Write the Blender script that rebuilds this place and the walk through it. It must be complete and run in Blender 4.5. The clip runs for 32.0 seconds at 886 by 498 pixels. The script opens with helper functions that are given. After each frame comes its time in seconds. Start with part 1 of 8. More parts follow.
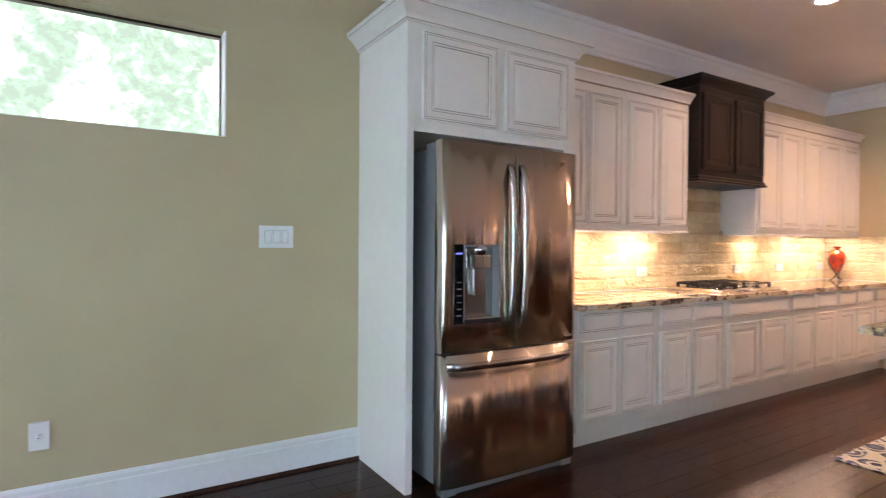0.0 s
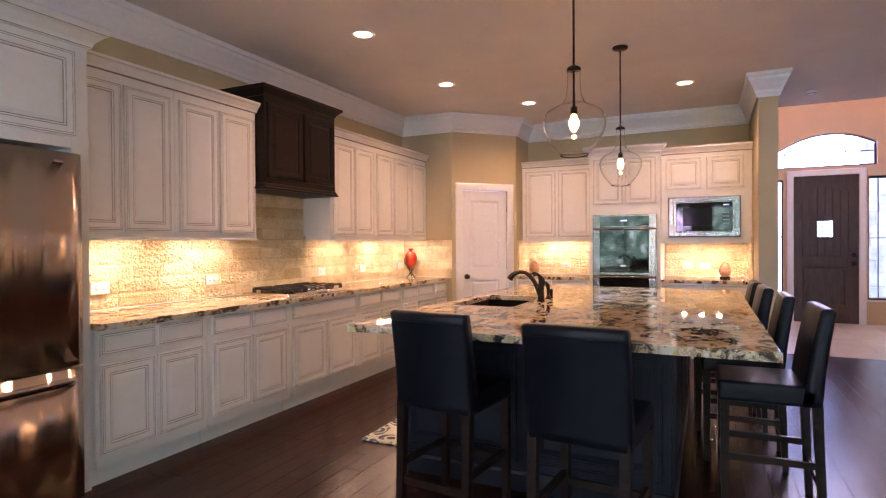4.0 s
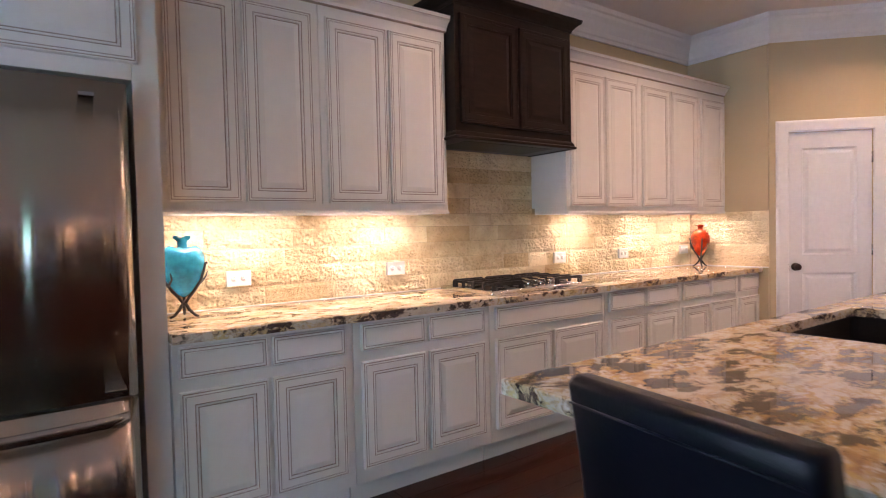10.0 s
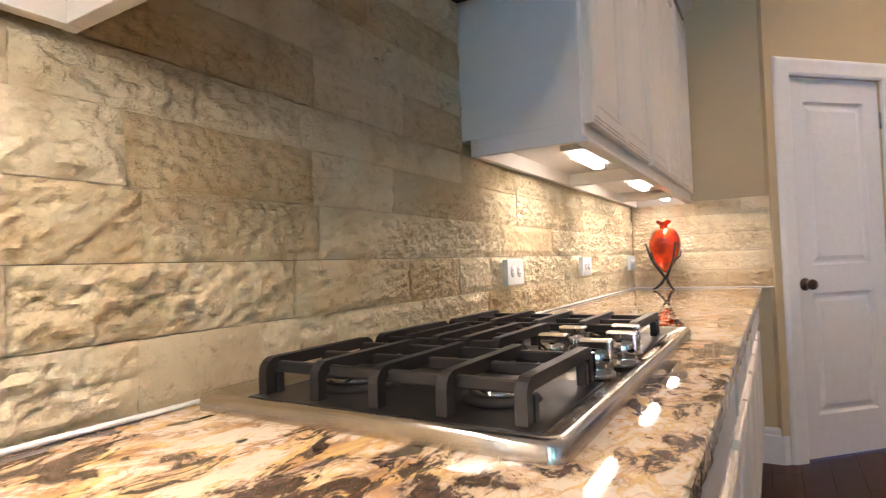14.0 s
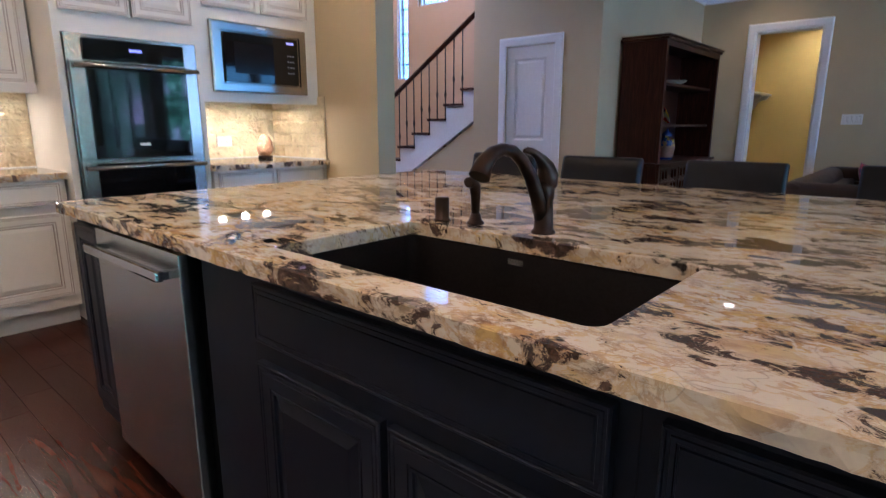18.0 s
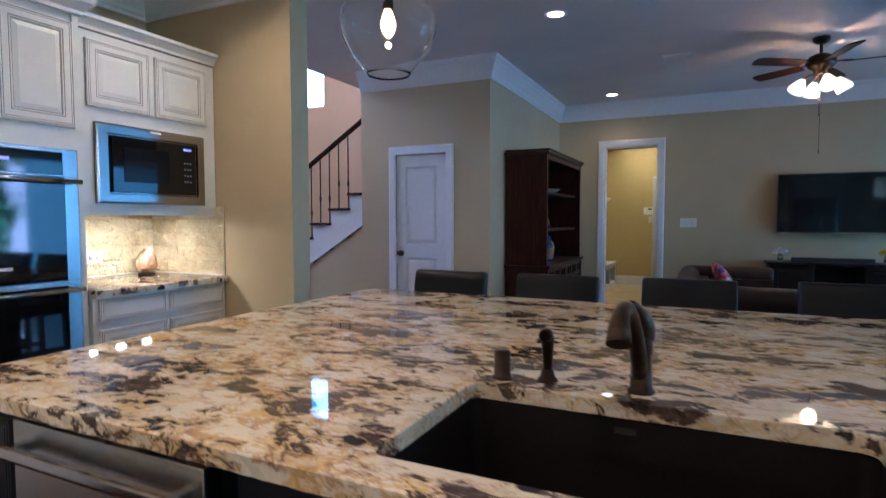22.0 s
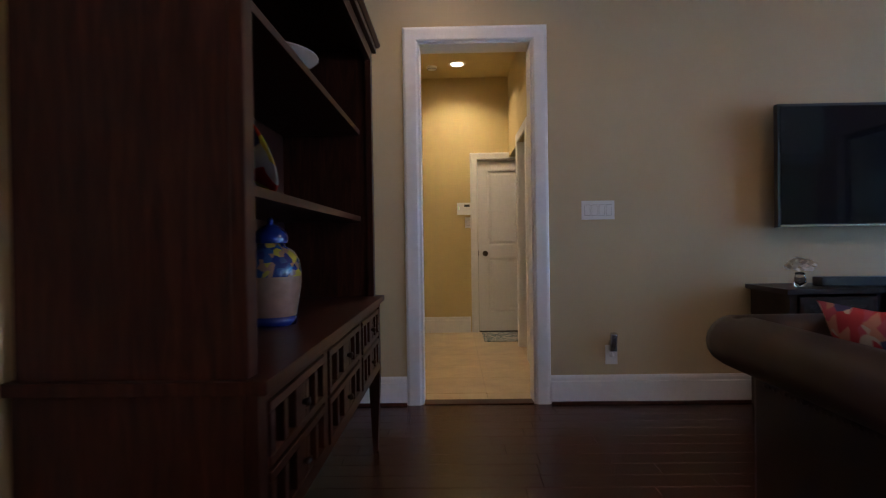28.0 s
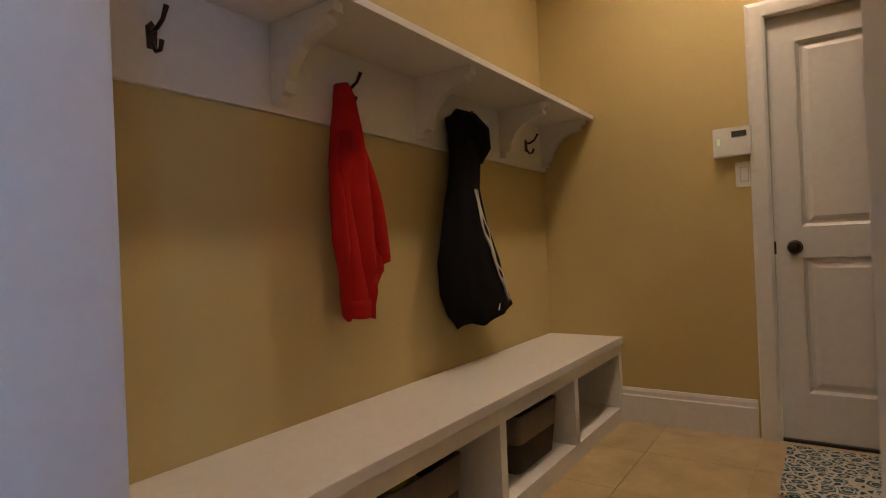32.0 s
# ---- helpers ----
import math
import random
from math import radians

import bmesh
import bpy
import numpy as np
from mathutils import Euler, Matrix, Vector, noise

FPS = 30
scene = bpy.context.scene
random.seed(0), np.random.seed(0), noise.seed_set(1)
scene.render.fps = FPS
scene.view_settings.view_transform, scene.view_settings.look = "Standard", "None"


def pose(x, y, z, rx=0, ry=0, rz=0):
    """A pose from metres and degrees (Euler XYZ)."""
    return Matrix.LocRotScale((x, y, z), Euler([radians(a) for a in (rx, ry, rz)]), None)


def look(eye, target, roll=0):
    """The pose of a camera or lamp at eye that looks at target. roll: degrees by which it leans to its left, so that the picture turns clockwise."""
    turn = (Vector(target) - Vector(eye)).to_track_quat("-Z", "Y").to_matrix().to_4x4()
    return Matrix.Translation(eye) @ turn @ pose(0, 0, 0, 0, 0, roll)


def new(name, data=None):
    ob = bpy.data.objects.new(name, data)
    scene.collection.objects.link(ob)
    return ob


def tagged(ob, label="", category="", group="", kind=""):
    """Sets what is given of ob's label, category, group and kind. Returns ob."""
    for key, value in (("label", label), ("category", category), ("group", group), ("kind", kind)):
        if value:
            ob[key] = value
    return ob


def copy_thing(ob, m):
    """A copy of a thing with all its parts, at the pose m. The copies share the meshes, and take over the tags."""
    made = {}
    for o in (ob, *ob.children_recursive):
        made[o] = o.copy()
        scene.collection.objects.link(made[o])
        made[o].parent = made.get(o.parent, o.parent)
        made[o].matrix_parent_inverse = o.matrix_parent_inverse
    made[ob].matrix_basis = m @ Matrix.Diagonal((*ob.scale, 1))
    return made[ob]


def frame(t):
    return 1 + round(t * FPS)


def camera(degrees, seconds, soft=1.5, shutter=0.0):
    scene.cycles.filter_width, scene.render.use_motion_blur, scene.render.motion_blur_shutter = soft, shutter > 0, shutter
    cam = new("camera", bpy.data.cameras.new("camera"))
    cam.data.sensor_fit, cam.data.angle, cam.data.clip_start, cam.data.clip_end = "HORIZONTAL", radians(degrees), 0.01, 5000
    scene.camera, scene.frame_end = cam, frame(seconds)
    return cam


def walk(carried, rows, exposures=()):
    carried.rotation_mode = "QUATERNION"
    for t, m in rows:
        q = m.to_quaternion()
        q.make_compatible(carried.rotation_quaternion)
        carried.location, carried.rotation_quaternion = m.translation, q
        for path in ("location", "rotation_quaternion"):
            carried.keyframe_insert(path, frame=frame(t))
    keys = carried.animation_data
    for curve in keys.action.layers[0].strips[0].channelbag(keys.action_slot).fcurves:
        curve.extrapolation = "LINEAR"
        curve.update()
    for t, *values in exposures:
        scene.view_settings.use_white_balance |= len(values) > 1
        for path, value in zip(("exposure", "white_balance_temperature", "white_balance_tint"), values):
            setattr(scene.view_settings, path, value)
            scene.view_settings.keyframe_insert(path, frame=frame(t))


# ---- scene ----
cam = camera(76.75, 32.0, 1.1, 0.3)
PATH = [
    (0.0, -0.108, -0.076, 1.290, -32.21, -0.57, -0.40),
    (0.5, -0.203, -0.085, 1.310, -41.88, -0.59, -0.66),
    (1.0, -0.204, -0.121, 1.305, -49.35, -0.43, -0.71),
    (1.5, -0.201, -0.179, 1.311, -55.09, -0.41, -0.67),
    (2.0, -0.206, -0.254, 1.309, -60.18, -0.43, -0.63),
    (2.5, -0.119, -0.266, 1.303, -63.84, -0.30, -0.14),
    (3.0, 0.033, -0.330, 1.300, -65.24, -0.27, -0.03),
    (3.5, 0.239, -0.461, 1.306, -65.08, -0.37, 0.26),
    (4.0, 0.480, -0.634, 1.341, -64.77, -0.50, 0.38),
    (4.5, 0.773, -0.794, 1.381, -63.17, -0.68, 0.33),
    (6.5, 1.781, -1.510, 1.381, -49.09, -1.38, 1.07),
    (7.0, 1.890, -1.579, 1.394, -46.40, -2.14, 1.07),
    (7.5, 1.885, -1.522, 1.374, -42.28, -2.12, 1.13),
    (8.0, 1.813, -1.398, 1.367, -37.16, -2.01, 1.16),
    (8.5, 1.716, -1.172, 1.343, -35.53, -1.88, 1.13),
    (9.0, 1.725, -0.850, 1.312, -34.95, -1.71, 1.15),
    (9.5, 1.895, -0.398, 1.304, -34.48, -1.88, 1.24),
    (10.0, 2.059, 0.071, 1.282, -35.39, -1.82, 1.31),
    (10.5, 2.260, 0.544, 1.281, -38.66, -1.68, 1.36),
    (11.0, 2.521, 1.005, 1.288, -41.54, -0.13, 1.52),
    (11.5, 2.791, 1.399, 1.273, -45.46, 1.51, 1.57),
    (12.0, 3.126, 1.728, 1.207, -49.10, 1.60, 1.63),
    (12.5, 3.374, 1.969, 1.149, -49.92, 1.89, 2.01),
    (13.0, 3.544, 2.160, 1.111, -52.21, 1.79, 2.07),
    (13.5, 3.587, 2.290, 1.084, -54.84, 1.81, 2.21),
    (15.5, 3.674, 2.302, 1.271, -89.12, -0.53, 0.41),
    (16.0, 3.649, 2.165, 1.326, -104.29, -0.85, -0.16),
    (16.5, 3.617, 2.108, 1.284, -117.33, -0.15, -0.23),
    (17.0, 3.619, 1.959, 1.227, -126.85, -0.47, -0.21),
    (17.5, 3.693, 1.825, 1.208, -136.02, -5.17, -0.28),
    (18.0, 3.772, 1.686, 1.183, -138.76, -12.50, -0.04),
    (18.5, 3.900, 1.512, 1.192, -141.42, -20.37, -0.41),
    (19.0, 3.988, 1.404, 1.231, -142.76, -26.23, -0.65),
    (19.5, 4.043, 1.354, 1.250, -146.05, -30.28, -0.59),
    (20.0, 4.039, 1.370, 1.257, -147.54, -30.86, -0.44),
    (20.5, 4.035, 1.449, 1.264, -150.64, -29.80, -0.18),
    (21.0, 4.025, 1.594, 1.282, -152.93, -18.23, 0.45),
    (21.5, 4.117, 1.719, 1.289, -153.24, -10.76, 0.31),
    (22.0, 4.371, 1.797, 1.310, -154.63, -3.08, 0.08),
    (22.5, 4.660, 1.787, 1.268, -160.12, 2.09, 0.36),
    (23.0, 5.079, 1.739, 1.221, -167.66, 2.64, 0.09),
    (23.5, 5.537, 1.704, 1.195, -174.25, 2.59, 0.00),
    (24.0, 5.925, 1.534, 1.145, -179.52, 2.57, -0.13),
    (24.5, 6.252, 1.186, 1.130, -183.78, 1.12, -0.25),
    (25.0, 6.424, 0.671, 1.122, -185.92, -0.17, -0.17),
    (25.5, 6.402, 0.038, 1.108, -186.06, -0.77, -0.13),
    (27.5, 5.741, -2.478, 1.053, -180.31, -0.53, 0.80),
    (28.0, 5.565, -3.128, 1.048, -178.92, -0.52, 0.84),
    (28.5, 5.434, -3.747, 1.044, -176.58, -0.62, 1.19),
    (29.0, 5.372, -4.388, 1.050, -176.32, -0.51, 1.27),
    (29.5, 5.366, -5.002, 1.035, -175.62, -0.43, 1.53),
    (30.0, 5.348, -5.520, 0.977, -172.79, -0.34, 1.85),
    (30.5, 5.253, -5.973, 0.914, -165.12, -0.07, 2.13),
    (31.0, 5.179, -6.361, 0.892, -156.43, 0.29, 2.49),
    (31.5, 5.127, -6.584, 0.966, -148.63, 0.23, 2.60),
    (32.0, 5.073, -6.622, 0.984, -145.69, 0.10, 2.42),
]
EXPOSURES = [
    (0.0, 0.24, 7400, 42), (3.0, -0.08, 7950, 47), (8.0, -0.10, 7150, 44), (13.0, -0.37, 6000, 28), (16.0, -0.42, 5950, 17),
    (20.0, -0.53, 4900, 23), (22.0, -0.57, 5050, 14), (25.5, -0.58, 5100, 15), (27.5, -0.54, 5600, 22), (28.0, -0.53, 6150, 26), (30.0, -0.6, 5900, 33), (32.0, -0.70, 6500, 33),
]
walk(cam, [(t, pose(x, y, z, 90 + pitch, roll, yaw)) for t, x, y, z, yaw, pitch, roll in PATH], EXPOSURES)

# ---- world, sun and window light ----
world = bpy.data.worlds.new("world")
scene.world = world
world.use_nodes = True
wn = world.node_tree.nodes
sky = wn.new("ShaderNodeTexSky")
sky.sky_type, sky.sun_disc = "NISHITA", False
sky.sun_elevation, sky.sun_rotation = radians(52), radians(200)
wn["Background"].inputs["Strength"].default_value = 0.10
world.node_tree.links.new(sky.outputs[0], wn["Background"].inputs["Color"])

sun = new("sun", bpy.data.lights.new("sun", "SUN"))
sun.data.energy, sun.data.angle, sun.data.color = 3.0, radians(0.5), (1.0, 0.95, 0.88)
sun.matrix_world = look((0, 0, 20), (-6, 14, -2))

WARM = (1.0, 0.72, 0.44)


def area_lamp(name, eye, target, sx, sy, watts, colour, spread=180):
    lamp = new(name, bpy.data.lights.new(name, "AREA"))
    lamp.data.shape, lamp.data.size, lamp.data.size_y = "RECTANGLE", sx, sy
    lamp.data.energy, lamp.data.color, lamp.data.spread = watts, colour, radians(spread)
    lamp.matrix_world = look(eye, target)
    return lamp

# area lamp in the unseen high foyer window, added in place of sky light
area_lamp("window_light", (11.66, -2.5, 4.45), (9.0, -2.5, 3.0), 1.5, 1.4, 170, (1.0, 0.92, 0.88))

# ---- materials ----


class Mat:
    """A node material with short calls."""

    def __init__(self, name):
        self.m = bpy.data.materials.new(name)
        self.m.use_nodes = True
        self.nt = self.m.node_tree
        self.b = self.nt.nodes["Principled BSDF"]
        self.coord = None

    def n(self, kind, feature="", operation="", data_type="", blend_type=""):
        node = self.nt.nodes.new(kind)
        if feature:
            node.feature = feature
        if operation:
            node.operation = operation
        if data_type:
            node.data_type = data_type
        if blend_type:
            node.blend_type = blend_type
        return node

    def link(self, a, b):
        self.nt.links.new(a, b)

    def obj(self, scale=(1, 1, 1), rot=(0, 0, 0), generated=False):
        tc = self.n("ShaderNodeTexCoord")
        mp = self.n("ShaderNodeMapping")
        mp.inputs["Scale"].default_value = scale
        mp.inputs["Rotation"].default_value = rot
        self.link(tc.outputs["Object"], mp.inputs["Vector"])
        return mp.outputs["Vector"]

    def world(self, scale=(1, 1, 1), rot=(0, 0, 0)):
        g = self.n("ShaderNodeNewGeometry")
        mp = self.n("ShaderNodeMapping")
        mp.inputs["Scale"].default_value = scale
        mp.inputs["Rotation"].default_value = rot
        self.link(g.outputs["Position"], mp.inputs["Vector"])
        return mp.outputs["Vector"]

    def noise(self, vec, scale, detail=4, rough=0.55, dist=0.0, out="Fac"):
        t = self.n("ShaderNodeTexNoise")
        t.inputs["Scale"].default_value, t.inputs["Detail"].default_value = scale, detail
        t.inputs["Roughness"].default_value, t.inputs["Distortion"].default_value = rough, dist
        self.link(vec, t.inputs["Vector"])
        return t.outputs[out]

    def voronoi(self, vec, scale, feature="F1", out="Distance"):
        t = self.n("ShaderNodeTexVoronoi", feature=feature)
        t.inputs["Scale"].default_value = scale
        self.link(vec, t.inputs["Vector"])
        return t.outputs[out]

    def ramp(self, fac, stops, interp="LINEAR"):
        r = self.n("ShaderNodeValToRGB")
        r.color_ramp.interpolation = interp
        e = r.color_ramp.elements
        while len(e) < len(stops):
            e.new(0.5)
        for el, (p, c) in zip(e, stops):
            el.position = p
            el.color = (*c, 1) if len(c) == 3 else c
        self.link(fac, r.inputs["Fac"])
        return r.outputs["Color"]

    def grey(self, fac, lo, hi, p0=0.0, p1=1.0):
        return self.ramp(fac, [(p0, (lo,) * 3), (p1, (hi,) * 3)])

    def mix(self, fac, a, b, blend="MIX"):
        x = self.n("ShaderNodeMix", data_type="RGBA", blend_type=blend)
        for sock, val in ((x.inputs["Factor"], fac), (x.inputs["A"], a), (x.inputs["B"], b)):
            if isinstance(val, (int, float)):
                sock.default_value = val
            elif isinstance(val, tuple):
                sock.default_value = (*val, 1)
            else:
                self.link(val, sock)
        return x.outputs["Result"]

    def math(self, op, a, b=0.0):
        x = self.n("ShaderNodeMath", operation=op)
        for sock, val in zip(x.inputs, (a, b)):
            if isinstance(val, (int, float)):
                sock.default_value = val
            else:
                self.link(val, sock)
        return x.outputs[0]

    def warp(self, vec, scale, amount, detail=3):
        c = self.noise(vec, scale, detail, out="Color")
        s = self.n("ShaderNodeVectorMath", operation="SUBTRACT")
        self.link(c, s.inputs[0])
        s.inputs[1].default_value = (0.5, 0.5, 0.5)
        k = self.n("ShaderNodeVectorMath", operation="SCALE")
        self.link(s.outputs[0], k.inputs[0])
        k.inputs["Scale"].default_value = amount
        a = self.n("ShaderNodeVectorMath", operation="ADD")
        self.link(vec, a.inputs[0])
        self.link(k.outputs[0], a.inputs[1])
        return a.outputs[0]

    def bump(self, height, strength=0.2, dist=0.01):
        bp = self.n("ShaderNodeBump")
        bp.inputs["Strength"].default_value, bp.inputs["Distance"].default_value = strength, dist
        self.link(height, bp.inputs["Height"])
        self.link(bp.outputs["Normal"], self.b.inputs["Normal"])
        return self

    def set(self, color=None, rough=None, metal=None, **more):
        for key, val in (("Base Color", color), ("Roughness", rough), ("Metallic", metal), *more.items()):
            if val is None:
                continue
            sock = self.b.inputs[key]
            if isinstance(val, tuple):
                sock.default_value = (*val, 1)
            elif isinstance(val, (int, float)):
                sock.default_value = val
            else:
                self.link(val, sock)
        return self


def painted(name, c, rough=0.55, texture=0.25, spec=0.4):
    """Rolled wall paint: orange-peel relief and a faint cloudy unevenness."""
    m = Mat(name)
    v = m.world()
    cloud = m.noise(v, 1.3, 4)
    fine = m.noise(v, 190, 3)
    dark = tuple(x * 0.93 for x in c)
    light = tuple(min(1, x * 1.05) for x in c)
    m.set(m.ramp(cloud, [(0.3, dark), (0.7, light)]), m.grey(fine, rough - 0.06, rough + 0.06), **{"Specular IOR Level": spec})
    m.bump(fine, texture, 0.0015)
    return m.m


def plain(name, c, rough=0.5, metal=0.0, vary=0.06, scale=30, bump=0.05, **more):
    """A plain material with slight mottling and surface relief."""
    m = Mat(name)
    v = m.obj()
    k = m.noise(v, scale, 4)
    lo = tuple(x * (1 - vary) for x in c)
    hi = tuple(min(1, x * (1 + vary)) for x in c)
    m.set(m.ramp(k, [(0.3, lo), (0.7, hi)]), m.grey(k, max(0.02, rough - 0.05), rough + 0.05), metal, **more)
    if bump:
        m.bump(k, bump, 0.002)
    return m.m


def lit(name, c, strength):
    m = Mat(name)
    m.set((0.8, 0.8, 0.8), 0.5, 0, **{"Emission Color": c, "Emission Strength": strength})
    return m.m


def make_granite():
    """Pinkish cream granite: curling amber veins, purple-brown clusters, small near-black chips."""
    m = Mat("granite")
    v = m.world((0.74, 1.16, 1.0), (0, 0, radians(9)))
    w = m.warp(v, 4.0, 0.16)
    w2 = m.warp(w, 24.0, 0.032)
    speck = m.noise(w2, 64, 6, 0.7)
    cream = m.ramp(m.noise(w2, 10, 8, 0.64), [(0.27, (0.48, 0.39, 0.32)), (0.35, (0.67, 0.58, 0.48)), (0.47, (0.78, 0.69, 0.545)), (0.72, (0.76, 0.685, 0.575))])
    gold = m.ramp(m.noise(w2, 26, 5), [(0.32, (0.17, 0.052, 0.007)), (0.46, (0.47, 0.220, 0.026)), (0.62, (0.71, 0.46, 0.10))])
    n1 = m.noise(m.warp(v, 9, 0.12), 10.5, 8, 0.66)
    veins = m.ramp(n1, [(0.462, (0, 0, 0)), (0.490, (1, 1, 1)), (0.506, (1, 1, 1)), (0.536, (0, 0, 0))])
    amber = m.ramp(m.noise(w2, 7.5, 8, 0.72), [(0.535, (0, 0, 0)), (0.59, (1, 1, 1))])
    patch = m.ramp(m.noise(v, 2.7, 4), [(0.37, (0.42, 0.42, 0.42)), (0.53, (1, 1, 1))])
    field = m.noise(m.warp(v, 7, 0.20), 6.8, 11, 0.75)
    halo = m.ramp(field, [(0.488, (0, 0, 0)), (0.508, (1, 1, 1)), (0.53, (1, 1, 1)), (0.56, (0, 0, 0))])
    g = m.math("MAXIMUM", m.math("MAXIMUM", veins, amber), m.math("MULTIPLY", halo, 0.75))
    col = m.mix(m.math("MULTIPLY", m.math("MULTIPLY", g, patch), 0.78), cream, gold)
    brown = m.ramp(field, [(0.527, (0, 0, 0)), (0.550, (1, 1, 1))])
    brownc = m.ramp(speck, [(0.34, (0.012, 0.008, 0.008)), (0.48, (0.055, 0.030, 0.026)), (0.60, (0.11, 0.062, 0.048)), (0.74, (0.36, 0.25, 0.18))])
    col = m.mix(m.math("MULTIPLY", brown, 0.95), col, brownc)
    fibre = m.ramp(m.noise(m.world((160, 22, 22), (0, 0, radians(50))), 1.0, 3), [(0.4, (0.006, 0.006, 0.007)), (0.7, (0.040, 0.033, 0.030))])
    wc = m.warp(v, 19, 0.075)
    for scale, cut, size in ((8.5, 0.86, 0.24), (16.0, 0.86, 0.27)):
        cell = m.voronoi(wc, scale, "F1", "Color")
        sep = m.n("ShaderNodeSeparateColor")
        m.link(cell, sep.inputs[0])
        black = m.ramp(sep.outputs[0], [(cut, (0, 0, 0)), (cut + 0.02, (1, 1, 1))])
        core = m.ramp(m.voronoi(wc, scale), [(size, (1, 1, 1)), (size + 0.07, (0, 0, 0))])
        col = m.mix(m.math("MULTIPLY", black, core), col, fibre)
    crack = m.ramp(m.voronoi(m.warp(v, 6, 0.35), 5.0, "DISTANCE_TO_EDGE"), [(0.0, (1, 1, 1)), (0.012, (0, 0, 0))])
    col = m.mix(m.math("MULTIPLY", crack, 0.30), col, (0.16, 0.085, 0.050))
    m.set(col, m.grey(m.noise(v, 60, 3), 0.015, 0.05), 0, **{"Specular IOR Level": 0.5})
    m.bump(m.noise(v, 9, 2), 0.015, 0.002)
    return m.m


def make_floor_wood():
    """Dark reddish hand-scraped planks, each with its own tone."""
    m = Mat("dark_floor_wood")
    info = m.n("ShaderNodeObjectInfo")
    geo = m.n("ShaderNodeNewGeometry")
    rnd = m.math("FRACT", m.math("ADD", info.outputs["Random"], geo.outputs["Random Per Island"]))
    v = m.world((1.6, 16, 16))
    shift = m.n("ShaderNodeCombineXYZ")
    m.link(m.math("MULTIPLY", rnd, 37.0), shift.inputs[0])
    m.link(m.math("MULTIPLY", rnd, 11.0), shift.inputs[1])
    add = m.n("ShaderNodeVectorMath", operation="ADD")
    m.link(v, add.inputs[0])
    m.link(shift.outputs[0], add.inputs[1])
    g = m.noise(add.outputs[0], 2.2, 7, 0.62, 0.6)
    col = m.ramp(g, [(0.25, (0.012, 0.0032, 0.0018)), (0.5, (0.031, 0.0082, 0.0044)), (0.75, (0.058, 0.0170, 0.0088))])
    tone = m.ramp(rnd, [(0.0, (0.65, 0.62, 0.60)), (1.0, (1.35, 1.30, 1.25))])
    col = m.mix(1.0, col, tone, "MULTIPLY")
    scrape = m.noise(m.world((0.9, 7, 7)), 3.0, 3)
    m.set(col, m.grey(g, 0.20, 0.30), 0, **{"Specular IOR Level": 0.19})
    m.bump(m.math("ADD", scrape, m.math("MULTIPLY", g, 0.20)), 0.06, 0.004)
    return m.m


def make_wood(name, lo, mid, hi, rough=0.35, scale=(2, 2, 14), spec=0.4):
    m = Mat(name)
    v = m.obj(scale)
    g = m.noise(v, 3.0, 7, 0.62, 0.8)
    m.set(m.ramp(g, [(0.25, lo), (0.5, mid), (0.78, hi)]), m.grey(g, rough - 0.06, rough + 0.1), 0, **{"Specular IOR Level": spec})
    m.bump(g, 0.08, 0.002)
    return m.m


def make_travertine():
    """Split-face travertine: sandy buff, pitted, each stone its own tone."""
    m = Mat("split_travertine")
    info = m.n("ShaderNodeObjectInfo")
    v = m.world()
    big = m.noise(m.warp(v, 5, 0.1), 7, 6, 0.6)
    fine = m.noise(v, 75, 8, 0.72)
    col = m.ramp(big, [(0.28, (0.60, 0.48, 0.30)), (0.46, (0.78, 0.67, 0.46)), (0.7, (0.88, 0.80, 0.60))])
    tone = m.ramp(info.outputs["Random"], [(0.0, (0.82, 0.72, 0.57)), (0.12, (0.87, 0.81, 0.72)), (0.35, (0.95, 0.92, 0.87)), (1.0, (1.06, 1.05, 1.03))])
    col = m.mix(1.0, col, tone, "MULTIPLY")
    pits = m.ramp(m.noise(v, 34, 5, 0.7), [(0.31, (0.74, 0.69, 0.62)), (0.40, (1, 1, 1))])
    col = m.mix(1.0, col, pits, "MULTIPLY")
    m.set(col, 0.85, 0, **{"Specular IOR Level": 0.25})
    m.bump(m.math("ADD", fine, m.math("MULTIPLY", m.noise(v, 42, 6, 0.72), 1.5)), 0.9, 0.012)
    return m.m


def make_steel(name, c=(0.50, 0.48, 0.46), rough=0.24):
    """Brushed stainless steel."""
    m = Mat(name)
    brush = m.noise(m.world((2, 2, 260)), 3.0, 3)
    m.set(m.ramp(brush, [(0.3, tuple(x * 0.95 for x in c)), (0.7, c)]), m.grey(brush, rough - 0.03, rough + 0.03), 1.0)
    m.b.inputs["Anisotropic"].default_value, m.b.inputs["Anisotropic Rotation"].default_value = 0.85, 0.25
    m.bump(brush, 0.05, 0.0005)
    return m.m


def make_rippled_steel(name, c, rough):
    """Thin steel sheet whose slow and quick ripples run upright; its grain smears what it mirrors up and down."""
    m = Mat(name)
    slow = m.noise(m.world((5.5, 5.5, 0.14)), 1.6, 0)
    quick = m.noise(m.world((15.0, 15.0, 2.2)), 1.5, 0)
    m.set(c, rough, 1.0, Anisotropic=1.0)
    m.b.inputs["Anisotropic Rotation"].default_value = 0.25
    m.bump(m.math("ADD", slow, m.math("MULTIPLY", quick, 0.10)), 1.0, 0.030)
    return m.m


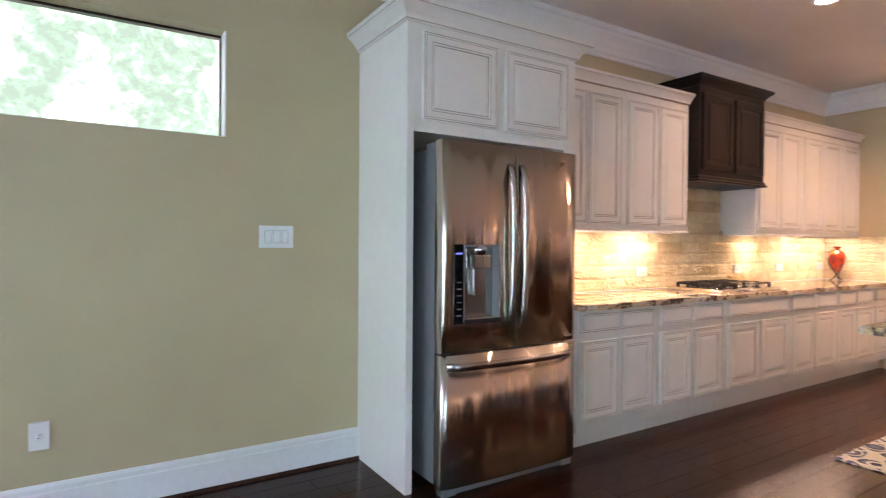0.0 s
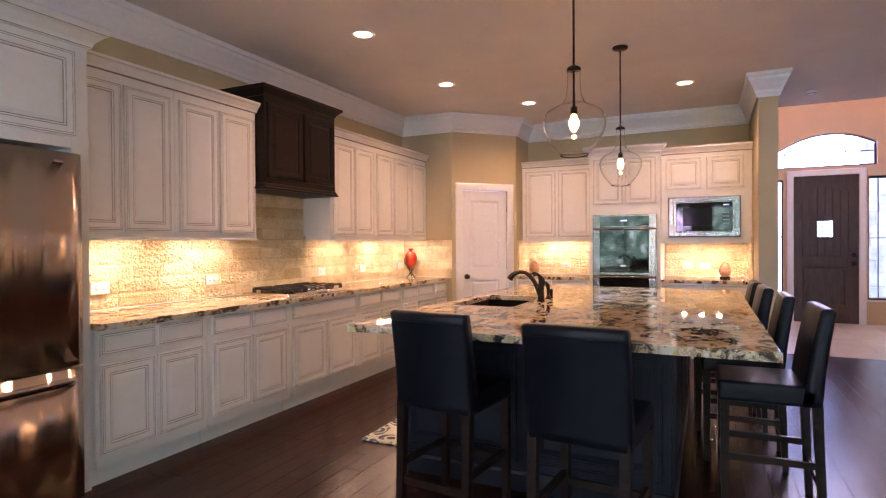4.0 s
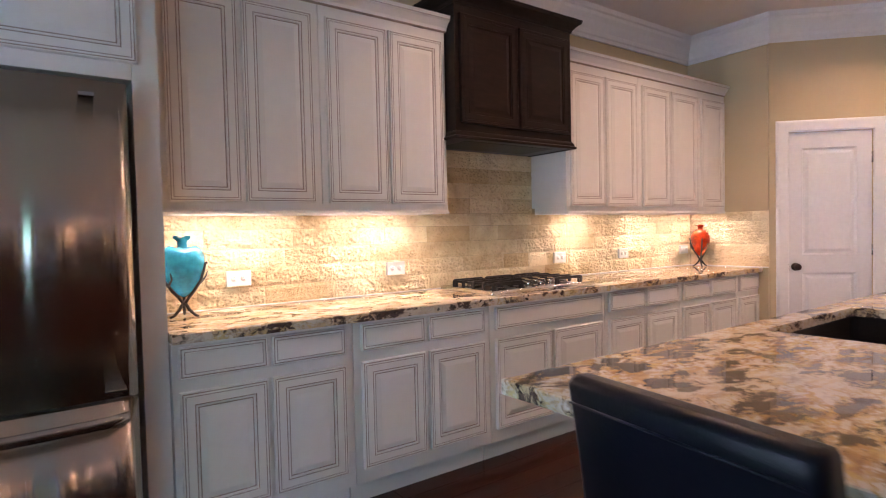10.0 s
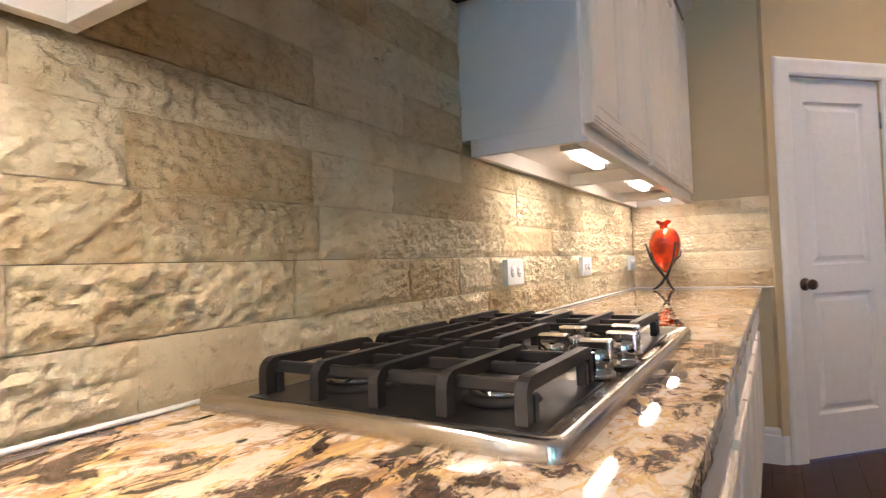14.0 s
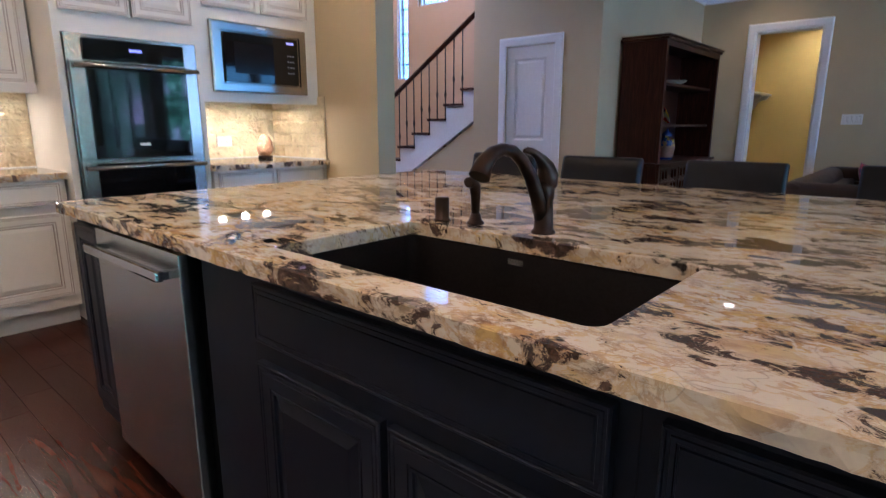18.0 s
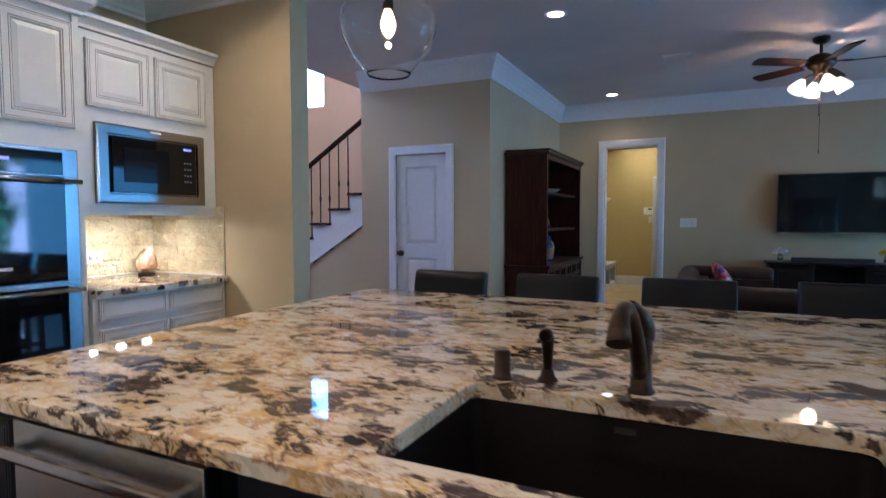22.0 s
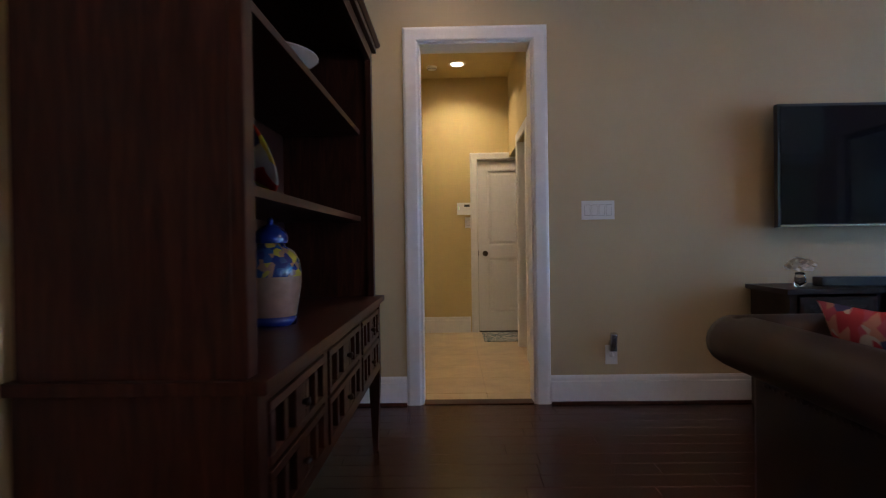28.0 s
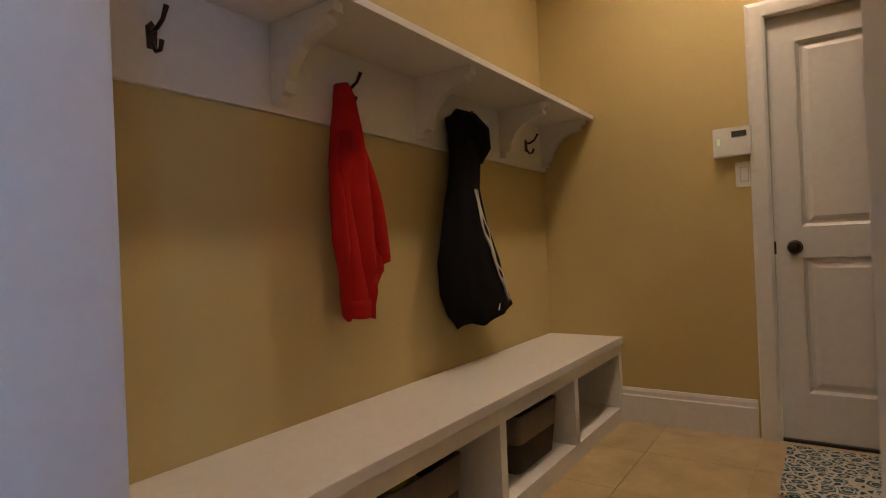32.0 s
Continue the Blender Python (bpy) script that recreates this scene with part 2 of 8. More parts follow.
def make_leather(name, c, rough=0.33):
    m = Mat(name)
    v = m.obj()
    cells = m.voronoi(m.warp(v, 60, 0.01), 210, "DISTANCE_TO_EDGE")
    crease = m.noise(v, 6, 5, 0.6)
    m.set(m.ramp(crease, [(0.3, tuple(x * 0.7 for x in c)), (0.7, tuple(x * 1.25 for x in c))]), m.grey(crease, rough - 0.07, rough + 0.1), 0, **{"Specular IOR Level": 0.26})
    m.bump(m.math("ADD", m.math("MULTIPLY", cells, 0.35), crease), 0.22, 0.006)
    return m.m


def make_glass(name, c=(1, 1, 1), rough=0.0, ior=1.45):
    m = Mat(name)
    m.set(c, rough, 0, **{"Transmission Weight": 1.0, "IOR": ior})
    return m.m


def make_pane(name):
    """Thin window glass: mostly clear, with a soft gloss."""
    m = Mat(name)
    out = m.nt.nodes["Material Output"]
    tr = m.n("ShaderNodeBsdfTransparent")
    gl = m.n("ShaderNodeBsdfGlossy")
    gl.inputs["Roughness"].default_value = 0.01
    fr = m.n("ShaderNodeFresnel")
    mx = m.n("ShaderNodeMixShader")
    m.link(m.math("MULTIPLY", fr.outputs[0], 0.9), mx.inputs[0])
    m.link(tr.outputs[0], mx.inputs[1])
    m.link(gl.outputs[0], mx.inputs[2])
    m.link(mx.outputs[0], out.inputs[0])
    return m.m


def make_tile(name, a, b, rough=0.32):
    m = Mat(name)
    info = m.n("ShaderNodeObjectInfo")
    v = m.world()
    k = m.noise(m.warp(v, 3, 0.3), 5, 7, 0.62)
    col = m.mix(1.0, m.ramp(k, [(0.3, a), (0.7, b)]), m.grey(info.outputs["Random"], 0.93, 1.05), "MULTIPLY")
    m.set(col, m.grey(k, rough - 0.05, rough + 0.08))
    m.bump(m.noise(v, 40, 4), 0.06, 0.003)
    return m.m


def make_foliage_glow(name, strength, sky_c=(0.95, 1.0, 1.0), gaps=0.50, tint=(1, 1, 1), haze=0.0):
    """Distant trees and sky behind a window, sunlight painted in, glowing as daylight."""
    m = Mat(name)
    v = m.world()
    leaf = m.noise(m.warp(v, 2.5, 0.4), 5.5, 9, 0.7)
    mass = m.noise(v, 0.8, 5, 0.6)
    # near-black to near-white leaf tones paint in sun and shade
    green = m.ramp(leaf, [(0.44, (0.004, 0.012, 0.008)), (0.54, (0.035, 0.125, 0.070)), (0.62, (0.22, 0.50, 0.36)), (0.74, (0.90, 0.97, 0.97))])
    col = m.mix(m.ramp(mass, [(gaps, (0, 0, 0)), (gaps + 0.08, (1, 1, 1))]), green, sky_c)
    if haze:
        # haze is painted: a flat pale green mixed over the leaves
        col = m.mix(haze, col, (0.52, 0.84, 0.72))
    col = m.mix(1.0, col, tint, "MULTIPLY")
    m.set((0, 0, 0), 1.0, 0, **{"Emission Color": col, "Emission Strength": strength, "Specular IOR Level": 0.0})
    return m.m


def make_medallion(name, ground, ink, ink2, scale, rot=0.785):
    """Woven rug: an interlocking lattice of pale bands and ringed flowers."""
    m = Mat(name)
    v = m.obj((scale, scale, scale), (0, 0, rot))
    d = m.voronoi(v, 1.0)
    rings = m.math("FRACT", m.math("MULTIPLY", d, 3.2))
    pat = m.ramp(rings, [(0.0, ink), (0.34, ink), (0.36, ground), (0.62, ground), (0.64, ink2), (1.0, ink2)], "CONSTANT")
    lat = m.ramp(m.voronoi(v, 1.0, "DISTANCE_TO_EDGE"), [(0.0, (1, 1, 1)), (0.07, (1, 1, 1)), (0.08, (0, 0, 0))], "CONSTANT")
    col = m.mix(lat, pat, ground)
    weave = m.noise(m.obj((1, 1, 1)), 420, 2)
    m.set(m.mix(0.25, col, m.grey(weave, 0.2, 0.8), "OVERLAY"), 0.95, 0)
    m.bump(weave, 0.5, 0.003)
    return m.m


def make_fabric(name, c, scale=500, vary=0.12):
    m = Mat(name)
    v = m.obj()
    wv = m.noise(v, scale, 2)
    big = m.noise(v, 9, 4)
    m.set(m.ramp(big, [(0.3, tuple(x * (1 - vary) for x in c)), (0.7, tuple(min(1, x * (1 + vary)) for x in c))]), 0.92, 0, **{"Specular IOR Level": 0.15})
    m.bump(wv, 0.35, 0.002)
    return m.m


def make_blotch(name, cols, scale=9, rough=0.6):
    """Painted or printed colours in clear-cut patches."""
    m = Mat(name)
    v = m.warp(m.obj(), 4, 0.12)
    cell = m.voronoi(v, scale, "F1", "Color")
    sep = m.n("ShaderNodeSeparateColor")
    m.link(cell, sep.inputs[0])
    stops = [(i / len(cols), c) for i, c in enumerate(cols)]
    m.set(m.ramp(sep.outputs[0], stops, "CONSTANT"), rough)
    return m.m


M_WALL = painted("tan_wall_paint", (0.52, 0.42, 0.255))
M_MUD = painted("mustard_wall_paint", (0.57, 0.45, 0.20))
M_FOYER = painted("peach_wall_paint", (0.60, 0.42, 0.27))
M_CEIL = painted("ceiling_paint", (0.74, 0.68, 0.64), 0.8, 0.4)
M_TRIM = plain("white_trim_paint", (0.74, 0.74, 0.74), 0.32, vary=0.03, bump=0.03)
M_DOOR = plain("white_door_paint", (0.72, 0.72, 0.73), 0.34, vary=0.03, bump=0.04)
M_CAB = plain("cream_cabinet_paint", (0.75, 0.72, 0.665), 0.36, vary=0.02, scale=14, bump=0.05)
M_GLAZE = plain("brown_glaze", (0.33, 0.25, 0.205), 0.5, vary=0.25)
M_HOOD = make_wood("espresso_wood", (0.008, 0.004, 0.003), (0.014, 0.008, 0.006), (0.025, 0.013, 0.010), 0.32, spec=0.16)
M_ISLAND = plain("black_cabinet_paint", (0.006, 0.008, 0.016), 0.42, vary=0.2, bump=0.05, **{"Specular IOR Level": 0.3})
M_GRANITE = make_granite()
M_FLOOR = make_floor_wood()
M_SUBFLOOR = plain("floor_joint", (0.008, 0.004, 0.003), 0.8)
M_STONE = make_travertine()
M_MORTAR = plain("stone_joint", (0.42, 0.34, 0.24), 0.95)
M_STEEL = make_steel("stainless_steel")
M_FRIDGE = make_rippled_steel("fridge_steel", (0.66, 0.57, 0.49), 0.17)
M_FRIDGE_SIDE = plain("grey_fridge_side", (0.22, 0.23, 0.24), 0.4, 0.3)
M_CHROME = plain("polished_steel", (0.62, 0.60, 0.58), 0.12, 1.0, vary=0.03, bump=0)
M_BLACKGLASS = plain("black_glass", (0.006, 0.006, 0.007), 0.03, 0, vary=0.05, bump=0, **{"Specular IOR Level": 0.50})
M_TRIMKIT = make_steel("satin_steel", (0.38, 0.365, 0.35), 0.24)
M_TVGLASS = plain("screen_glass", (0.006, 0.006, 0.008), 0.02, 0, vary=0.0, bump=0, **{"Specular IOR Level": 0.36})
M_MWGLASS = plain("dark_door_glass", (0.005, 0.005, 0.006), 0.03, 0, vary=0.05, bump=0, **{"Specular IOR Level": 0.45})
M_BLACK = plain("black_plastic", (0.012, 0.012, 0.013), 0.35, vary=0.1)
M_IRON = plain("cast_iron", (0.014, 0.013, 0.013), 0.48, 0, vary=0.2, bump=0.25)
M_BRONZE = plain("oil_rubbed_bronze", (0.055, 0.035, 0.026), 0.30, 0.85, vary=0.25, scale=18)
M_SINK = plain("brown_composite", (0.008, 0.0060, 0.0058), 0.5, 0, vary=0.25, scale=120, bump=0.12, **{"Specular IOR Level": 0.10})
M_LEATHER = make_leather("black_leather", (0.0045, 0.0055, 0.010))
M_SOFA = make_leather("brown_leather", (0.031, 0.0155, 0.0110), 0.36)
M_DARKWOOD = make_wood("dark_stained_wood", (0.008, 0.004, 0.0035), (0.018, 0.009, 0.007), (0.036, 0.018, 0.013), 0.36, spec=0.22)
M_HUTCH = make_wood("mahogany_stain", (0.009, 0.0026, 0.0018), (0.031, 0.0082, 0.0046), (0.074, 0.0195, 0.0102), 0.38, (13, 13, 1.3), spec=0.16)
M_FRONTDOOR = make_wood("walnut_door", (0.030, 0.016, 0.013), (0.060, 0.034, 0.027), (0.10, 0.058, 0.046), 0.4, (14, 14, 1.2))
M_OUTLET = plain("white_plastic", (0.78, 0.78, 0.77), 0.35, vary=0.02, bump=0)
M_GROOVE = plain("pale_groove", (0.40, 0.39, 0.38), 0.6)
M_SLOT = plain("dark_slot", (0.05, 0.05, 0.05), 0.6)
M_GLASS = make_glass("clear_glass", ior=1.30)
M_PANE = make_pane("window_glass")
M_BLUEGLASS = plain("turquoise_glass", (0.012, 0.34, 0.58), 0.03, 0, vary=0.5, scale=14, bump=0.02, **{"Transmission Weight": 0.38})
M_REDGLASS = plain("orange_art_glass", (0.72, 0.055, 0.006), 0.04, 0, vary=0.6, scale=20, bump=0.02, **{"Transmission Weight": 0.45})
M_TILE = make_tile("sand_tile", (0.38, 0.275, 0.145), (0.55, 0.42, 0.24))
M_TILE_ENTRY = make_tile("beige_tile", (0.42, 0.38, 0.33), (0.54, 0.49, 0.43))
M_GROUT = plain("grout", (0.42, 0.315, 0.17), 0.9)
M_RUG = make_medallion("blue_lattice_rug", (0.55, 0.52, 0.45), (0.03, 0.04, 0.085), (0.10, 0.13, 0.20), 7.0)
M_MAT = make_medallion("navy_floral_mat", (0.50, 0.48, 0.42), (0.015, 0.025, 0.05), (0.05, 0.14, 0.20), 20.0, 0.3)
M_BULB = lit("bulb_glow", (1.0, 0.60, 0.22), 20.0)
M_CAN = lit("downlight_glow", (1.0, 0.86, 0.66), 18.0)
M_STRIP = lit("strip_glow", (1.0, 0.87, 0.66), 54.0)
M_SHADE = lit("frosted_shade_glow", (1.0, 0.74, 0.40), 3.6)
M_RED = make_fabric("red_fleece", (0.46, 0.016, 0.012))
M_NAVYCLOTH = make_fabric("black_tricot", (0.0055, 0.0055, 0.0075))
M_WHITECLOTH = make_fabric("white_stripe", (0.75, 0.75, 0.75))
M_BASKET = make_fabric("grey_felt", (0.10, 0.085, 0.07), 260)
M_BASKETRIM = make_fabric("light_felt", (0.22, 0.19, 0.16), 260)
M_YELLOW = make_fabric("yellow_cloth", (0.62, 0.66, 0.03))
M_BEIGE = make_fabric("beige_upholstery", (0.46, 0.33, 0.24))
M_CUSHION = make_blotch("printed_cushion", [(0.62, 0.55, 0.48), (0.55, 0.05, 0.07), (0.55, 0.10, 0.16), (0.06, 0.06, 0.18), (0.62, 0.30, 0.22)], 22, 0.85)
M_CUSHION2 = make_blotch("tapestry_cushion", [(0.03, 0.035, 0.07), (0.48, 0.28, 0.03), (0.03, 0.035, 0.07), (0.30, 0.03, 0.03), (0.50, 0.42, 0.30)], 26, 0.9)
M_CERAMIC = plain("terracotta_glaze", (0.25, 0.138, 0.090), 0.25, vary=0.12)
M_CERBLUE = make_blotch("painted_ceramic", [(0.010, 0.018, 0.085), (0.015, 0.045, 0.13), (0.34, 0.24, 0.03), (0.010, 0.018, 0.085), (0.26, 0.13, 0.08)], 46, 0.2)
M_COBALT = plain("cobalt_glaze", (0.012, 0.022, 0.11), 0.2)
M_PLATE = make_blotch("painted_dish", [(0.55, 0.38, 0.04), (0.42, 0.035, 0.02), (0.40, 0.37, 0.32), (0.02, 0.03, 0.14), (0.015, 0.02, 0.09)], 15, 0.25)
M_SALT = plain("salt_rock", (0.50, 0.28, 0.17), 0.65, vary=0.25, scale=40, bump=0.6)
M_PETALW = make_fabric("white_petals", (0.75, 0.73, 0.66))
M_PETALY = make_fabric("yellow_petals", (0.75, 0.50, 0.03))
M_LED = lit("green_led", (0.2, 1.0, 0.25), 2.0)
M_BLUELED = lit("blue_display", (0.08, 0.12, 1.0), 1.3)
# tree backdrops emit the window daylight themselves; tint sets its colour
M_TREES = make_foliage_glow("trees_glow", 62.0, (0.72, 0.76, 1.0), 0.58, (0.93, 0.79, 1.17))
M_TREES_N = make_foliage_glow("near_trees_glow", 3.6, (0.92, 1.0, 0.98), 0.52, (0.92, 1.0, 0.94), 0.26)
M_TREES_S = make_foliage_glow("garden_glow", 28.0, (0.74, 0.82, 1.0), 0.50, (0.70, 0.86, 1.13))
M_GROUND = plain("lawn", (0.05, 0.09, 0.03), 0.95, vary=0.4, scale=3)
M_WHITESTONE = plain("pale_limestone", (0.62, 0.60, 0.55), 0.9, vary=0.25, scale=4, bump=0.5)

# ---- mesh helpers ----


def thing(name, m, label="", category="", group="", kind=""):
    """An Empty at a thing's base, for parts to hang on."""
    ob = new(name)
    ob.empty_display_size = 0.1
    ob.matrix_basis = m
    return tagged(ob, label, category, group, kind)


def mesh_of(bm, *mats, smooth=False):
    me = bpy.data.meshes.new("m")
    if smooth:
        for f in bm.faces:
            f.smooth = True
    bm.to_mesh(me)
    bm.free()
    for m in mats:
        me.materials.append(m)
    return me


def part(name, bm, material, parent=None, label="", m=None, smooth=False, kind=""):
    """One mesh object under a thing or a part."""
    mats = material if isinstance(material, (list, tuple)) else (material,)
    ob = new(name, bm if isinstance(bm, bpy.types.Mesh) else mesh_of(bm, *mats, smooth=smooth))
    if parent:
        ob.parent = parent
    if m is not None:
        ob.matrix_basis = m
    return tagged(ob, label, kind=kind)


def solid(name, bm, material, label, category, group="", kind="", m=None, smooth=False):
    """A thing that is one mesh."""
    return tagged(part(name, bm, material, None, label, m, smooth), label, category, group, kind)


def box(x0, x1, y0, y1, z0, z1, bevel=0.0, seg=2, bm=None):
    b = bmesh.new()
    bmesh.ops.create_cube(b, size=1)
    for v in b.verts:
        v.co = Vector(((x0 + x1) / 2 + v.co.x * (x1 - x0), (y0 + y1) / 2 + v.co.y * (y1 - y0), (z0 + z1) / 2 + v.co.z * (z1 - z0)))
    if bevel:
        bmesh.ops.bevel(b, geom=b.edges[:], offset=bevel, segments=seg, profile=0.7, affect="EDGES")
    return b if bm is None else join(bm, b)


def join(a, b, m=None):
    """Adds bmesh b to a, moved by m, and frees b."""
    if m is not None:
        bmesh.ops.transform(b, matrix=m, verts=b.verts[:])
    me = bpy.data.meshes.new("t")
    b.to_mesh(me)
    b.free()
    a.from_mesh(me)
    bpy.data.meshes.remove(me)
    return a


def lathe(profile, n=28, bm=None, m=None, start=0.0, sweep=2 * math.pi):
    """A turned shape from (radius, height) rows."""
    b = bmesh.new()
    rings = []
    for r, z in profile:
        if r < 1e-5:
            rings.append([b.verts.new((0, 0, z))])
        else:
            rings.append([b.verts.new((r * math.cos(start + sweep * i / n), r * math.sin(start + sweep * i / n), z)) for i in range(n)])
    for a, c in zip(rings, rings[1:]):
        for i in range(n):
            j = (i + 1) % n
            q = [a[i % len(a)], a[j % len(a)], c[j % len(c)], c[i % len(c)]]
            q = list(dict.fromkeys(q))
            if len(q) > 2:
                b.faces.new(q)
    for f in b.faces:
        f.smooth = True
    bmesh.ops.recalc_face_normals(b, faces=b.faces[:])
    if m is not None:
        bmesh.ops.transform(b, matrix=m, verts=b.verts[:])
    return b if bm is None else join(bm, b)


def tube(points, radius, n=10, bm=None, close=True):
    """A round bar along points; radius: one number, or one for each point."""
    b = bmesh.new()
    pts = [Vector(p) for p in points]
    rad = radius if isinstance(radius, (list, tuple)) else [radius] * len(pts)
    rings, side = [], None
    for i, p in enumerate(pts):
        d = (pts[min(i + 1, len(pts) - 1)] - pts[max(i - 1, 0)]).normalized()
        if side is None:
            side = d.cross(Vector((0, 0, 1)) if abs(d.z) < 0.9 else Vector((1, 0, 0))).normalized()
        side = (side - d * side.dot(d)).normalized()
        up = d.cross(side)
        rings.append([b.verts.new(p + (side * math.cos(2 * math.pi * k / n) + up * math.sin(2 * math.pi * k / n)) * rad[i]) for k in range(n)])
    for a, c in zip(rings, rings[1:]):
        for k in range(n):
            b.faces.new((a[k], a[(k + 1) % n], c[(k + 1) % n], c[k]))
    if close:
        b.faces.new(rings[0][::-1])
        b.faces.new(rings[-1])
    for f in b.faces:
        f.smooth = len(f.verts) == 4
    bmesh.ops.recalc_face_normals(b, faces=b.faces[:])
    return b if bm is None else join(bm, b)


def prism(outline, depth, bevel=0.0, bm=None, m=None):
    """A flat outline in x and z, given depth along y from 0."""
    b = bmesh.new()
    f = [b.verts.new((x, 0, z)) for x, z in outline]
    g = [b.verts.new((x, depth, z)) for x, z in outline]
    n = len(outline)
    b.faces.new(f)
    b.faces.new(g[::-1])
    for i in range(n):
        b.faces.new((f[i], g[i], g[(i + 1) % n], f[(i + 1) % n]))
    bmesh.ops.recalc_face_normals(b, faces=b.faces[:])
    if bevel:
        bmesh.ops.bevel(b, geom=b.edges[:], offset=bevel, segments=2, affect="EDGES")
    if m is not None:
        bmesh.ops.transform(b, matrix=m, verts=b.verts[:])
    return b if bm is None else join(bm, b)


def sweep(profile, path, z, closed=False, bm=None):
    """A moulding: profile rows (out, up) run along a flat path with mitred corners; out is to the path's right."""
    b = bmesh.new()
    pts = [Vector((*p, 0)) for p in path]
    n = len(pts)
    rings = []
    for i, p in enumerate(pts):
        a = pts[i - 1] if (i > 0 or closed) else None
        c = pts[(i + 1) % n] if (i < n - 1 or closed) else None
        d0 = (p - a).normalized() if a is not None else None
        d1 = (c - p).normalized() if c is not None else None
        d0, d1 = d0 or d1, d1 or d0
        r0, r1 = Vector((d0.y, -d0.x, 0)), Vector((d1.y, -d1.x, 0))
        mit = (r0 + r1).normalized()
        mit = mit / max(0.2, mit.dot(r0))
        rings.append([b.verts.new(p + mit * o + Vector((0, 0, z + u))) for o, u in profile])
    k = len(profile)
    pairs = list(zip(rings, rings[1:])) + ([(rings[-1], rings[0])] if closed else [])
    for a, c in pairs:
        for i in range(k):
            j = (i + 1) % k
            b.faces.new((a[i], a[j], c[j], c[i]))
    if not closed:
        b.faces.new(rings[0])
        b.faces.new(rings[-1][::-1])
    bmesh.ops.recalc_face_normals(b, faces=b.faces[:])
    return b if bm is None else join(bm, b)


def panel(w, h, rings, t=0.02, glaze=()):
    """A board w by h in x and z, front towards -y, stepped inwards by rings of (inset, depth); glaze: the steps that hold glaze."""
    b = bmesh.new()

    def rect(i, d):
        return [b.verts.new(p) for p in ((-w / 2 + i, d, -h / 2 + i), (w / 2 - i, d, -h / 2 + i), (w / 2 - i, d, h / 2 - i), (-w / 2 + i, d, h / 2 - i))]

    loops = [rect(0, t), rect(0, 0.003), rect(0.003, 0.0)] + [rect(i, d) for i, d in rings]
    b.faces.new(loops[0])
    for n, (a, c) in enumerate(zip(loops, loops[1:])):
        for i in range(4):
            f = b.faces.new((a[i], a[(i + 1) % 4], c[(i + 1) % 4], c[i]))
            f.material_index = 1 if n - 2 in glaze else 0
    b.faces.new(loops[-1])
    bmesh.ops.recalc_face_normals(b, faces=b.faces[:])
    return b


CAB_DOOR = [
    (0.006, 0.0), (0.0070, 0.002), (0.0108, 0.002), (0.012, 0.0), (0.017, 0.0), (0.0178, 0.0015), (0.0208, 0.0015), (0.022, 0.0),
    (0.050, 0.0), (0.0510, 0.003), (0.0548, 0.003), (0.056, 0.001), (0.062, 0.001), (0.0635, 0.0075), (0.0680, 0.0075), (0.092, 0.001), (0.094, 0.001),
]
CAB_GLAZE = (2, 6, 10, 14)
DRAWER = [(0.005, 0.0), (0.0065, 0.003), (0.0105, 0.003), (0.012, 0.0012), (0.018, 0.0012), (0.019, 0.0028), (0.0215, 0.0028), (0.023, 0.0)]
DRAWER_GLAZE = (2, 6)


def front(name, x0, x1, z0, z1, parent, mats, rings=CAB_DOOR, glaze=CAB_GLAZE, y=-0.02, label=""):
    """A cabinet door or drawer front on a unit's face."""
    return part(name, panel(x1 - x0, z1 - z0, rings, 0.02, glaze), mats, parent, label, pose((x0 + x1) / 2, y, (z0 + z1) / 2))


def cabinet(name, m, w, d, z0, z1, fronts, label, group, mats=None, toe=0.0, sides=True):
    """A cabinet unit; its face lies at local y 0, looks to -y, and x runs along it. fronts: (kind, x0, x1, z0, z1)."""
    mats = mats or (M_CAB, M_GLAZE)
    ob = thing(name, m, label, "cabinet", group)
    body = box(0.002, w - 0.002, 0.0, d, z0 + toe, z1, 0.002)
    if toe:
        box(0.004, w - 0.004, 0.07, d, z0, z0 + toe, bm=body)
    part("body", body, mats[0], ob)
    for kind, x0, x1, a, b in fronts:
        if kind == "drawer":
            front("drawer_front", x0, x1, a, b, ob, mats, DRAWER, DRAWER_GLAZE)
        else:
            front("door", x0, x1, a, b, ob, mats)
    return ob


def at(x, y, z=0, rz=0):
    return pose(x, y, z, 0, 0, rz)


def wall(name, x0, x1, y0, y1, z0, z1, material, label):
    return solid(name, box(x0, x1, y0, y1, z0, z1), material, label, "wall", kind="structure")


def wall_with_holes(name, along, a0, a1, c0, c1, z0, z1, holes, material, label):
    """A wall from a0 to a1 along x or y, with its faces at c0 and c1; holes: (a, b, bottom, top)."""
    b = bmesh.new()

    def blk(p, q, r, s):
        if q - p > 1e-4 and s - r > 1e-4:
            box(*((p, q, c0, c1) if along == "x" else (c0, c1, p, q)), r, s, bm=b)

    prev = a0
    for h0, h1, hz0, hz1 in sorted(holes):
        blk(prev, h0, z0, z1)
        blk(h0, h1, z0, hz0)
        blk(h0, h1, hz1, z1)
        prev = h1
    blk(prev, a1, z0, z1)
    bmesh.ops.remove_doubles(b, verts=b.verts[:], dist=1e-5)
    return solid(name, b, material, label, "wall", kind="structure")


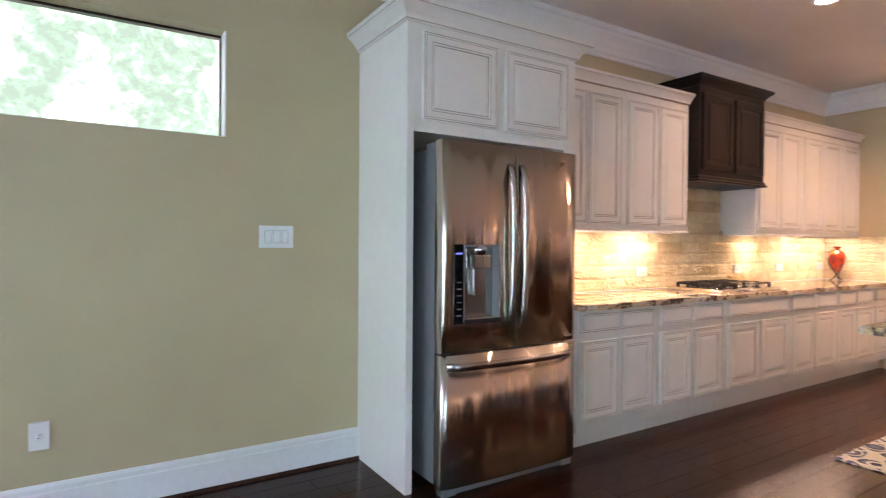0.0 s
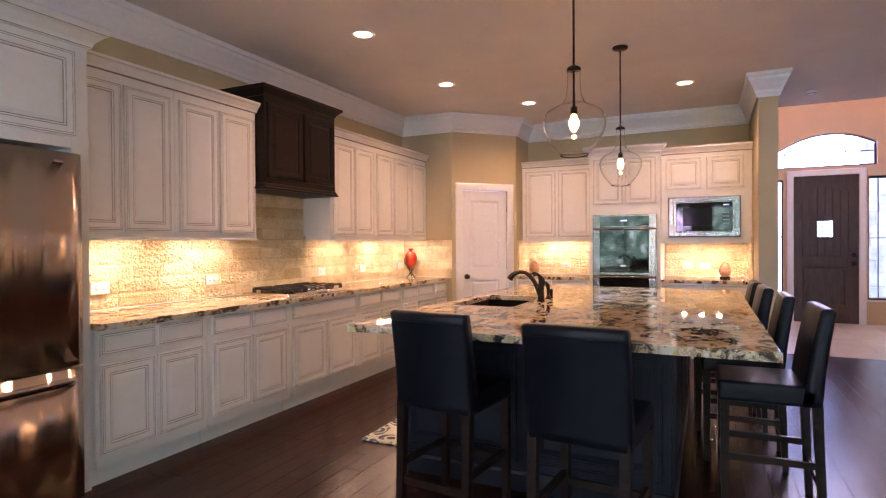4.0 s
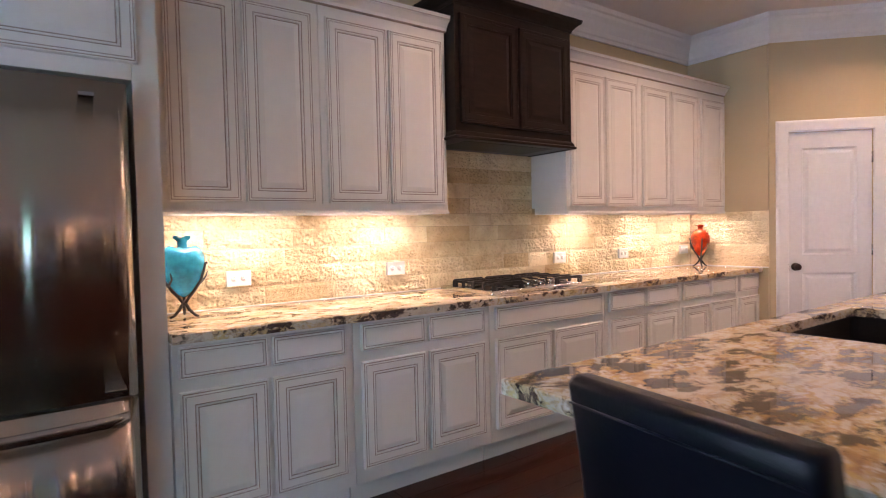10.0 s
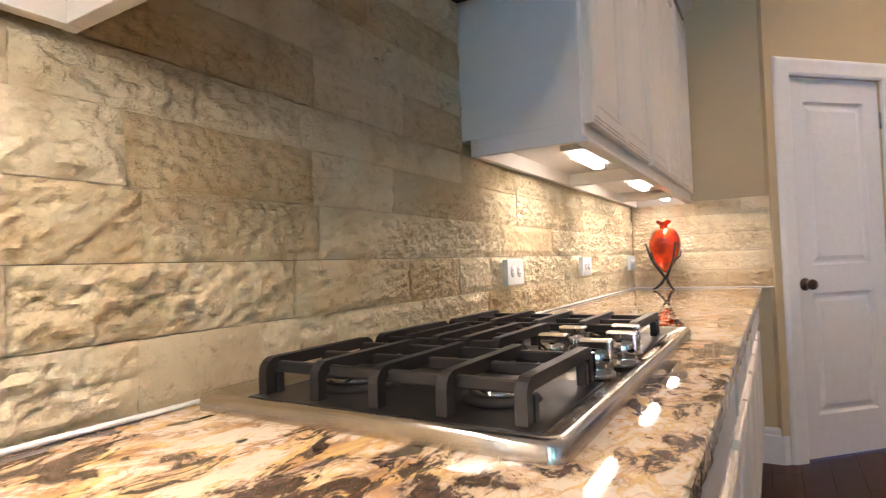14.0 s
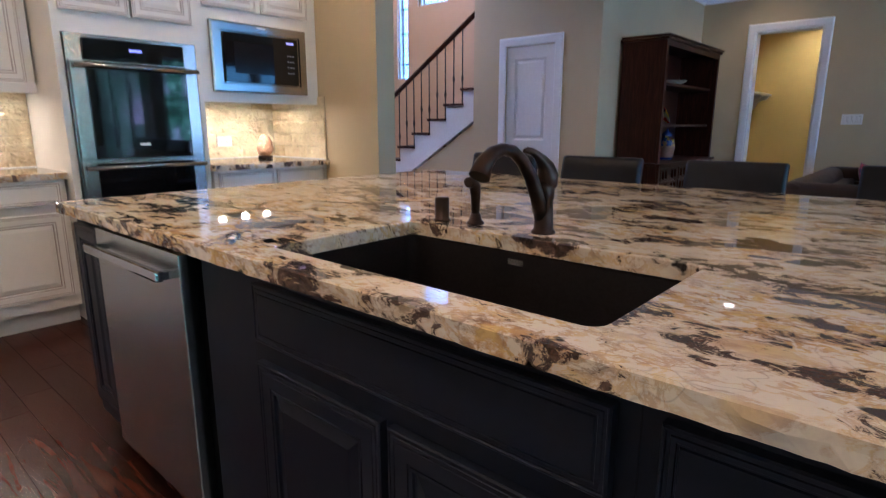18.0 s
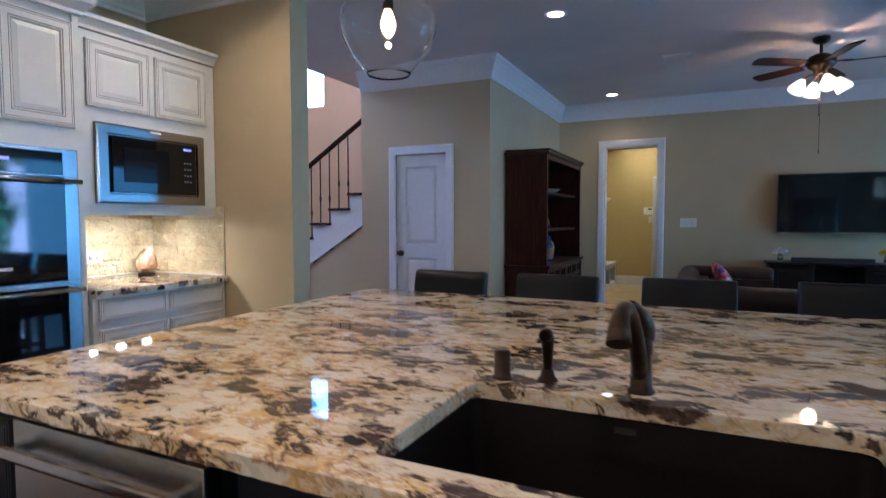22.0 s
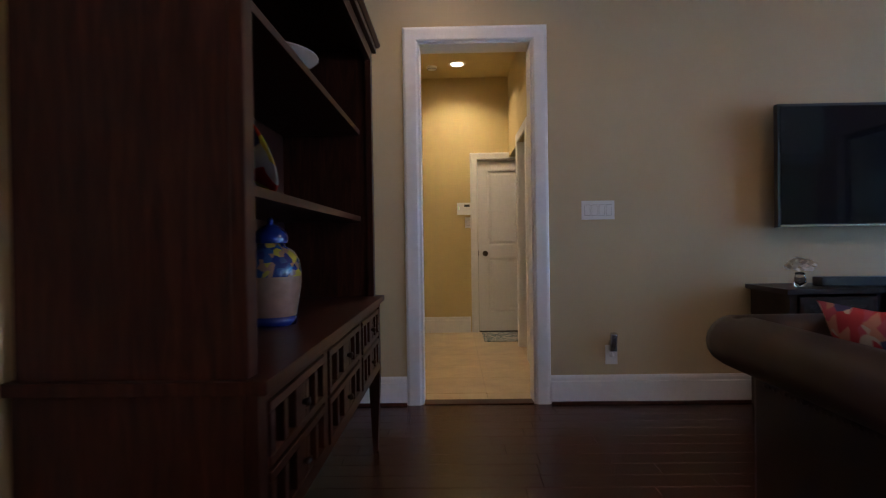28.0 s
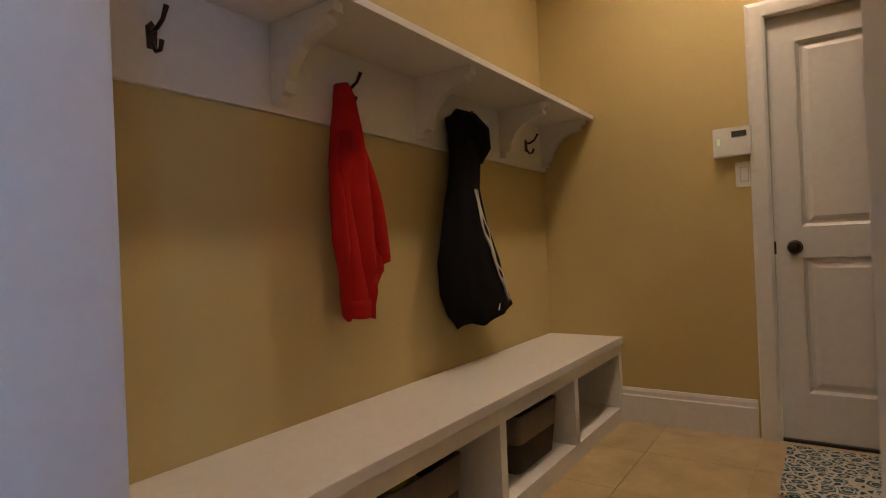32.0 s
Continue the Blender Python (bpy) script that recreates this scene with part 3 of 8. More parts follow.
def casing(name, m, w, h, width=0.095, depth=0.02, sill=False, label="white painted door casing"):
    """Door trim round an opening w by h at local x 0..w, face at y 0 looking to -y."""
    ob = thing(name, m, label, "door casing", kind="structure")
    prof = [(0.0, 0.0), (0.0, 0.014), (0.012, depth), (width - 0.02, depth), (width - 0.006, depth * 0.75), (width, 0.006), (width, 0.0)]

    def leg(x0, sgn, top):
        b = bmesh.new()
        rings = []
        for z in (0.0, 1.0):
            rings.append([b.verts.new((x0 + sgn * o, -t, z * (top + o))) for o, t in prof])
        k = len(prof)
        for i in range(k):
            b.faces.new((rings[0][i], rings[0][(i + 1) % k], rings[1][(i + 1) % k], rings[1][i]))
        b.faces.new(rings[0])
        b.faces.new(rings[1])
        bmesh.ops.recalc_face_normals(b, faces=b.faces[:])
        return b

    part("casing_leg", leg(0, -1, h), M_TRIM, ob)
    part("casing_leg", leg(w, 1, h), M_TRIM, ob)
    b = bmesh.new()
    rings = [[b.verts.new((-o if s == 0 else w + o, -t, h + o)) for o, t in prof] for s in (0, 1)]
    k = len(prof)
    for i in range(k):
        b.faces.new((rings[0][i], rings[0][(i + 1) % k], rings[1][(i + 1) % k], rings[1][i]))
    bmesh.ops.recalc_face_normals(b, faces=b.faces[:])
    part("casing_head", b, M_TRIM, ob)
    return ob


def knob(parent, x, z, y=0.0, m=None, mat=None):
    """A round door knob with its rose, axis along -y."""
    prof = [(0.0, 0.0), (0.033, 0.0), (0.033, 0.006), (0.012, 0.010), (0.011, 0.030), (0.024, 0.036), (0.029, 0.048), (0.024, 0.060), (0.0, 0.064)]
    return part("door_knob", lathe(prof, 20, m=pose(x, y, z, 90)), mat or M_BRONZE, parent, "dark bronze round knob")


def two_panel_door(name, m, w, h, t=0.035, knob_x=None, label="", split=0.44, hinge_x=None):
    """A white moulded two-panel door; face at local y 0 looking to -y."""
    ob = thing(name, m, label, "door", kind="structure")
    gap = 0.11 if w > 0.65 else 0.105
    zs = [0.0, 0.22, split * h - 0.02, split * h + 0.12, h - 0.125, h]
    for x0, x1, z0, z1 in ((0, gap, 0, h), (w - gap, w, 0, h), (gap, w - gap, 0, zs[1]), (gap, w - gap, zs[2], zs[3]), (gap, w - gap, zs[4], h)):
        part("stile" if z1 - z0 == h else "rail", box(x0, x1, 0, t, z0, z1), M_DOOR, ob)
    rings = [(0.0, 0.001), (0.018, 0.014), (0.030, 0.014), (0.052, 0.004)]
    for z0, z1 in ((zs[1], zs[2]), (zs[3], zs[4])):
        part("panel", panel(w - 2 * gap, z1 - z0, rings, t - 0.002), M_DOOR, ob, m=pose(w / 2, 0.0005, (z0 + z1) / 2))
    if knob_x is not None:
        knob(ob, knob_x, 0.915)
        part("latch", box(-0.006, 0.004, -0.012, 0.02, 0.885, 0.945), M_BRONZE, ob) if knob_x < w / 2 else None
    if hinge_x is not None:
        for z in (0.28, 1.05, h - 0.22):
            part("hinge", tube([(hinge_x, -0.008, z - 0.045), (hinge_x, -0.008, z + 0.045)], 0.008, 8), M_STEEL, ob, "satin steel hinge")
    return ob

# ---- the setting: floors, walls, ceilings ----
YN = 3.03          # kitchen's north wall
XE = 8.19          # oven wall
YT = -6.77         # living room's far wall
XH = 6.459         # wall behind the hutch
YC = -3.760        # wall of the closet under the stairs
XW = 0.64          # living room's window wall
H = 3.0            # ceiling
XP, YW = 6.835, -1.10   # end of the kitchen's wing wall and its inner face

solid("floor", box(-3.0, 8.30, -6.92, 3.3, -0.10, -0.012), M_SUBFLOOR, "dark underlay beneath the wooden planks", "floor", kind="structure")
solid("floor_entry", box(8.30, 12.0, -6.92, 3.3, -0.10, -0.010), M_GROUT, "grout bed of the entry tiles", "floor", kind="structure")
solid("floor_mudroom", box(2.6, 6.62, -9.95, -6.92, -0.10, -0.010), M_GROUT, "grout bed of the mudroom tiles", "floor", kind="structure")
solid("ceiling", box(-3.0, 8.50, -6.77, 3.2, H, H + 0.12), M_CEIL, "flat off-white painted ceiling", "ceiling", kind="structure")
solid("ceiling_mudroom", box(2.6, 6.62, -9.9, -6.92, H, H + 0.12), M_MUD, "mudroom ceiling painted like its walls", "ceiling", kind="structure")
solid("ceiling_foyer", box(8.38, 11.7, -5.1, -1.04, 5.6, 5.7), M_CEIL, "high foyer ceiling", "ceiling", kind="structure")

wall_with_holes("wall_north", "x", -3.0, 7.10, YN, YN + 0.16, 0, H, [(-1.32, 0.495, 1.842, 2.40)], M_WALL, "tan painted kitchen wall with a transom window")
wall("wall_pantry_return", 7.0, 7.06, 2.30, YN, 0, H, M_WALL, "short tan return wall beside the pantry")
wall("wall_pantry_side", 7.62, XE, 1.65, 1.71, 0, H, M_WALL, "short tan return wall beside the oven cabinets")
dg = bmesh.new()
for p, q, z0, z1 in ((0.0, 0.145, 0, H), (0.775, 0.92, 0, H), (0.145, 0.775, 2.03, H)):
    box(p, q, 0.0, 0.05, z0, z1, bm=dg)
solid("wall_pantry", dg, M_WALL, "tan diagonal corner wall with the pantry door", "wall", kind="structure", m=pose(6.98, 2.30, 0, 0, 0, -45))
wall("wall_east", XE, XE + 0.12, YW, 1.71, 0, H, M_WALL, "tan wall behind the oven cabinets")
wall("wall_wing", XP, 8.42, YW - 0.17, YW, 0, H, M_WALL, "tan painted end wall of the kitchen")
wall("wall_foyer_north", 8.42, 11.5, YW - 0.17, YW, 0, 5.6, M_FOYER, "peach foyer wall")
wall("wall_foyer_soffit", 8.38, 8.50, -5.0, YW - 0.17, H + 0.12, 5.6, M_FOYER, "peach wall over the foyer opening")
wall_with_holes("wall_stair_back", "x", 6.52, 11.5, -5.10, -4.95, 0, 2.94, [(10.32, 10.56, 1.90, 2.94)], M_FOYER, "peach wall behind the stairs")
wall_with_holes("wall_stair_back_upper", "x", 6.52, 11.5, -5.10, -4.95, 2.94, 5.6, [(9.50, 10.10, 2.95, 3.60), (10.32, 10.56, 2.94, 3.29)], M_FOYER, "peach stair wall with a small bright window")
wall_with_holes("wall_closet", "x", XH, 8.06, YC - 0.07, YC, 0, H, [(6.97, 7.595, 0, 2.03)], M_WALL, "tan wall with the closet door")
wall("wall_closet_stair_end", 7.98, 8.06, -4.95, YC - 0.07, 0, 5.6, M_FOYER, "peach wall that closes the closet")
wall("wall_closet_upper", 6.52, 8.06, YC - 0.07, YC - 0.01, H + 0.12, 5.6, M_FOYER, "wall over the closet")
wall("wall_hutch", XH, XH + 0.06, YT, YC - 0.07, 0, H, M_WALL, "tan wall behind the hutch")
wall_with_holes("wall_tv", "x", 0.45, 6.62, YT - 0.18, YT, 0, H, [(5.04, 5.785, 0, 2.36)], M_WALL, "tan living room wall with a doorway")
wall_with_holes("wall_living_west", "y", YT, -2.7, XW - 0.18, XW, 0, H, [(-6.39, -4.75, 0.30, 2.34), (-4.62, -2.80, 0.30, 2.34)], M_WALL, "tan living room wall with tall windows")
wall_with_holes("wall_jog", "x", -2.85, XW, -2.72, -2.55, 0, H, [(-2.4, 0.2, 0.45, 2.45)], M_WALL, "tan wall between breakfast area and living room")
wall_with_holes("wall_west", "y", -2.55, YN, -3.0, -2.82, 0, H, [(-2.35, -0.75, 0.45, 2.40), (-0.25, 2.45, 0.45, 2.40)], M_WALL, "tan breakfast area wall with large windows")
wall_with_holes("wall_front", "y", -5.0, YW - 0.17, 11.5, 11.68, 0, 2.54, [(-1.81, -1.50, 0.45, 2.39), (-2.86, -1.957, 0, 2.43), (-3.36, -2.98, 0.40, 2.39)], M_FOYER, "peach entrance wall with door and sidelights")
wall_with_holes("wall_front_upper", "y", -5.0, YW - 0.17, 11.5, 11.68, 2.54, 3.4, [(-3.10, -1.50, 2.57, 3.13)], M_FOYER, "peach entrance wall above the door")
wall_with_holes("wall_front_top", "y", -5.0, YW - 0.17, 11.5, 11.68, 3.4, 5.6, [(-3.30, -1.70, 3.70, 5.20)], M_FOYER, "peach entrance wall with a high window")
# mudroom
wall("wall_mud_east", 6.45, 6.62, -9.9, YT - 0.15, 0, H, M_MUD, "mustard mudroom wall behind the bench")
wall_with_holes("wall_mud_back", "x", 2.6, 6.62, -9.90, -9.742, 0, H, [(4.46, 5.275, 0, 2.03)], M_MUD, "mustard mudroom wall with the garage door")
wall("wall_mud_west", 4.80, 4.90, -8.15, YT - 0.15, 0, H, M_MUD, "mustard mudroom wall")
wall("wall_mud_west_post", 4.80, 4.90, -8.875, -8.78, 0, 2.06, M_MUD, "mustard post beside the side opening")
wall("wall_mud_west_head", 4.80, 4.90, -9.742, -8.15, 2.06, H, M_MUD, "mustard wall over the side opening")
wall("wall_mud_far", 2.6, 2.7, -9.742, YT - 0.15, 0, H, M_MUD, "mustard wall of the side passage")

# crown mouldings and baseboards
CROWN = [(0.0, -0.23), (0.018, -0.23), (0.022, -0.205), (0.030, -0.195), (0.036, -0.165), (0.068, -0.100), (0.088, -0.068), (0.092, -0.045), (0.106, -0.035), (0.110, 0.0), (0.0, 0.0)]
kitchen_line = [(1.25, YN), (7.0, YN), (7.0, 2.302), (7.652, 1.65), (XE, 1.65), (XE, YW), (XP, YW), (XP, YW - 0.17), (8.42, YW - 0.17)]
solid("crown_moulding_kitchen", sweep(CROWN, [(-2.82, YN)] + kitchen_line[1:], H), M_TRIM, "white stepped crown moulding", "crown moulding", kind="structure")
solid("crown_moulding_living", sweep(CROWN, [(8.06, YC), (XH, YC), (XH, YT), (XW, YT), (XW, -2.55), (-2.82, -2.55), (-2.82, YN)], H), M_TRIM, "white stepped crown moulding", "crown moulding", kind="structure")
BASE = [(0.0, 0.0), (0.0, 0.185), (0.008, 0.185), (0.014, 0.170), (0.014, 0.150), (0.020, 0.143), (0.020, 0.0)]


def skirting(path):
    return solid("baseboard", sweep(BASE, path, 0.0), M_TRIM, "tall white painted baseboard", "baseboard", kind="structure")


skirting([(-2.82, YN), (1.25, YN)])
skirting([(7.0, 2.42), (7.0, 2.302), (7.0 + 0.02, 2.282)])
skirting([(7.63, 1.672), (7.652, 1.65), (7.66, 1.65)])
skirting([(7.47, YW), (XP, YW), (XP, YW - 0.17), (8.3, YW - 0.17)])
skirting([(8.06, YC - 0.3), (8.06, YC), (7.69, YC)])
skirting([(6.875, YC), (XH, YC), (XH, YT), (5.88, YT)])
skirting([(4.945, YT), (XW, YT), (XW, -2.55), (-2.82, -2.55), (-2.82, YN)])
skirting([(4.90, -8.05), (4.90, -6.95)])
skirting([(6.03, -9.742), (5.37, -9.742)])
SHOE = [(0.0, 0.0), (0.0, 0.018), (0.010, 0.014), (0.014, 0.0)]
for path in ([(-2.82, YN - 0.02), (1.25, YN - 0.02)], [(6.875, YC + 0.02), (XH - 0.02, YC + 0.02), (XH - 0.02, YT + 0.02), (5.88, YT + 0.02)], [(4.945, YT + 0.02), (0.66, YT + 0.02)]):
    solid("shoe_moulding", sweep(SHOE, path, 0.0), M_HUTCH, "dark stained shoe moulding", "moulding", kind="structure")

# doors
casing("door_casing_pantry", pose(6.98, 2.30, 0, 0, 0, -45) @ pose(0.145, 0, 0), 0.63, 2.03)
two_panel_door("door_pantry", pose(6.98, 2.30, 0, 0, 0, -45) @ pose(0.147, 0.012, 0.005), 0.626, 2.02, 0.035, 0.055, "white two-panel pantry door, closed", hinge_x=0.628)
casing("door_casing_closet", pose(7.595, YC, 0, 0, 0, 180), 0.625, 2.03)
two_panel_door("door_closet", pose(7.593, YC - 0.012, 0.005, 0, 0, 180), 0.621, 2.02, 0.035, 0.055, "white two-panel closet door, closed", hinge_x=0.624)
casing("door_casing_hall", pose(5.785, YT, 0, 0, 0, 180), 0.745, 2.36)
casing("door_casing_hall_back", pose(5.04, YT - 0.18, 0), 0.745, 2.36)
jb = box(5.04, 5.055, YT - 0.182, YT + 0.002, 0, 2.36)
box(5.77, 5.785, YT - 0.182, YT + 0.002, 0, 2.36, bm=jb)
box(5.055, 5.77, YT - 0.182, YT + 0.002, 2.345, 2.36, bm=jb)
solid("door_jamb_hall", jb, M_TRIM, "white lining of the hall doorway", "door jamb", kind="structure")
solid("threshold", box(5.055, 5.77, YT - 0.10, YT + 0.01, -0.012, 0.006, 0.003), M_HUTCH, "dark wooden threshold strip", "threshold", kind="structure")
casing("door_casing_garage", pose(5.275, -9.742, 0, 0, 0, 180), 0.815, 2.03, 0.085)
two_panel_door("door_garage", pose(5.27, -9.757, 0.012, 0, 0, 180), 0.805, 2.015, 0.04, 0.08, "white two-panel door to the garage, closed")
solid("threshold_garage", box(4.47, 5.27, -9.80, -9.735, 0, 0.014), M_BLACK, "black weather strip under the door", "threshold", kind="structure")
casing("door_casing_side", pose(4.90, -8.78, 0, 0, 0, 90), 0.63, 2.06)
jb = box(4.797, 4.903, -8.165, -8.150, 0, 2.06)
box(4.797, 4.903, -8.78, -8.765, 0, 2.06, bm=jb)
solid("door_jamb_side", jb, M_TRIM, "white lining of the side opening", "door jamb", kind="structure")

# transom window in the north wall
wf = thing("window_1", at(-1.32, YN), "wide horizontal window above eye level", "window", kind="structure")
fr = box(0, 1.815, 0.10, 0.14, 1.842, 1.855)
box(0, 1.815, 0.10, 0.14, 2.387, 2.40, bm=fr)
box(0, 0.013, 0.10, 0.14, 1.855, 2.387, bm=fr)
box(1.802, 1.815, 0.10, 0.14, 1.855, 2.387, bm=fr)
part("window_frame", fr, M_BRONZE, wf, "dark bronze metal frame")
pane = part("pane", box(0.013, 1.802, 0.115, 0.121, 1.855, 2.387), M_PANE, wf)
pane.visible_shadow = False
part("window_sill", box(0.0, 1.815, 0.002, 0.10, 1.838, 1.846), M_TRIM, wf)
part("reveal", box(1.808, 1.8145, 0.002, 0.0995, 1.847, 2.399), M_TRIM, wf, "white painted reveal")


def tall_window(name, m, w, z0, z1, bars, label):
    """A window in a wall of 0.18 m; local x along it, room side at y 0."""
    ob = thing(name, m, label, "window", kind="structure")
    f = box(0, 0.045, 0.10, 0.16, z0, z1)
    box(w - 0.045, w, 0.10, 0.16, z0, z1, bm=f)
    box(0.045, w - 0.045, 0.10, 0.16, z0, z0 + 0.05, bm=f)
    box(0.045, w - 0.045, 0.10, 0.16, z1 - 0.05, z1, bm=f)
    part("window_frame", f, M_BRONZE, ob, "dark bronze frame")
    p = part("pane", box(0.045, w - 0.045, 0.127, 0.133, z0 + 0.05, z1 - 0.05), M_PANE, ob)
    p.visible_shadow = False
    for x in bars:
        part("mullion", box(x - 0.03, x + 0.03, 0.10, 0.16, z0 + 0.05, z1 - 0.05), M_BRONZE, ob)
    part("window_sill", box(-0.03, w + 0.03, -0.03, 0.10, z0 - 0.03, z0 - 0.002, 0.004), M_TRIM, ob, "white sill")
    return ob


for i, (y0, y1) in enumerate(((-6.39, -4.75), (-4.62, -2.80))):
    tall_window("window_%d" % (i + 2), pose(XW, y0, 0, 0, 0, 90), y1 - y0, 0.30, 2.34, [], "tall living room window with pale daylight outside")
tall_window("window_11", pose(0.2, -2.55, 0, 0, 0, 180), 2.60, 0.45, 2.45, [0.87, 1.73], "large breakfast area window")
tall_window("window_4", pose(-2.82, -2.35, 0, 0, 0, 90), 1.60, 0.45, 2.40, [0.8], "large breakfast area window")
tall_window("window_5", pose(-2.82, -0.25, 0, 0, 0, 90), 2.70, 0.45, 2.40, [0.9, 1.8], "large breakfast area window")

# ---- kitchen: cabinets on the north wall ----
YB = 2.40          # face of the base units
YU = 2.685         # face of the wall units
TOPZ = 0.915


def base_unit(x0, x1, fronts, what="", one_drawer=False):
    fr = []
    for a, b in fronts:
        fr.append(("door", a - x0, b - x0, 0.185, 0.685))
        if not one_drawer:
            fr.append(("drawer", a - x0, b - x0, 0.735, 0.860))
    if one_drawer:
        fr.append(("drawer", fronts[0][0] - x0, fronts[-1][1] - x0, 0.735, 0.860))
    return cabinet("base_cabinet", at(x0, YB), x1 - x0, YN - YB - 0.005, 0, 0.875, fr, "white glazed base cabinet" + what, "base cabinets along the wall", toe=0.115)


base_unit(2.43, 3.19, [(2.455, 2.795), (2.815, 3.15)], " beside the refrigerator")
base_unit(3.19, 4.005, [(3.23, 3.58), (3.605, 3.965)])
base_unit(4.005, 4.975, [(4.045, 4.48), (4.50, 4.935)], " with one wide drawer under the cooktop", True)
base_unit(4.975, 5.815, [(5.01, 5.385), (5.41, 5.78)])
base_unit(5.815, 6.63, [(5.85, 6.20), (6.225, 6.595)])
base_unit(6.63, 6.995, [(6.665, 6.975)], " with a single door")

CAB_CROWN = [(0.0, 0.0), (0.012, 0.004), (0.0125, 0.007), (0.016, 0.022), (0.040, 0.052), (0.052, 0.060), (0.0525, 0.063), (0.055, 0.082), (0.0, 0.082)]


def wall_unit(x0, x1, fronts, what=""):
    ob = cabinet("wall_cabinet", at(x0, YU), x1 - x0, YN - YU - 0.004, 1.430, 2.41, [("door", a - x0, b - x0, 1.435, 2.355) for a, b in fronts], "white glazed wall cabinet with tall doors" + what, "wall cabinets")
    part("light_rail", sweep([(0.0, 0.0), (0.012, 0.0), (0.014, 0.006), (0.010, 0.013), (0.002, 0.018), (0.001, 0.048), (-0.018, 0.048), (-0.018, 0.0)], [(0.0, 0.0), (x1 - x0, 0.0)], 1.382), M_CAB, ob)
    for x in (0.0, x1 - x0 - 0.020):
        part("end_rail", box(x, x + 0.020, 0.0185, YN - YU - 0.060, 1.384, 1.4295, 0.002), M_CAB, ob)
    part("back_rail", box(0.0, x1 - x0, YN - YU - 0.0595, YN - YU - 0.040, 1.384, 1.4295, 0.002), M_CAB, ob)
    return ob


def cab_crown(name, parent, w, d, z, ends=(True, True)):
    """Cornice on a unit, returning along the open ends."""
    path = [(0.0, d), (0.0, 0.0), (w, 0.0), (w, d)]
    path = path[0 if ends[0] else 1:4 if ends[1] else 3]
    return part(name, glazed(sweep(CAB_CROWN, path, z)), (M_CAB, M_GLAZE), parent)


def glazed(b):
    """Rubs glaze into the narrow steps of a moulding."""
    for f in b.faces:
        zs = [v.co.z for v in f.verts]
        if 0.001 < max(zs) - min(zs) < 0.0045:
            f.material_index = 1
    return b


u = wall_unit(2.445, 3.187, [(2.49, 2.795), (2.815, 3.15)], " beside the refrigerator")
cab_crown("cornice", u, 0.742, 0.35, 2.411, (False, False))
u = wall_unit(3.187, 3.955, [(3.22, 3.565), (3.580, 3.925)])
cab_crown("cornice", u, 0.768, 0.35, 2.411, (False, True))
u = wall_unit(4.95, 5.755, [(4.985, 5.345), (5.36, 5.72)], " beside the dark hood")
cab_crown("cornice", u, 0.805, 0.35, 2.411, (True, False))
u = wall_unit(5.755, 6.58, [(5.79, 6.155), (6.17, 6.55)])
cab_crown("cornice", u, 0.825, 0.35, 2.411, (False, False))
u = wall_unit(6.58, 6.995, [(6.61, 6.97)], " with a single door")
cab_crown("cornice", u, 0.415, 0.35, 2.411, (False, False))

# refrigerator surround
sr = thing("refrigerator_cabinet", at(1.25, 2.43), "white glazed cabinet with tall side panels round the refrigerator", "cabinet")
part("side_panel", box(0.0, 0.04, 0.0, 0.598, 0.0, 2.42, 0.002), M_CAB, sr)
part("side_panel", box(1.09, 1.178, 0.0, 0.598, 0.0, 2.42, 0.002), M_CAB, sr)
part("body", box(0.041, 1.089, 0.0, 0.598, 1.865, 2.42, 0.002), M_CAB, sr)
for a, b in ((0.085, 0.570), (0.625, 1.110)):
    front("door", a, b, 1.925, 2.385, sr, (M_CAB, M_GLAZE))
part("cornice", glazed(sweep([(o * 1.5, v * 1.25) for o, v in CAB_CROWN], [(0.0, 0.598), (0.0, 0.0), (1.178, 0.0), (1.178, 0.25)], 2.421)), (M_CAB, M_GLAZE), sr)

# refrigerator
fg = thing("refrigerator", at(1.378, 2.285), "stainless steel french-door refrigerator with a water dispenser", "refrigerator")
W = 0.928
part("body", box(0.006, W - 0.006, 0.085, 0.72, 0.05, 1.785, 0.004), M_FRIDGE_SIDE, fg, "grey steel sides")


def bowed(x0, x1, z0, z1, t=0.075, bulge=0.012, r=0.012):
    """A door with a gently bowed front and rounded edges."""
    b = bmesh.new()
    n = 16
    out = []
    for i in range(n + 1):
        s = i / n
        out.append((x0 + (x1 - x0) * s, -bulge * (1 - (2 * s - 1) ** 2) + (r * (1 - min(1, min(s, 1 - s) * (x1 - x0) / r)) ** 2)))
    fr = [[b.verts.new((x, y, z)) for x, y in out] for z in (z0, z1)]
    bk = [[b.verts.new((x, t, z)) for x in (x0, x1)] for z in (z0, z1)]
    for i in range(n):
        f = b.faces.new((fr[0][i], fr[0][i + 1], fr[1][i + 1], fr[1][i]))
        f.smooth = True
    b.faces.new((fr[0][0], fr[1][0], bk[1][0], bk[0][0]))
    b.faces.new((fr[0][-1], bk[0][1], bk[1][1], fr[1][-1]))
    b.faces.new((bk[0][0], bk[1][0], bk[1][1], bk[0][1]))
    b.faces.new(fr[0] + bk[0][::-1])
    b.faces.new(fr[1][::-1] + bk[1])
    bmesh.ops.recalc_face_normals(b, faces=b.faces[:])
    return b


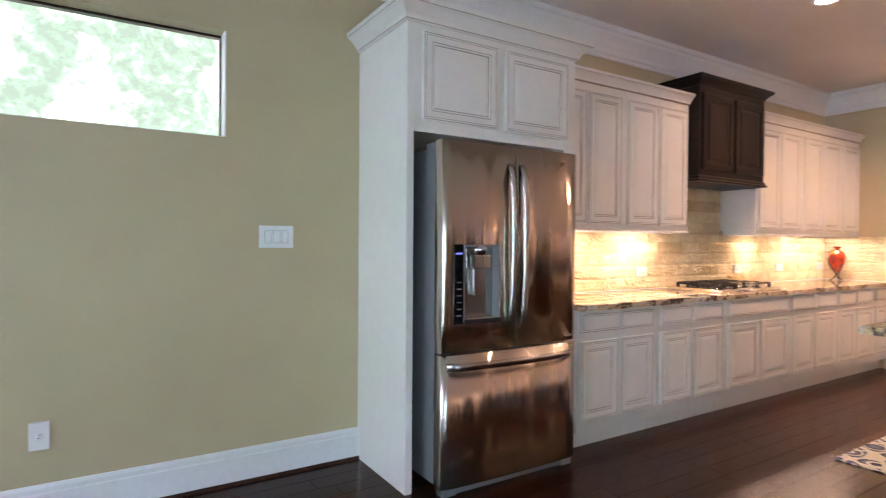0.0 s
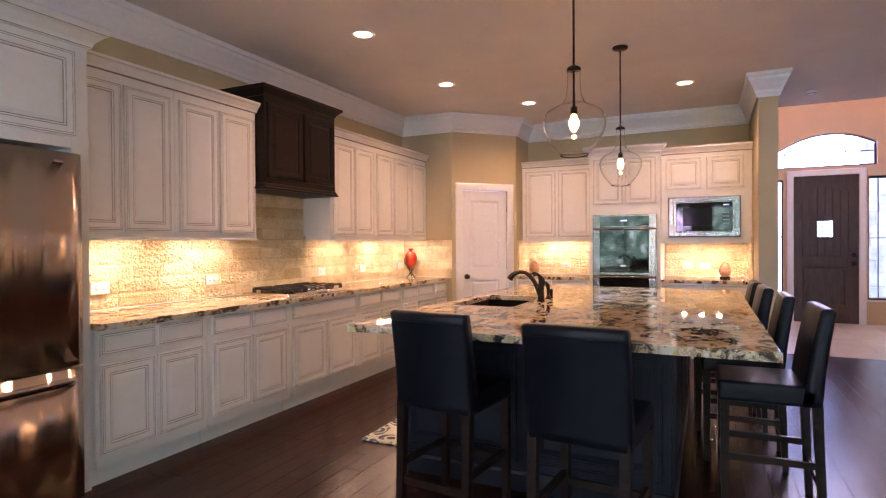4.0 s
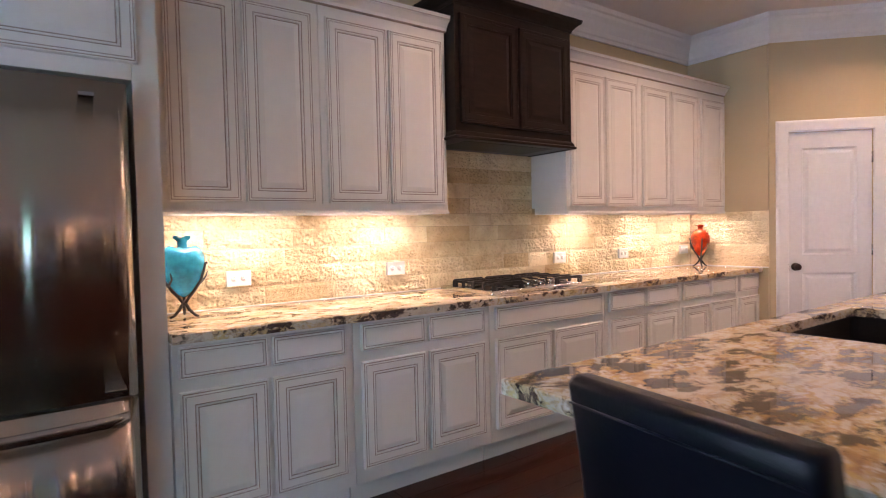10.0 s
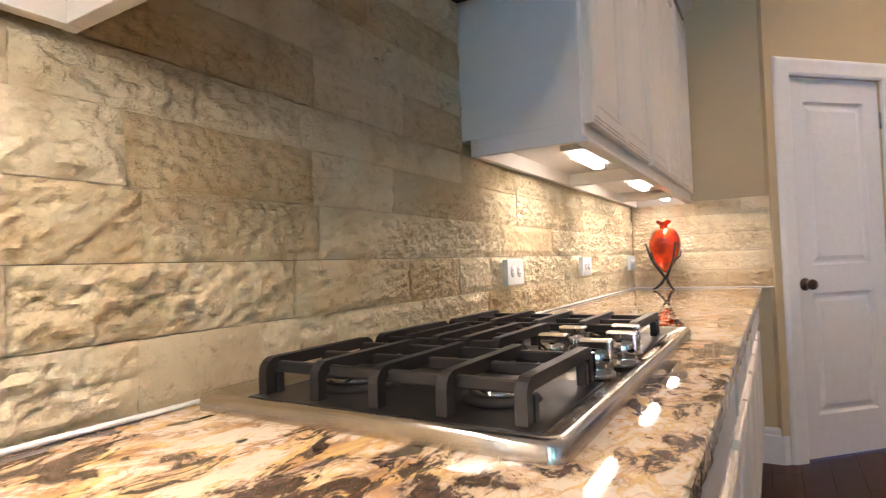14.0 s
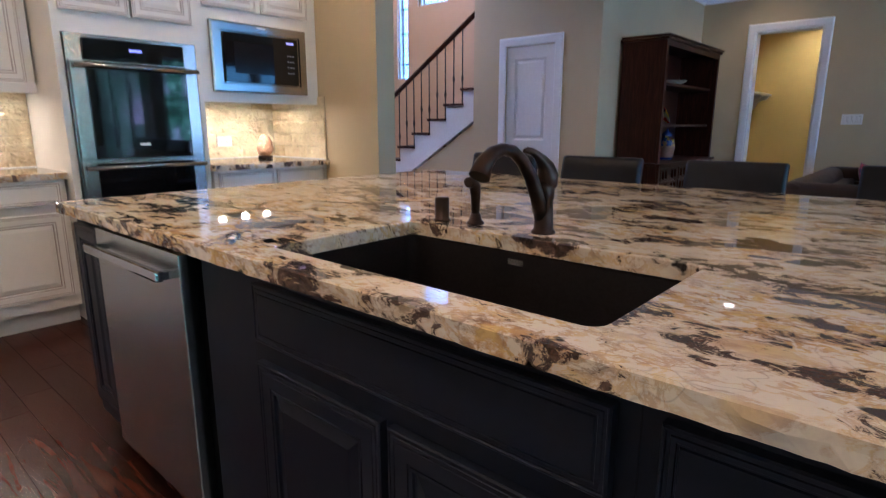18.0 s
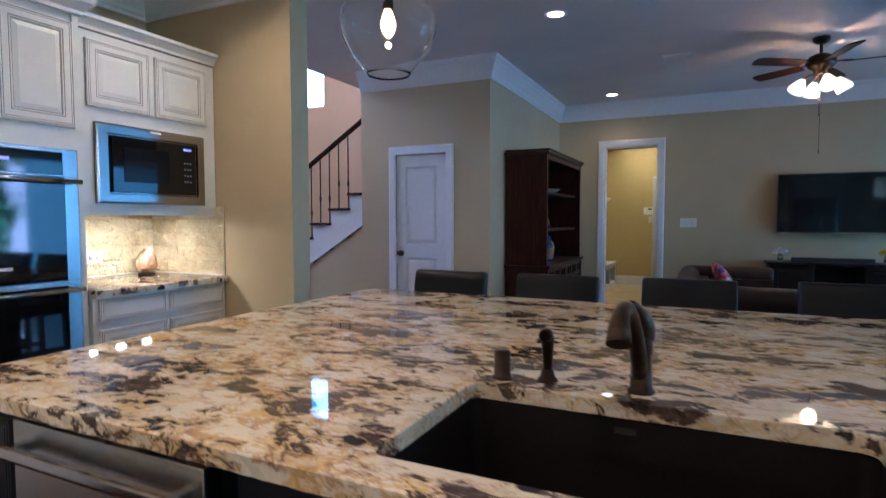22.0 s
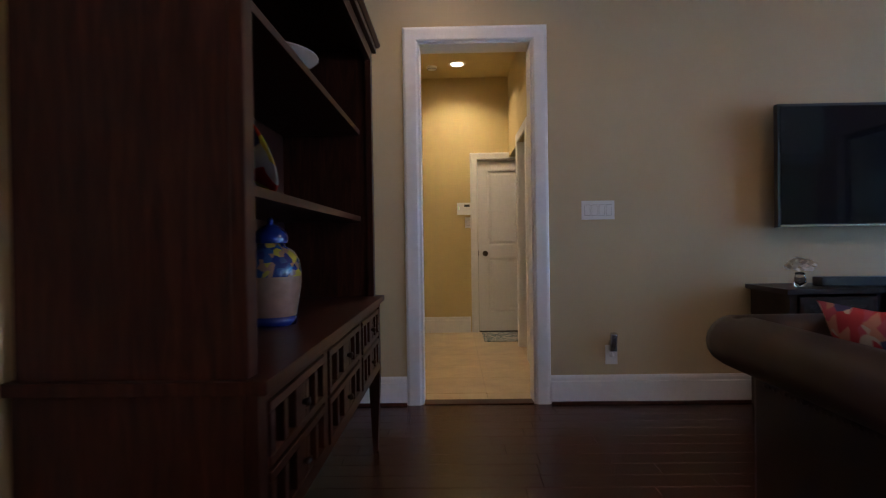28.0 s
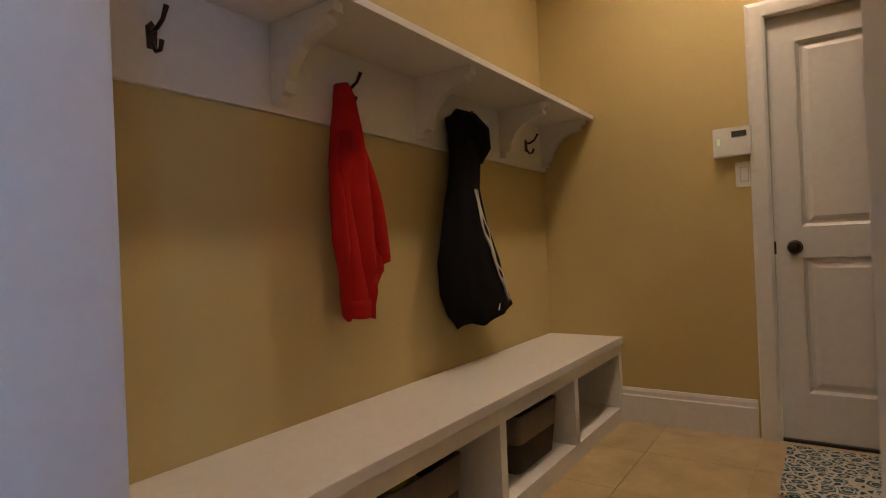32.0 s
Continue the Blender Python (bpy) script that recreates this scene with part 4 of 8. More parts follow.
DX0, DX1, DZ0, DZ1 = 0.125, 0.365, 0.885, 1.285
lb = bmesh.new()
xs = [0.0, 0.006, 0.06, DX0, 0.195, 0.275, DX1, 0.41, 0.4545, 0.4605]
zs = [0.735, DZ0, DZ1, 1.815]
fv = [[lb.verts.new((x, (0.008 if x in (xs[0], xs[-1]) else 0.0) - 0.006 * math.sin(math.pi * x / W), z)) for x in xs] for z in zs]
bv = [[lb.verts.new((x, 0.075, z)) for x in xs] for z in zs]
for j in range(3):
    for i in range(len(xs) - 1):
        if j == 1 and 3 <= i < 6:
            continue
        lb.faces.new((fv[j][i], fv[j][i + 1], fv[j + 1][i + 1], fv[j + 1][i])).smooth = True
        lb.faces.new((bv[j][i], bv[j + 1][i], bv[j + 1][i + 1], bv[j][i + 1]))
    for i in (0, -1):
        lb.faces.new((fv[j][i], fv[j + 1][i], bv[j + 1][i], bv[j][i]))
for i in range(len(xs) - 1):
    for j in (0, -1):
        lb.faces.new((fv[j][i], fv[j][i + 1], bv[j][i + 1], bv[j][i]))
bmesh.ops.recalc_face_normals(lb, faces=lb.faces[:])
left = part("door", lb, M_FRIDGE, fg, "brushed steel door with dispenser")
right = part("door", bowed(0.4675, W, 0.735, 1.815, bulge=0.009), M_FRIDGE, fg)
drw = part("freezer_drawer", bowed(0.0, W, 0.045, 0.722, bulge=0.012), M_FRIDGE, fg)
part("kick_grille", box(0.02, W - 0.02, 0.03, 0.08, 0.0, 0.043), M_FRIDGE_SIDE, fg)
for hx in (0.06, W - 0.06):
    part("foot", box(hx - 0.04, hx + 0.04, 0.012, 0.08, 0.0, 0.045, 0.006), M_FRIDGE_SIDE, fg)
part("hinge_cover", box(0.02, 0.12, 0.03, 0.2, 1.785, 1.815, 0.006), M_FRIDGE_SIDE, fg)
part("hinge_cover", box(W - 0.12, W - 0.02, 0.03, 0.2, 1.785, 1.815, 0.006), M_FRIDGE_SIDE, fg)


def curved_handle(p0, p1, lift, width, n=14):
    """A bowed flat bar from p0 to p1, standing off by lift in the middle."""
    b = bmesh.new()
    p0, p1 = Vector(p0), Vector(p1)
    d = (p1 - p0).normalized()
    s = d.cross(Vector((0, -1, 0))).normalized() * width / 2
    rows = []
    for i in range(n + 1):
        k = i / n
        off = lift * (0.55 + 0.45 * (1 - (2 * k - 1) ** 2)) if 0 < i < n else 0.002
        c = p0.lerp(p1, k if 0 < i < n else k)
        y = Vector((0, -off, 0))
        th = Vector((0, 0.012, 0))
        rows.append([b.verts.new(c + y - s), b.verts.new(c + y - Vector((0, 0.005, 0))), b.verts.new(c + y + s), b.verts.new(c + y + s * 0.8 + th), b.verts.new(c + y - s * 0.8 + th)])
    for a, c in zip(rows, rows[1:]):
        for i in range(5):
            f = b.faces.new((a[i], a[(i + 1) % 5], c[(i + 1) % 5], c[i]))
            f.smooth = True
    b.faces.new(rows[0])
    b.faces.new(rows[-1][::-1])
    bmesh.ops.recalc_face_normals(b, faces=b.faces[:])
    return b


part("handle", curved_handle((0.422, -0.003, 0.85), (0.422, -0.003, 1.72), 0.05, 0.040), M_STEEL, left, "long bowed steel handle")
part("handle", curved_handle((0.504, -0.003, 0.83), (0.504, -0.003, 1.72), 0.05, 0.040), M_STEEL, right, "long bowed steel handle")
part("handle", curved_handle((0.03, -0.004, 0.665), (W - 0.03, -0.004, 0.665), 0.055, 0.040), M_STEEL, drw, "long bowed steel handle")
part("badge", box(0.785, 0.83, -0.010, -0.004, 1.76, 1.772), M_CHROME, right)
part("hinge_cap", box(W - 0.10, W - 0.035, -0.009, 0.02, 0.752, 0.764, 0.003), M_CHROME, right)
part("dispenser", box(DX0 + 0.002, DX1 - 0.002, 0.055, 0.070, DZ0, DZ1), M_STEEL, left, "recessed water and ice dispenser")
sd = box(DX0 + 0.001, DX0 + 0.012, -0.001, 0.055, DZ0, DZ1)
box(DX1 - 0.012, DX1 - 0.001, -0.001, 0.055, DZ0, DZ1, bm=sd)
box(DX0 + 0.012, DX1 - 0.012, -0.001, 0.055, DZ1 - 0.012, DZ1 - 0.001, bm=sd)
part("recess_sides", sd, M_FRIDGE_SIDE, left)
part("control_strip", box(DX0 - 0.058, DX0 - 0.002, -0.006, 0.0, DZ0 - 0.005, DZ1 + 0.002, 0.002), M_BLACKGLASS, left, "black touch strip with a small blue display")
part("display", box(DX0 - 0.048, DX0 - 0.012, -0.0075, -0.006, DZ1 - 0.05, DZ1 - 0.042), M_BLUELED, left)
for i in range(6):
    part("button_mark", box(DX0 - 0.042, DX0 - 0.016, -0.0075, -0.006, DZ0 + 0.035 + i * 0.034, DZ0 + 0.040 + i * 0.034), M_FRIDGE_SIDE, left)
part("spout", lathe([(0.0, 0.0), (0.045, 0.0), (0.045, 0.05), (0.0, 0.05)], 20, m=pose((DX0 + DX1) / 2, 0.03, DZ1 - 0.052)), M_CHROME, left)
part("spout_block", box(0.197, 0.297, -0.002, 0.05, DZ1 - 0.125, DZ1 - 0.055, 0.006), M_STEEL, left)
part("paddle", box(0.212, 0.287, 0.022, 0.05, DZ1 - 0.265, DZ1 - 0.13, 0.004), M_STEEL, left, "dispenser paddle")
part("drip_tray", box(DX0 + 0.004, DX1 - 0.004, -0.014, 0.054, DZ0 - 0.006, DZ0 + 0.022, 0.005), M_CHROME, left)

# range hood: a dark cabinet with a flange below and a cornice above
hd = thing("range_hood", at(3.962, 2.60), "espresso-stained wooden range hood cabinet", "range hood")
HWD = 0.95
part("body", box(0.0, HWD, 0.0, 0.425, 1.845, 2.56, 0.003), M_HOOD, hd)
for a, b in ((0.03, 0.465), (0.485, HWD - 0.03)):
    front("door", a, b, 1.895, 2.505, hd, (M_HOOD, M_HOOD))
hood_run = [(0.0, 0.425), (0.0, 0.0), (HWD, 0.0), (HWD, 0.425)]
part("bottom_moulding", sweep([(0.0, 0.0), (0.020, 0.0), (0.024, 0.006), (0.024, 0.014), (0.014, 0.020), (0.012, 0.034), (0.004, 0.046), (0.0, 0.048)], hood_run, 1.802), M_HOOD, hd)
part("underside", box(0.002, HWD - 0.002, 0.002, 0.424, 1.806, 1.8445), M_BLACK, hd)
part("filter_grille", box(0.12, HWD - 0.12, 0.06, 0.34, 1.8035, 1.8055), M_IRON, hd)
part("cornice", sweep([(0.0, 0.0), (0.008, 0.0), (0.012, 0.018), (0.042, 0.048), (0.056, 0.056), (0.060, 0.078), (0.0, 0.078)], hood_run, 2.558), M_HOOD, hd)
part("top_board", box(0.001, HWD - 0.001, 0.001, 0.424, 2.562, 2.63), M_HOOD, hd)


# worktops with a rough, chipped edge
def worktop(name, outline, z0, z1, rough_edges, label, hole=None):
    """A stone slab from its outline, in which the named edges are broken by hand tools."""
    b = bmesh.new()
    pts, jag = [], []
    n = len(outline)
    for i, (x, y) in enumerate(outline):
        x2, y2 = outline[(i + 1) % n]
        ln = math.hypot(x2 - x, y2 - y)
        k = max(1, int(ln / 0.018)) if i in rough_edges else 1
        nx, ny = (y2 - y) / ln, -(x2 - x) / ln
        for j in range(k):
            s = j / k
            pts.append((x + (x2 - x) * s, y + (y2 - y) * s))
            jag.append((nx, ny) if (i in rough_edges and j > 0) else None)
    rows = [(z1, 0.004), (z1 - 0.003, 0.0), (z1 - (z1 - z0) * 0.45, 1), (z0, 2)]
    rings = []
    for z, mode in rows:
        ring = []
        for (x, y), nv in zip(pts, jag):
            px, py, pz = x, y, z
            if nv and mode:
                if mode in (1, 2):
                    k = noise.noise(Vector((x * 38, y * 38, z * 60))) * 0.004 + noise.noise(Vector((x * 11, y * 11, z * 30))) * 0.003
                    px, py = x + nv[0] * (k - 0.0015 * mode), y + nv[1] * (k - 0.0015 * mode)
                    pz = z + (noise.noise(Vector((x * 25 + 9, y * 25, z * 5))) * 0.004 if mode == 1 else 0)
                else:
                    px, py = x - nv[0] * 0.003, y - nv[1] * 0.003
            ring.append(b.verts.new((px, py, pz)))
        rings.append(ring)
    m = len(pts)
    for a, c in zip(rings, rings[1:]):
        for i in range(m):
            b.faces.new((a[i], a[(i + 1) % m], c[(i + 1) % m], c[i]))
    if hole:
        hx0, hx1, hy0, hy1, r = hole
        hp = []
        for cx, cy, a0 in ((hx1 - r, hy1 - r, 0), (hx0 + r, hy1 - r, 90), (hx0 + r, hy0 + r, 180), (hx1 - r, hy0 + r, 270)):
            for q in range(6):
                an = radians(a0 + q * 18)
                hp.append((cx + r * math.cos(an), cy + r * math.sin(an)))
        hr = []
        for z, o in ((z1, 0.003), (z1 - 0.003, 0.0), (z0, 0.0)):
            hr.append([b.verts.new((x + (0.003 if x > (hx0 + hx1) / 2 else -0.003) * (o > 0), y + (0.003 if y > (hy0 + hy1) / 2 else -0.003) * (o > 0), z)) for x, y in hp])
        k = len(hp)
        for a, c in zip(hr, hr[1:]):
            for i in range(k):
                b.faces.new((a[(i + 1) % k], a[i], c[i], c[(i + 1) % k]))
        for ring, inner in ((rings[0], hr[0]), (rings[-1], hr[-1])):
            edges = [b.edges.get((ring[i], ring[(i + 1) % m])) for i in range(m)] + [b.edges.get((inner[i], inner[(i + 1) % k])) for i in range(k)]
            bmesh.ops.triangle_fill(b, use_beauty=True, use_dissolve=False, edges=[e for e in edges if e])
    else:
        b.faces.new(rings[0])
        b.faces.new(rings[-1][::-1])
    bmesh.ops.recalc_face_normals(b, faces=b.faces[:])
    return solid(name, b, M_GRANITE, label, "worktop")


worktop("worktop", [(2.432, 2.362), (6.997, 2.362), (6.997, YN - 0.002), (2.432, YN - 0.002)], 0.876, TOPZ, (0,), "polished cream and brown granite worktop along the wall")

# ---- oven wall: local x runs to -y, faces look to -x ----


def east(x, y):
    return pose(x, y, 0, 0, 0, -90)


fr = []
for a, b in ((0.03, 0.475), (0.495, 0.935)):
    fr += [("door", a, b, 0.185, 0.685), ("drawer", a, b, 0.735, 0.860)]
cabinet("base_cabinet", east(7.58, 1.645), 0.965, 0.605, 0, 0.875, fr, "white glazed base cabinet beside the wall oven", "base cabinets of the oven wall", toe=0.115)
YWEST = -0.155 - YW - 0.003
fr = []
for a, b in ((0.03, 0.455), (0.485, 0.91)):
    fr += [("door", a, b, 0.185, 0.685), ("drawer", a, b, 0.735, 0.860)]
cabinet("base_cabinet", east(7.45, -0.155), YWEST, 0.735, 0, 0.875, fr, "white glazed base cabinet under the microwave", "base cabinets of the oven wall", toe=0.115)
u = cabinet("wall_cabinet", east(7.87, 1.645), 0.965, 0.318, 1.425, 2.36, [("door", 0.045, 0.47, 1.42, 2.315), ("door", 0.49, 0.925, 1.42, 2.315)], "white glazed wall cabinet with two tall doors", "wall cabinets of the oven wall")
cab_crown("cornice", u, 0.965, 0.31, 2.361, (False, False))
part("light_rail", box(0, 0.965, -0.003, 0.016, 1.365, 1.4245, 0.003), M_CAB, u)
u = cabinet("microwave_cabinet", east(7.515, -0.152), YWEST, 0.67, 1.388, 2.36, [("door", 0.045, 0.435, 1.945, 2.315), ("door", 0.475, 0.865, 1.945, 2.315)], "white glazed wall cabinet that holds the microwave", "wall cabinets of the oven wall")
cab_crown("cornice", u, YWEST, 0.6, 2.361, (False, False))
part("light_rail", box(0, YWEST, -0.003, 0.016, 1.335, 1.3875, 0.003), M_CAB, u)
tw = thing("oven_cabinet", east(7.48, 0.668), "tall white glazed cabinet built round the double oven", "cabinet")
TW = 0.815
bd = box(0.0, TW, 0.012, 0.705, 0.115, 2.42)
box(0.004, TW - 0.004, 0.08, 0.705, 0.0, 0.115, bm=bd)
part("body", bd, M_CAB, tw)
fr = box(0, 0.035, -0.006, 0.011, 0.115, 2.42)
box(TW - 0.035, TW, -0.006, 0.011, 0.115, 2.42, bm=fr)
box(0.035, TW - 0.035, -0.006, 0.011, 1.68, 1.80, bm=fr)
box(0.035, TW - 0.035, -0.006, 0.011, 0.115, 0.20, bm=fr)
part("face_frame", fr, M_CAB, tw)
for a, b in ((0.04, 0.40), (0.415, 0.775)):
    front("door", a, b, 1.80, 2.36, tw, (M_CAB, M_GLAZE), y=-0.022)
front("drawer_front", 0.045, TW - 0.045, 0.205, 0.335, tw, (M_CAB, M_GLAZE), DRAWER, DRAWER_GLAZE, y=-0.022)
front("drawer_front", 0.045, TW - 0.045, 0.345, 0.47, tw, (M_CAB, M_GLAZE), DRAWER, DRAWER_GLAZE, y=-0.022)
part("cornice", sweep([(o * 1.2, v * 1.1) for o, v in CAB_CROWN], [(0, 0.3), (0, -0.006), (TW, -0.006), (TW, 0.05)], 2.405), M_CAB, tw)

ov = thing("double_oven", east(7.46, 0.628), "stainless steel double wall oven with black glass doors", "oven")
OW = 0.735
part("trim_frame", panel(OW, 1.20, [(0.0, 0.0)], 0.03), M_TRIMKIT, ov, m=pose(OW / 2, 0.0, 1.08))
part("control_panel", box(0.085, OW - 0.085, -0.014, -0.001, 1.541, 1.660, 0.003), M_BLACKGLASS, ov, "black glass control panel")
part("display", box(0.33, 0.40, -0.0155, -0.014, 1.60, 1.615), M_BLUELED, ov)
for z0, z1, zh in ((0.985, 1.535, 1.508), (0.49, 0.965, 0.937)):
    d = part("door", box(0.012, OW - 0.012, -0.022, -0.001, z0, z1, 0.004), M_TRIMKIT, ov)
    part("window", box(0.085, OW - 0.085, -0.0255, -0.022, z0 + 0.004, z1 - 0.004, 0.002), M_BLACKGLASS, d)
    hb = tube([(0.02, -0.062, zh), (OW - 0.02, -0.062, zh)], 0.013, 12)
    for x in (0.045, OW - 0.045):
        tube([(x, -0.022, zh), (x, -0.062, zh)], 0.009, 8, bm=hb)
    part("handle", hb, M_TRIMKIT, d, "round steel bar handle")
part("rating_label", box(0.33, 0.39, -0.0265, -0.0255, 1.06, 1.075), M_OUTLET, ov)

mw = thing("microwave", east(7.501, -0.232), "built-in stainless steel microwave with dark glass", "microwave oven")
part("trim_kit", panel(0.745, 0.46, [(0.0, -0.012), (0.012, -0.016), (0.055, -0.016), (0.06, -0.006)], 0.012), M_TRIMKIT, mw, m=pose(0.3725, 0.0, 1.632))
part("door", box(0.085, 0.665, -0.024, -0.006, 1.468, 1.795, 0.004), M_MWGLASS, mw, "black glass door and keypad")
part("window", box(0.155, 0.46, -0.0255, -0.024, 1.53, 1.735), plain("smoked_window", (0.010, 0.010, 0.011), 0.10, vary=0.05, bump=0, **{"Specular IOR Level": 0.10}), mw)
part("display", box(0.57, 0.63, -0.0255, -0.024, 1.755, 1.768), M_BLUELED, mw)
for i in range(4):
    for j in range(3):
        part("key_mark", box(0.572 + j * 0.022, 0.584 + j * 0.022, -0.0252, -0.024, 1.55 + i * 0.04, 1.558 + i * 0.04), M_FRIDGE_SIDE, mw)
part("badge", box(0.34, 0.41, -0.0178, -0.016, 1.838, 1.848), M_OUTLET, mw)

worktop("worktop", [(7.545, 1.647), (7.545, 0.672), (XE - 0.003, 0.672), (XE - 0.003, 1.647)], 0.876, TOPZ, (0,), "polished granite worktop beside the wall oven")
worktop("worktop", [(7.41, -0.152), (7.41, YW + 0.002), (XE - 0.003, YW + 0.002), (XE - 0.003, -0.152)], 0.876, TOPZ, (0,), "polished granite worktop under the microwave")

# ---- cooktop ----
ck = thing("cooktop", at(4.085, 2.462, TOPZ), "five-burner stainless gas cooktop with black cast-iron grates", "cooktop")
CW, CD = 0.88, 0.51
tray = bmesh.new()
rings = []
for ins, z in ((0.0, 0.001), (0.0, 0.017), (0.0025, 0.0215), (0.007, 0.0235), (0.013, 0.0225), (0.026, 0.0140), (0.034, 0.0105), (0.040, 0.009)):
    r = 0.018
    ring = []
    for cx, cy, a0 in ((CW - ins - r, CD - ins - r, 0), (ins + r, CD - ins - r, 90), (ins + r, ins + r, 180), (CW - ins - r, ins + r, 270)):
        for q in range(4):
            an = radians(a0 + q * 30)
            ring.append(tray.verts.new((cx + r * math.cos(an), cy + r * math.sin(an), z)))
    rings.append(ring)
for a, c in zip(rings, rings[1:]):
    for i in range(16):
        tray.faces.new((a[i], a[(i + 1) % 16], c[(i + 1) % 16], c[i])).smooth = True
tray.faces.new(rings[-1])
bmesh.ops.recalc_face_normals(tray, faces=tray.faces[:])
part("steel_tray", tray, make_steel("cooktop_steel", (0.66, 0.62, 0.56), 0.20), ck, "satin steel tray with a rolled rim")
for x0, x1, y0 in ((0.050, 0.305, 0.045), (0.307, 0.573, 0.205), (0.575, CW - 0.050, 0.045)):
    part("burner_well", box(x0, x1, y0, CD - 0.045, 0.0095, 0.0118, 0.001, 1), M_BLACK, ck, "black enamel well")


def burner(x, y, r):
    b = part("burner", lathe([(0.0, 0.011), (r * 1.5, 0.011), (r * 1.4, 0.018), (r, 0.02), (r, 0.03), (r * 0.92, 0.036), (0.0, 0.038)], 24, m=pose(x, y, 0)), M_IRON, ck, "black burner with its cap")
    part("burner_ring", lathe([(r * 1.02, 0.020), (r * 1.12, 0.020), (r * 1.12, 0.028), (r * 1.02, 0.028)], 24, m=pose(x, y, 0)), M_STEEL, b)


for x, y, r in ((0.17, 0.14, 0.036), (0.17, 0.37, 0.044), (0.44, 0.33, 0.055), (0.71, 0.37, 0.044), (0.71, 0.14, 0.036)):
    burner(x, y, r)


def grate(x0, x1, y0, y1):
    """One cast-iron grate: fingers that bend down at both ends, tied by low cross bars on feet."""
    b = bmesh.new()
    zt = 0.063
    for x in (x0 + 0.012, (x0 + x1) / 2, x1 - 0.012):
        box(x - 0.006, x + 0.006, y0, y1, zt - 0.022, zt - 0.007, 0.002, 1, bm=b)
    n = 5
    for i in range(n):
        y = y0 + (y1 - y0) * i / (n - 1)
        e, r, w = 0.016, 0.020, 0.016
        outer = [(x0 - e + r - r * math.cos(radians(a)), zt - r + r * math.sin(radians(a))) for a in (0, 25, 50, 75, 90)]
        inner = [(x0 - e + r - (r - w) * math.cos(radians(a)), zt - r + (r - w) * math.sin(radians(a))) for a in (90, 45, 0)]
        c = x0 + x1
        prof = [(x0 - e, 0.014)] + outer + [(c - x, z) for x, z in outer[::-1]] + [(c - x0 + e, 0.014), (c - x0 + e - w, 0.014)]
        prof += [(c - x, z) for x, z in inner[::-1]] + inner + [(x0 - e + w, 0.014)]
        prism(prof, 0.014, bm=b, m=pose(0, y - 0.007, 0))
    for x in (x0 + 0.012, x1 - 0.012):
        for y in (y0, y1):
            box(x - 0.007, x + 0.007, y - 0.007, y + 0.007, 0.0118, zt - 0.020, 0.002, 1, bm=b)
    return part("grate", b, M_IRON, ck)


grate(0.075, 0.285, 0.065, 0.445)
grate(0.335, 0.545, 0.22, 0.445)
grate(0.595, 0.805, 0.065, 0.445)
kb = [(0.0, 0.0), (0.027, 0.0), (0.027, 0.005), (0.023, 0.008), (0.022, 0.014), (0.0235, 0.018), (0.0225, 0.036), (0.0205, 0.040), (0.0, 0.041)]
for x, y in ((0.345, 0.065), (0.44, 0.050), (0.535, 0.065), (0.390, 0.145), (0.490, 0.145)):
    k = part("knob", lathe(kb, 22, m=pose(x, y, 0.0125)), M_CHROME, ck, "polished metal knob")
    part("knob_grip", box(x - 0.010, x + 0.010, y - 0.0235, y + 0.0235, 0.036, 0.066, 0.004), M_CHROME, k)

# ---- wall outlets in the stone ----


def outlet(m, w=0.122, h=0.078, gang=2, label="white wide receptacle plate in the stone"):
    """A receptacle plate; face to local -y."""
    ob = thing("wall_outlet", m, label, "wall outlet", "kitchen outlets")
    part("plate", box(-w / 2, w / 2, -0.018, 0.0, -h / 2, h / 2, 0.003), M_OUTLET, ob)
    for sx in ((-0.024, 0.024) if gang == 2 else (0.0,)):
        r = part("receptacle", lathe([(0.0, 0.0), (0.0165, 0.0), (0.0165, 0.0025), (0.0, 0.0025)], 16, m=pose(sx, -0.018, 0, 90)), M_OUTLET, ob)
        for dz in (-0.006, 0.006):
            part("slot", box(sx - 0.004, sx + 0.004, -0.0212, -0.0205, dz - 0.0012, dz + 0.0012), M_SLOT, r)
    return ob


for x in (2.85, 3.772, 5.195, 5.955, 6.84):
    outlet(at(x, 2.995, 1.066), 0.122, 0.078, 2)
outlet(east(8.162, 1.12) @ pose(0, 0, 1.05), 0.122, 0.078, 2)
outlet(east(8.162, -0.62) @ pose(0, 0, 1.05), 0.122, 0.078, 2)
outlet(east(8.162, -0.42) @ pose(0, 0, 1.05), 0.122, 0.078, 2)


def switch_plate(m, n, w, h, label, name="light_switch"):
    ob = thing(name, m, label, "light switch")
    part("plate", box(-w / 2, w / 2, -0.006, 0.0, -h / 2, h / 2, 0.002), M_OUTLET, ob)
    for i in range(n):
        x = (i - (n - 1) / 2) * 0.046
        part("rocker_gap", box(x - 0.0185, x + 0.0185, -0.0066, -0.0061, -0.0355, 0.0355), M_GROOVE, ob)
        part("rocker", prism([(-0.016, -0.033), (0.016, -0.033), (0.016, 0.033), (-0.016, 0.033)], 0.005, 0.001, m=pose(x, -0.010, 0, 4)), M_OUTLET, ob)
    return ob


switch_plate(at(0.76, YN, 1.32), 3, 0.186, 0.122, "white three-gang rocker switch plate")
outlet(at(-0.304, YN, 0.408), 0.078, 0.125, 1, "white receptacle plate low on the tan wall")

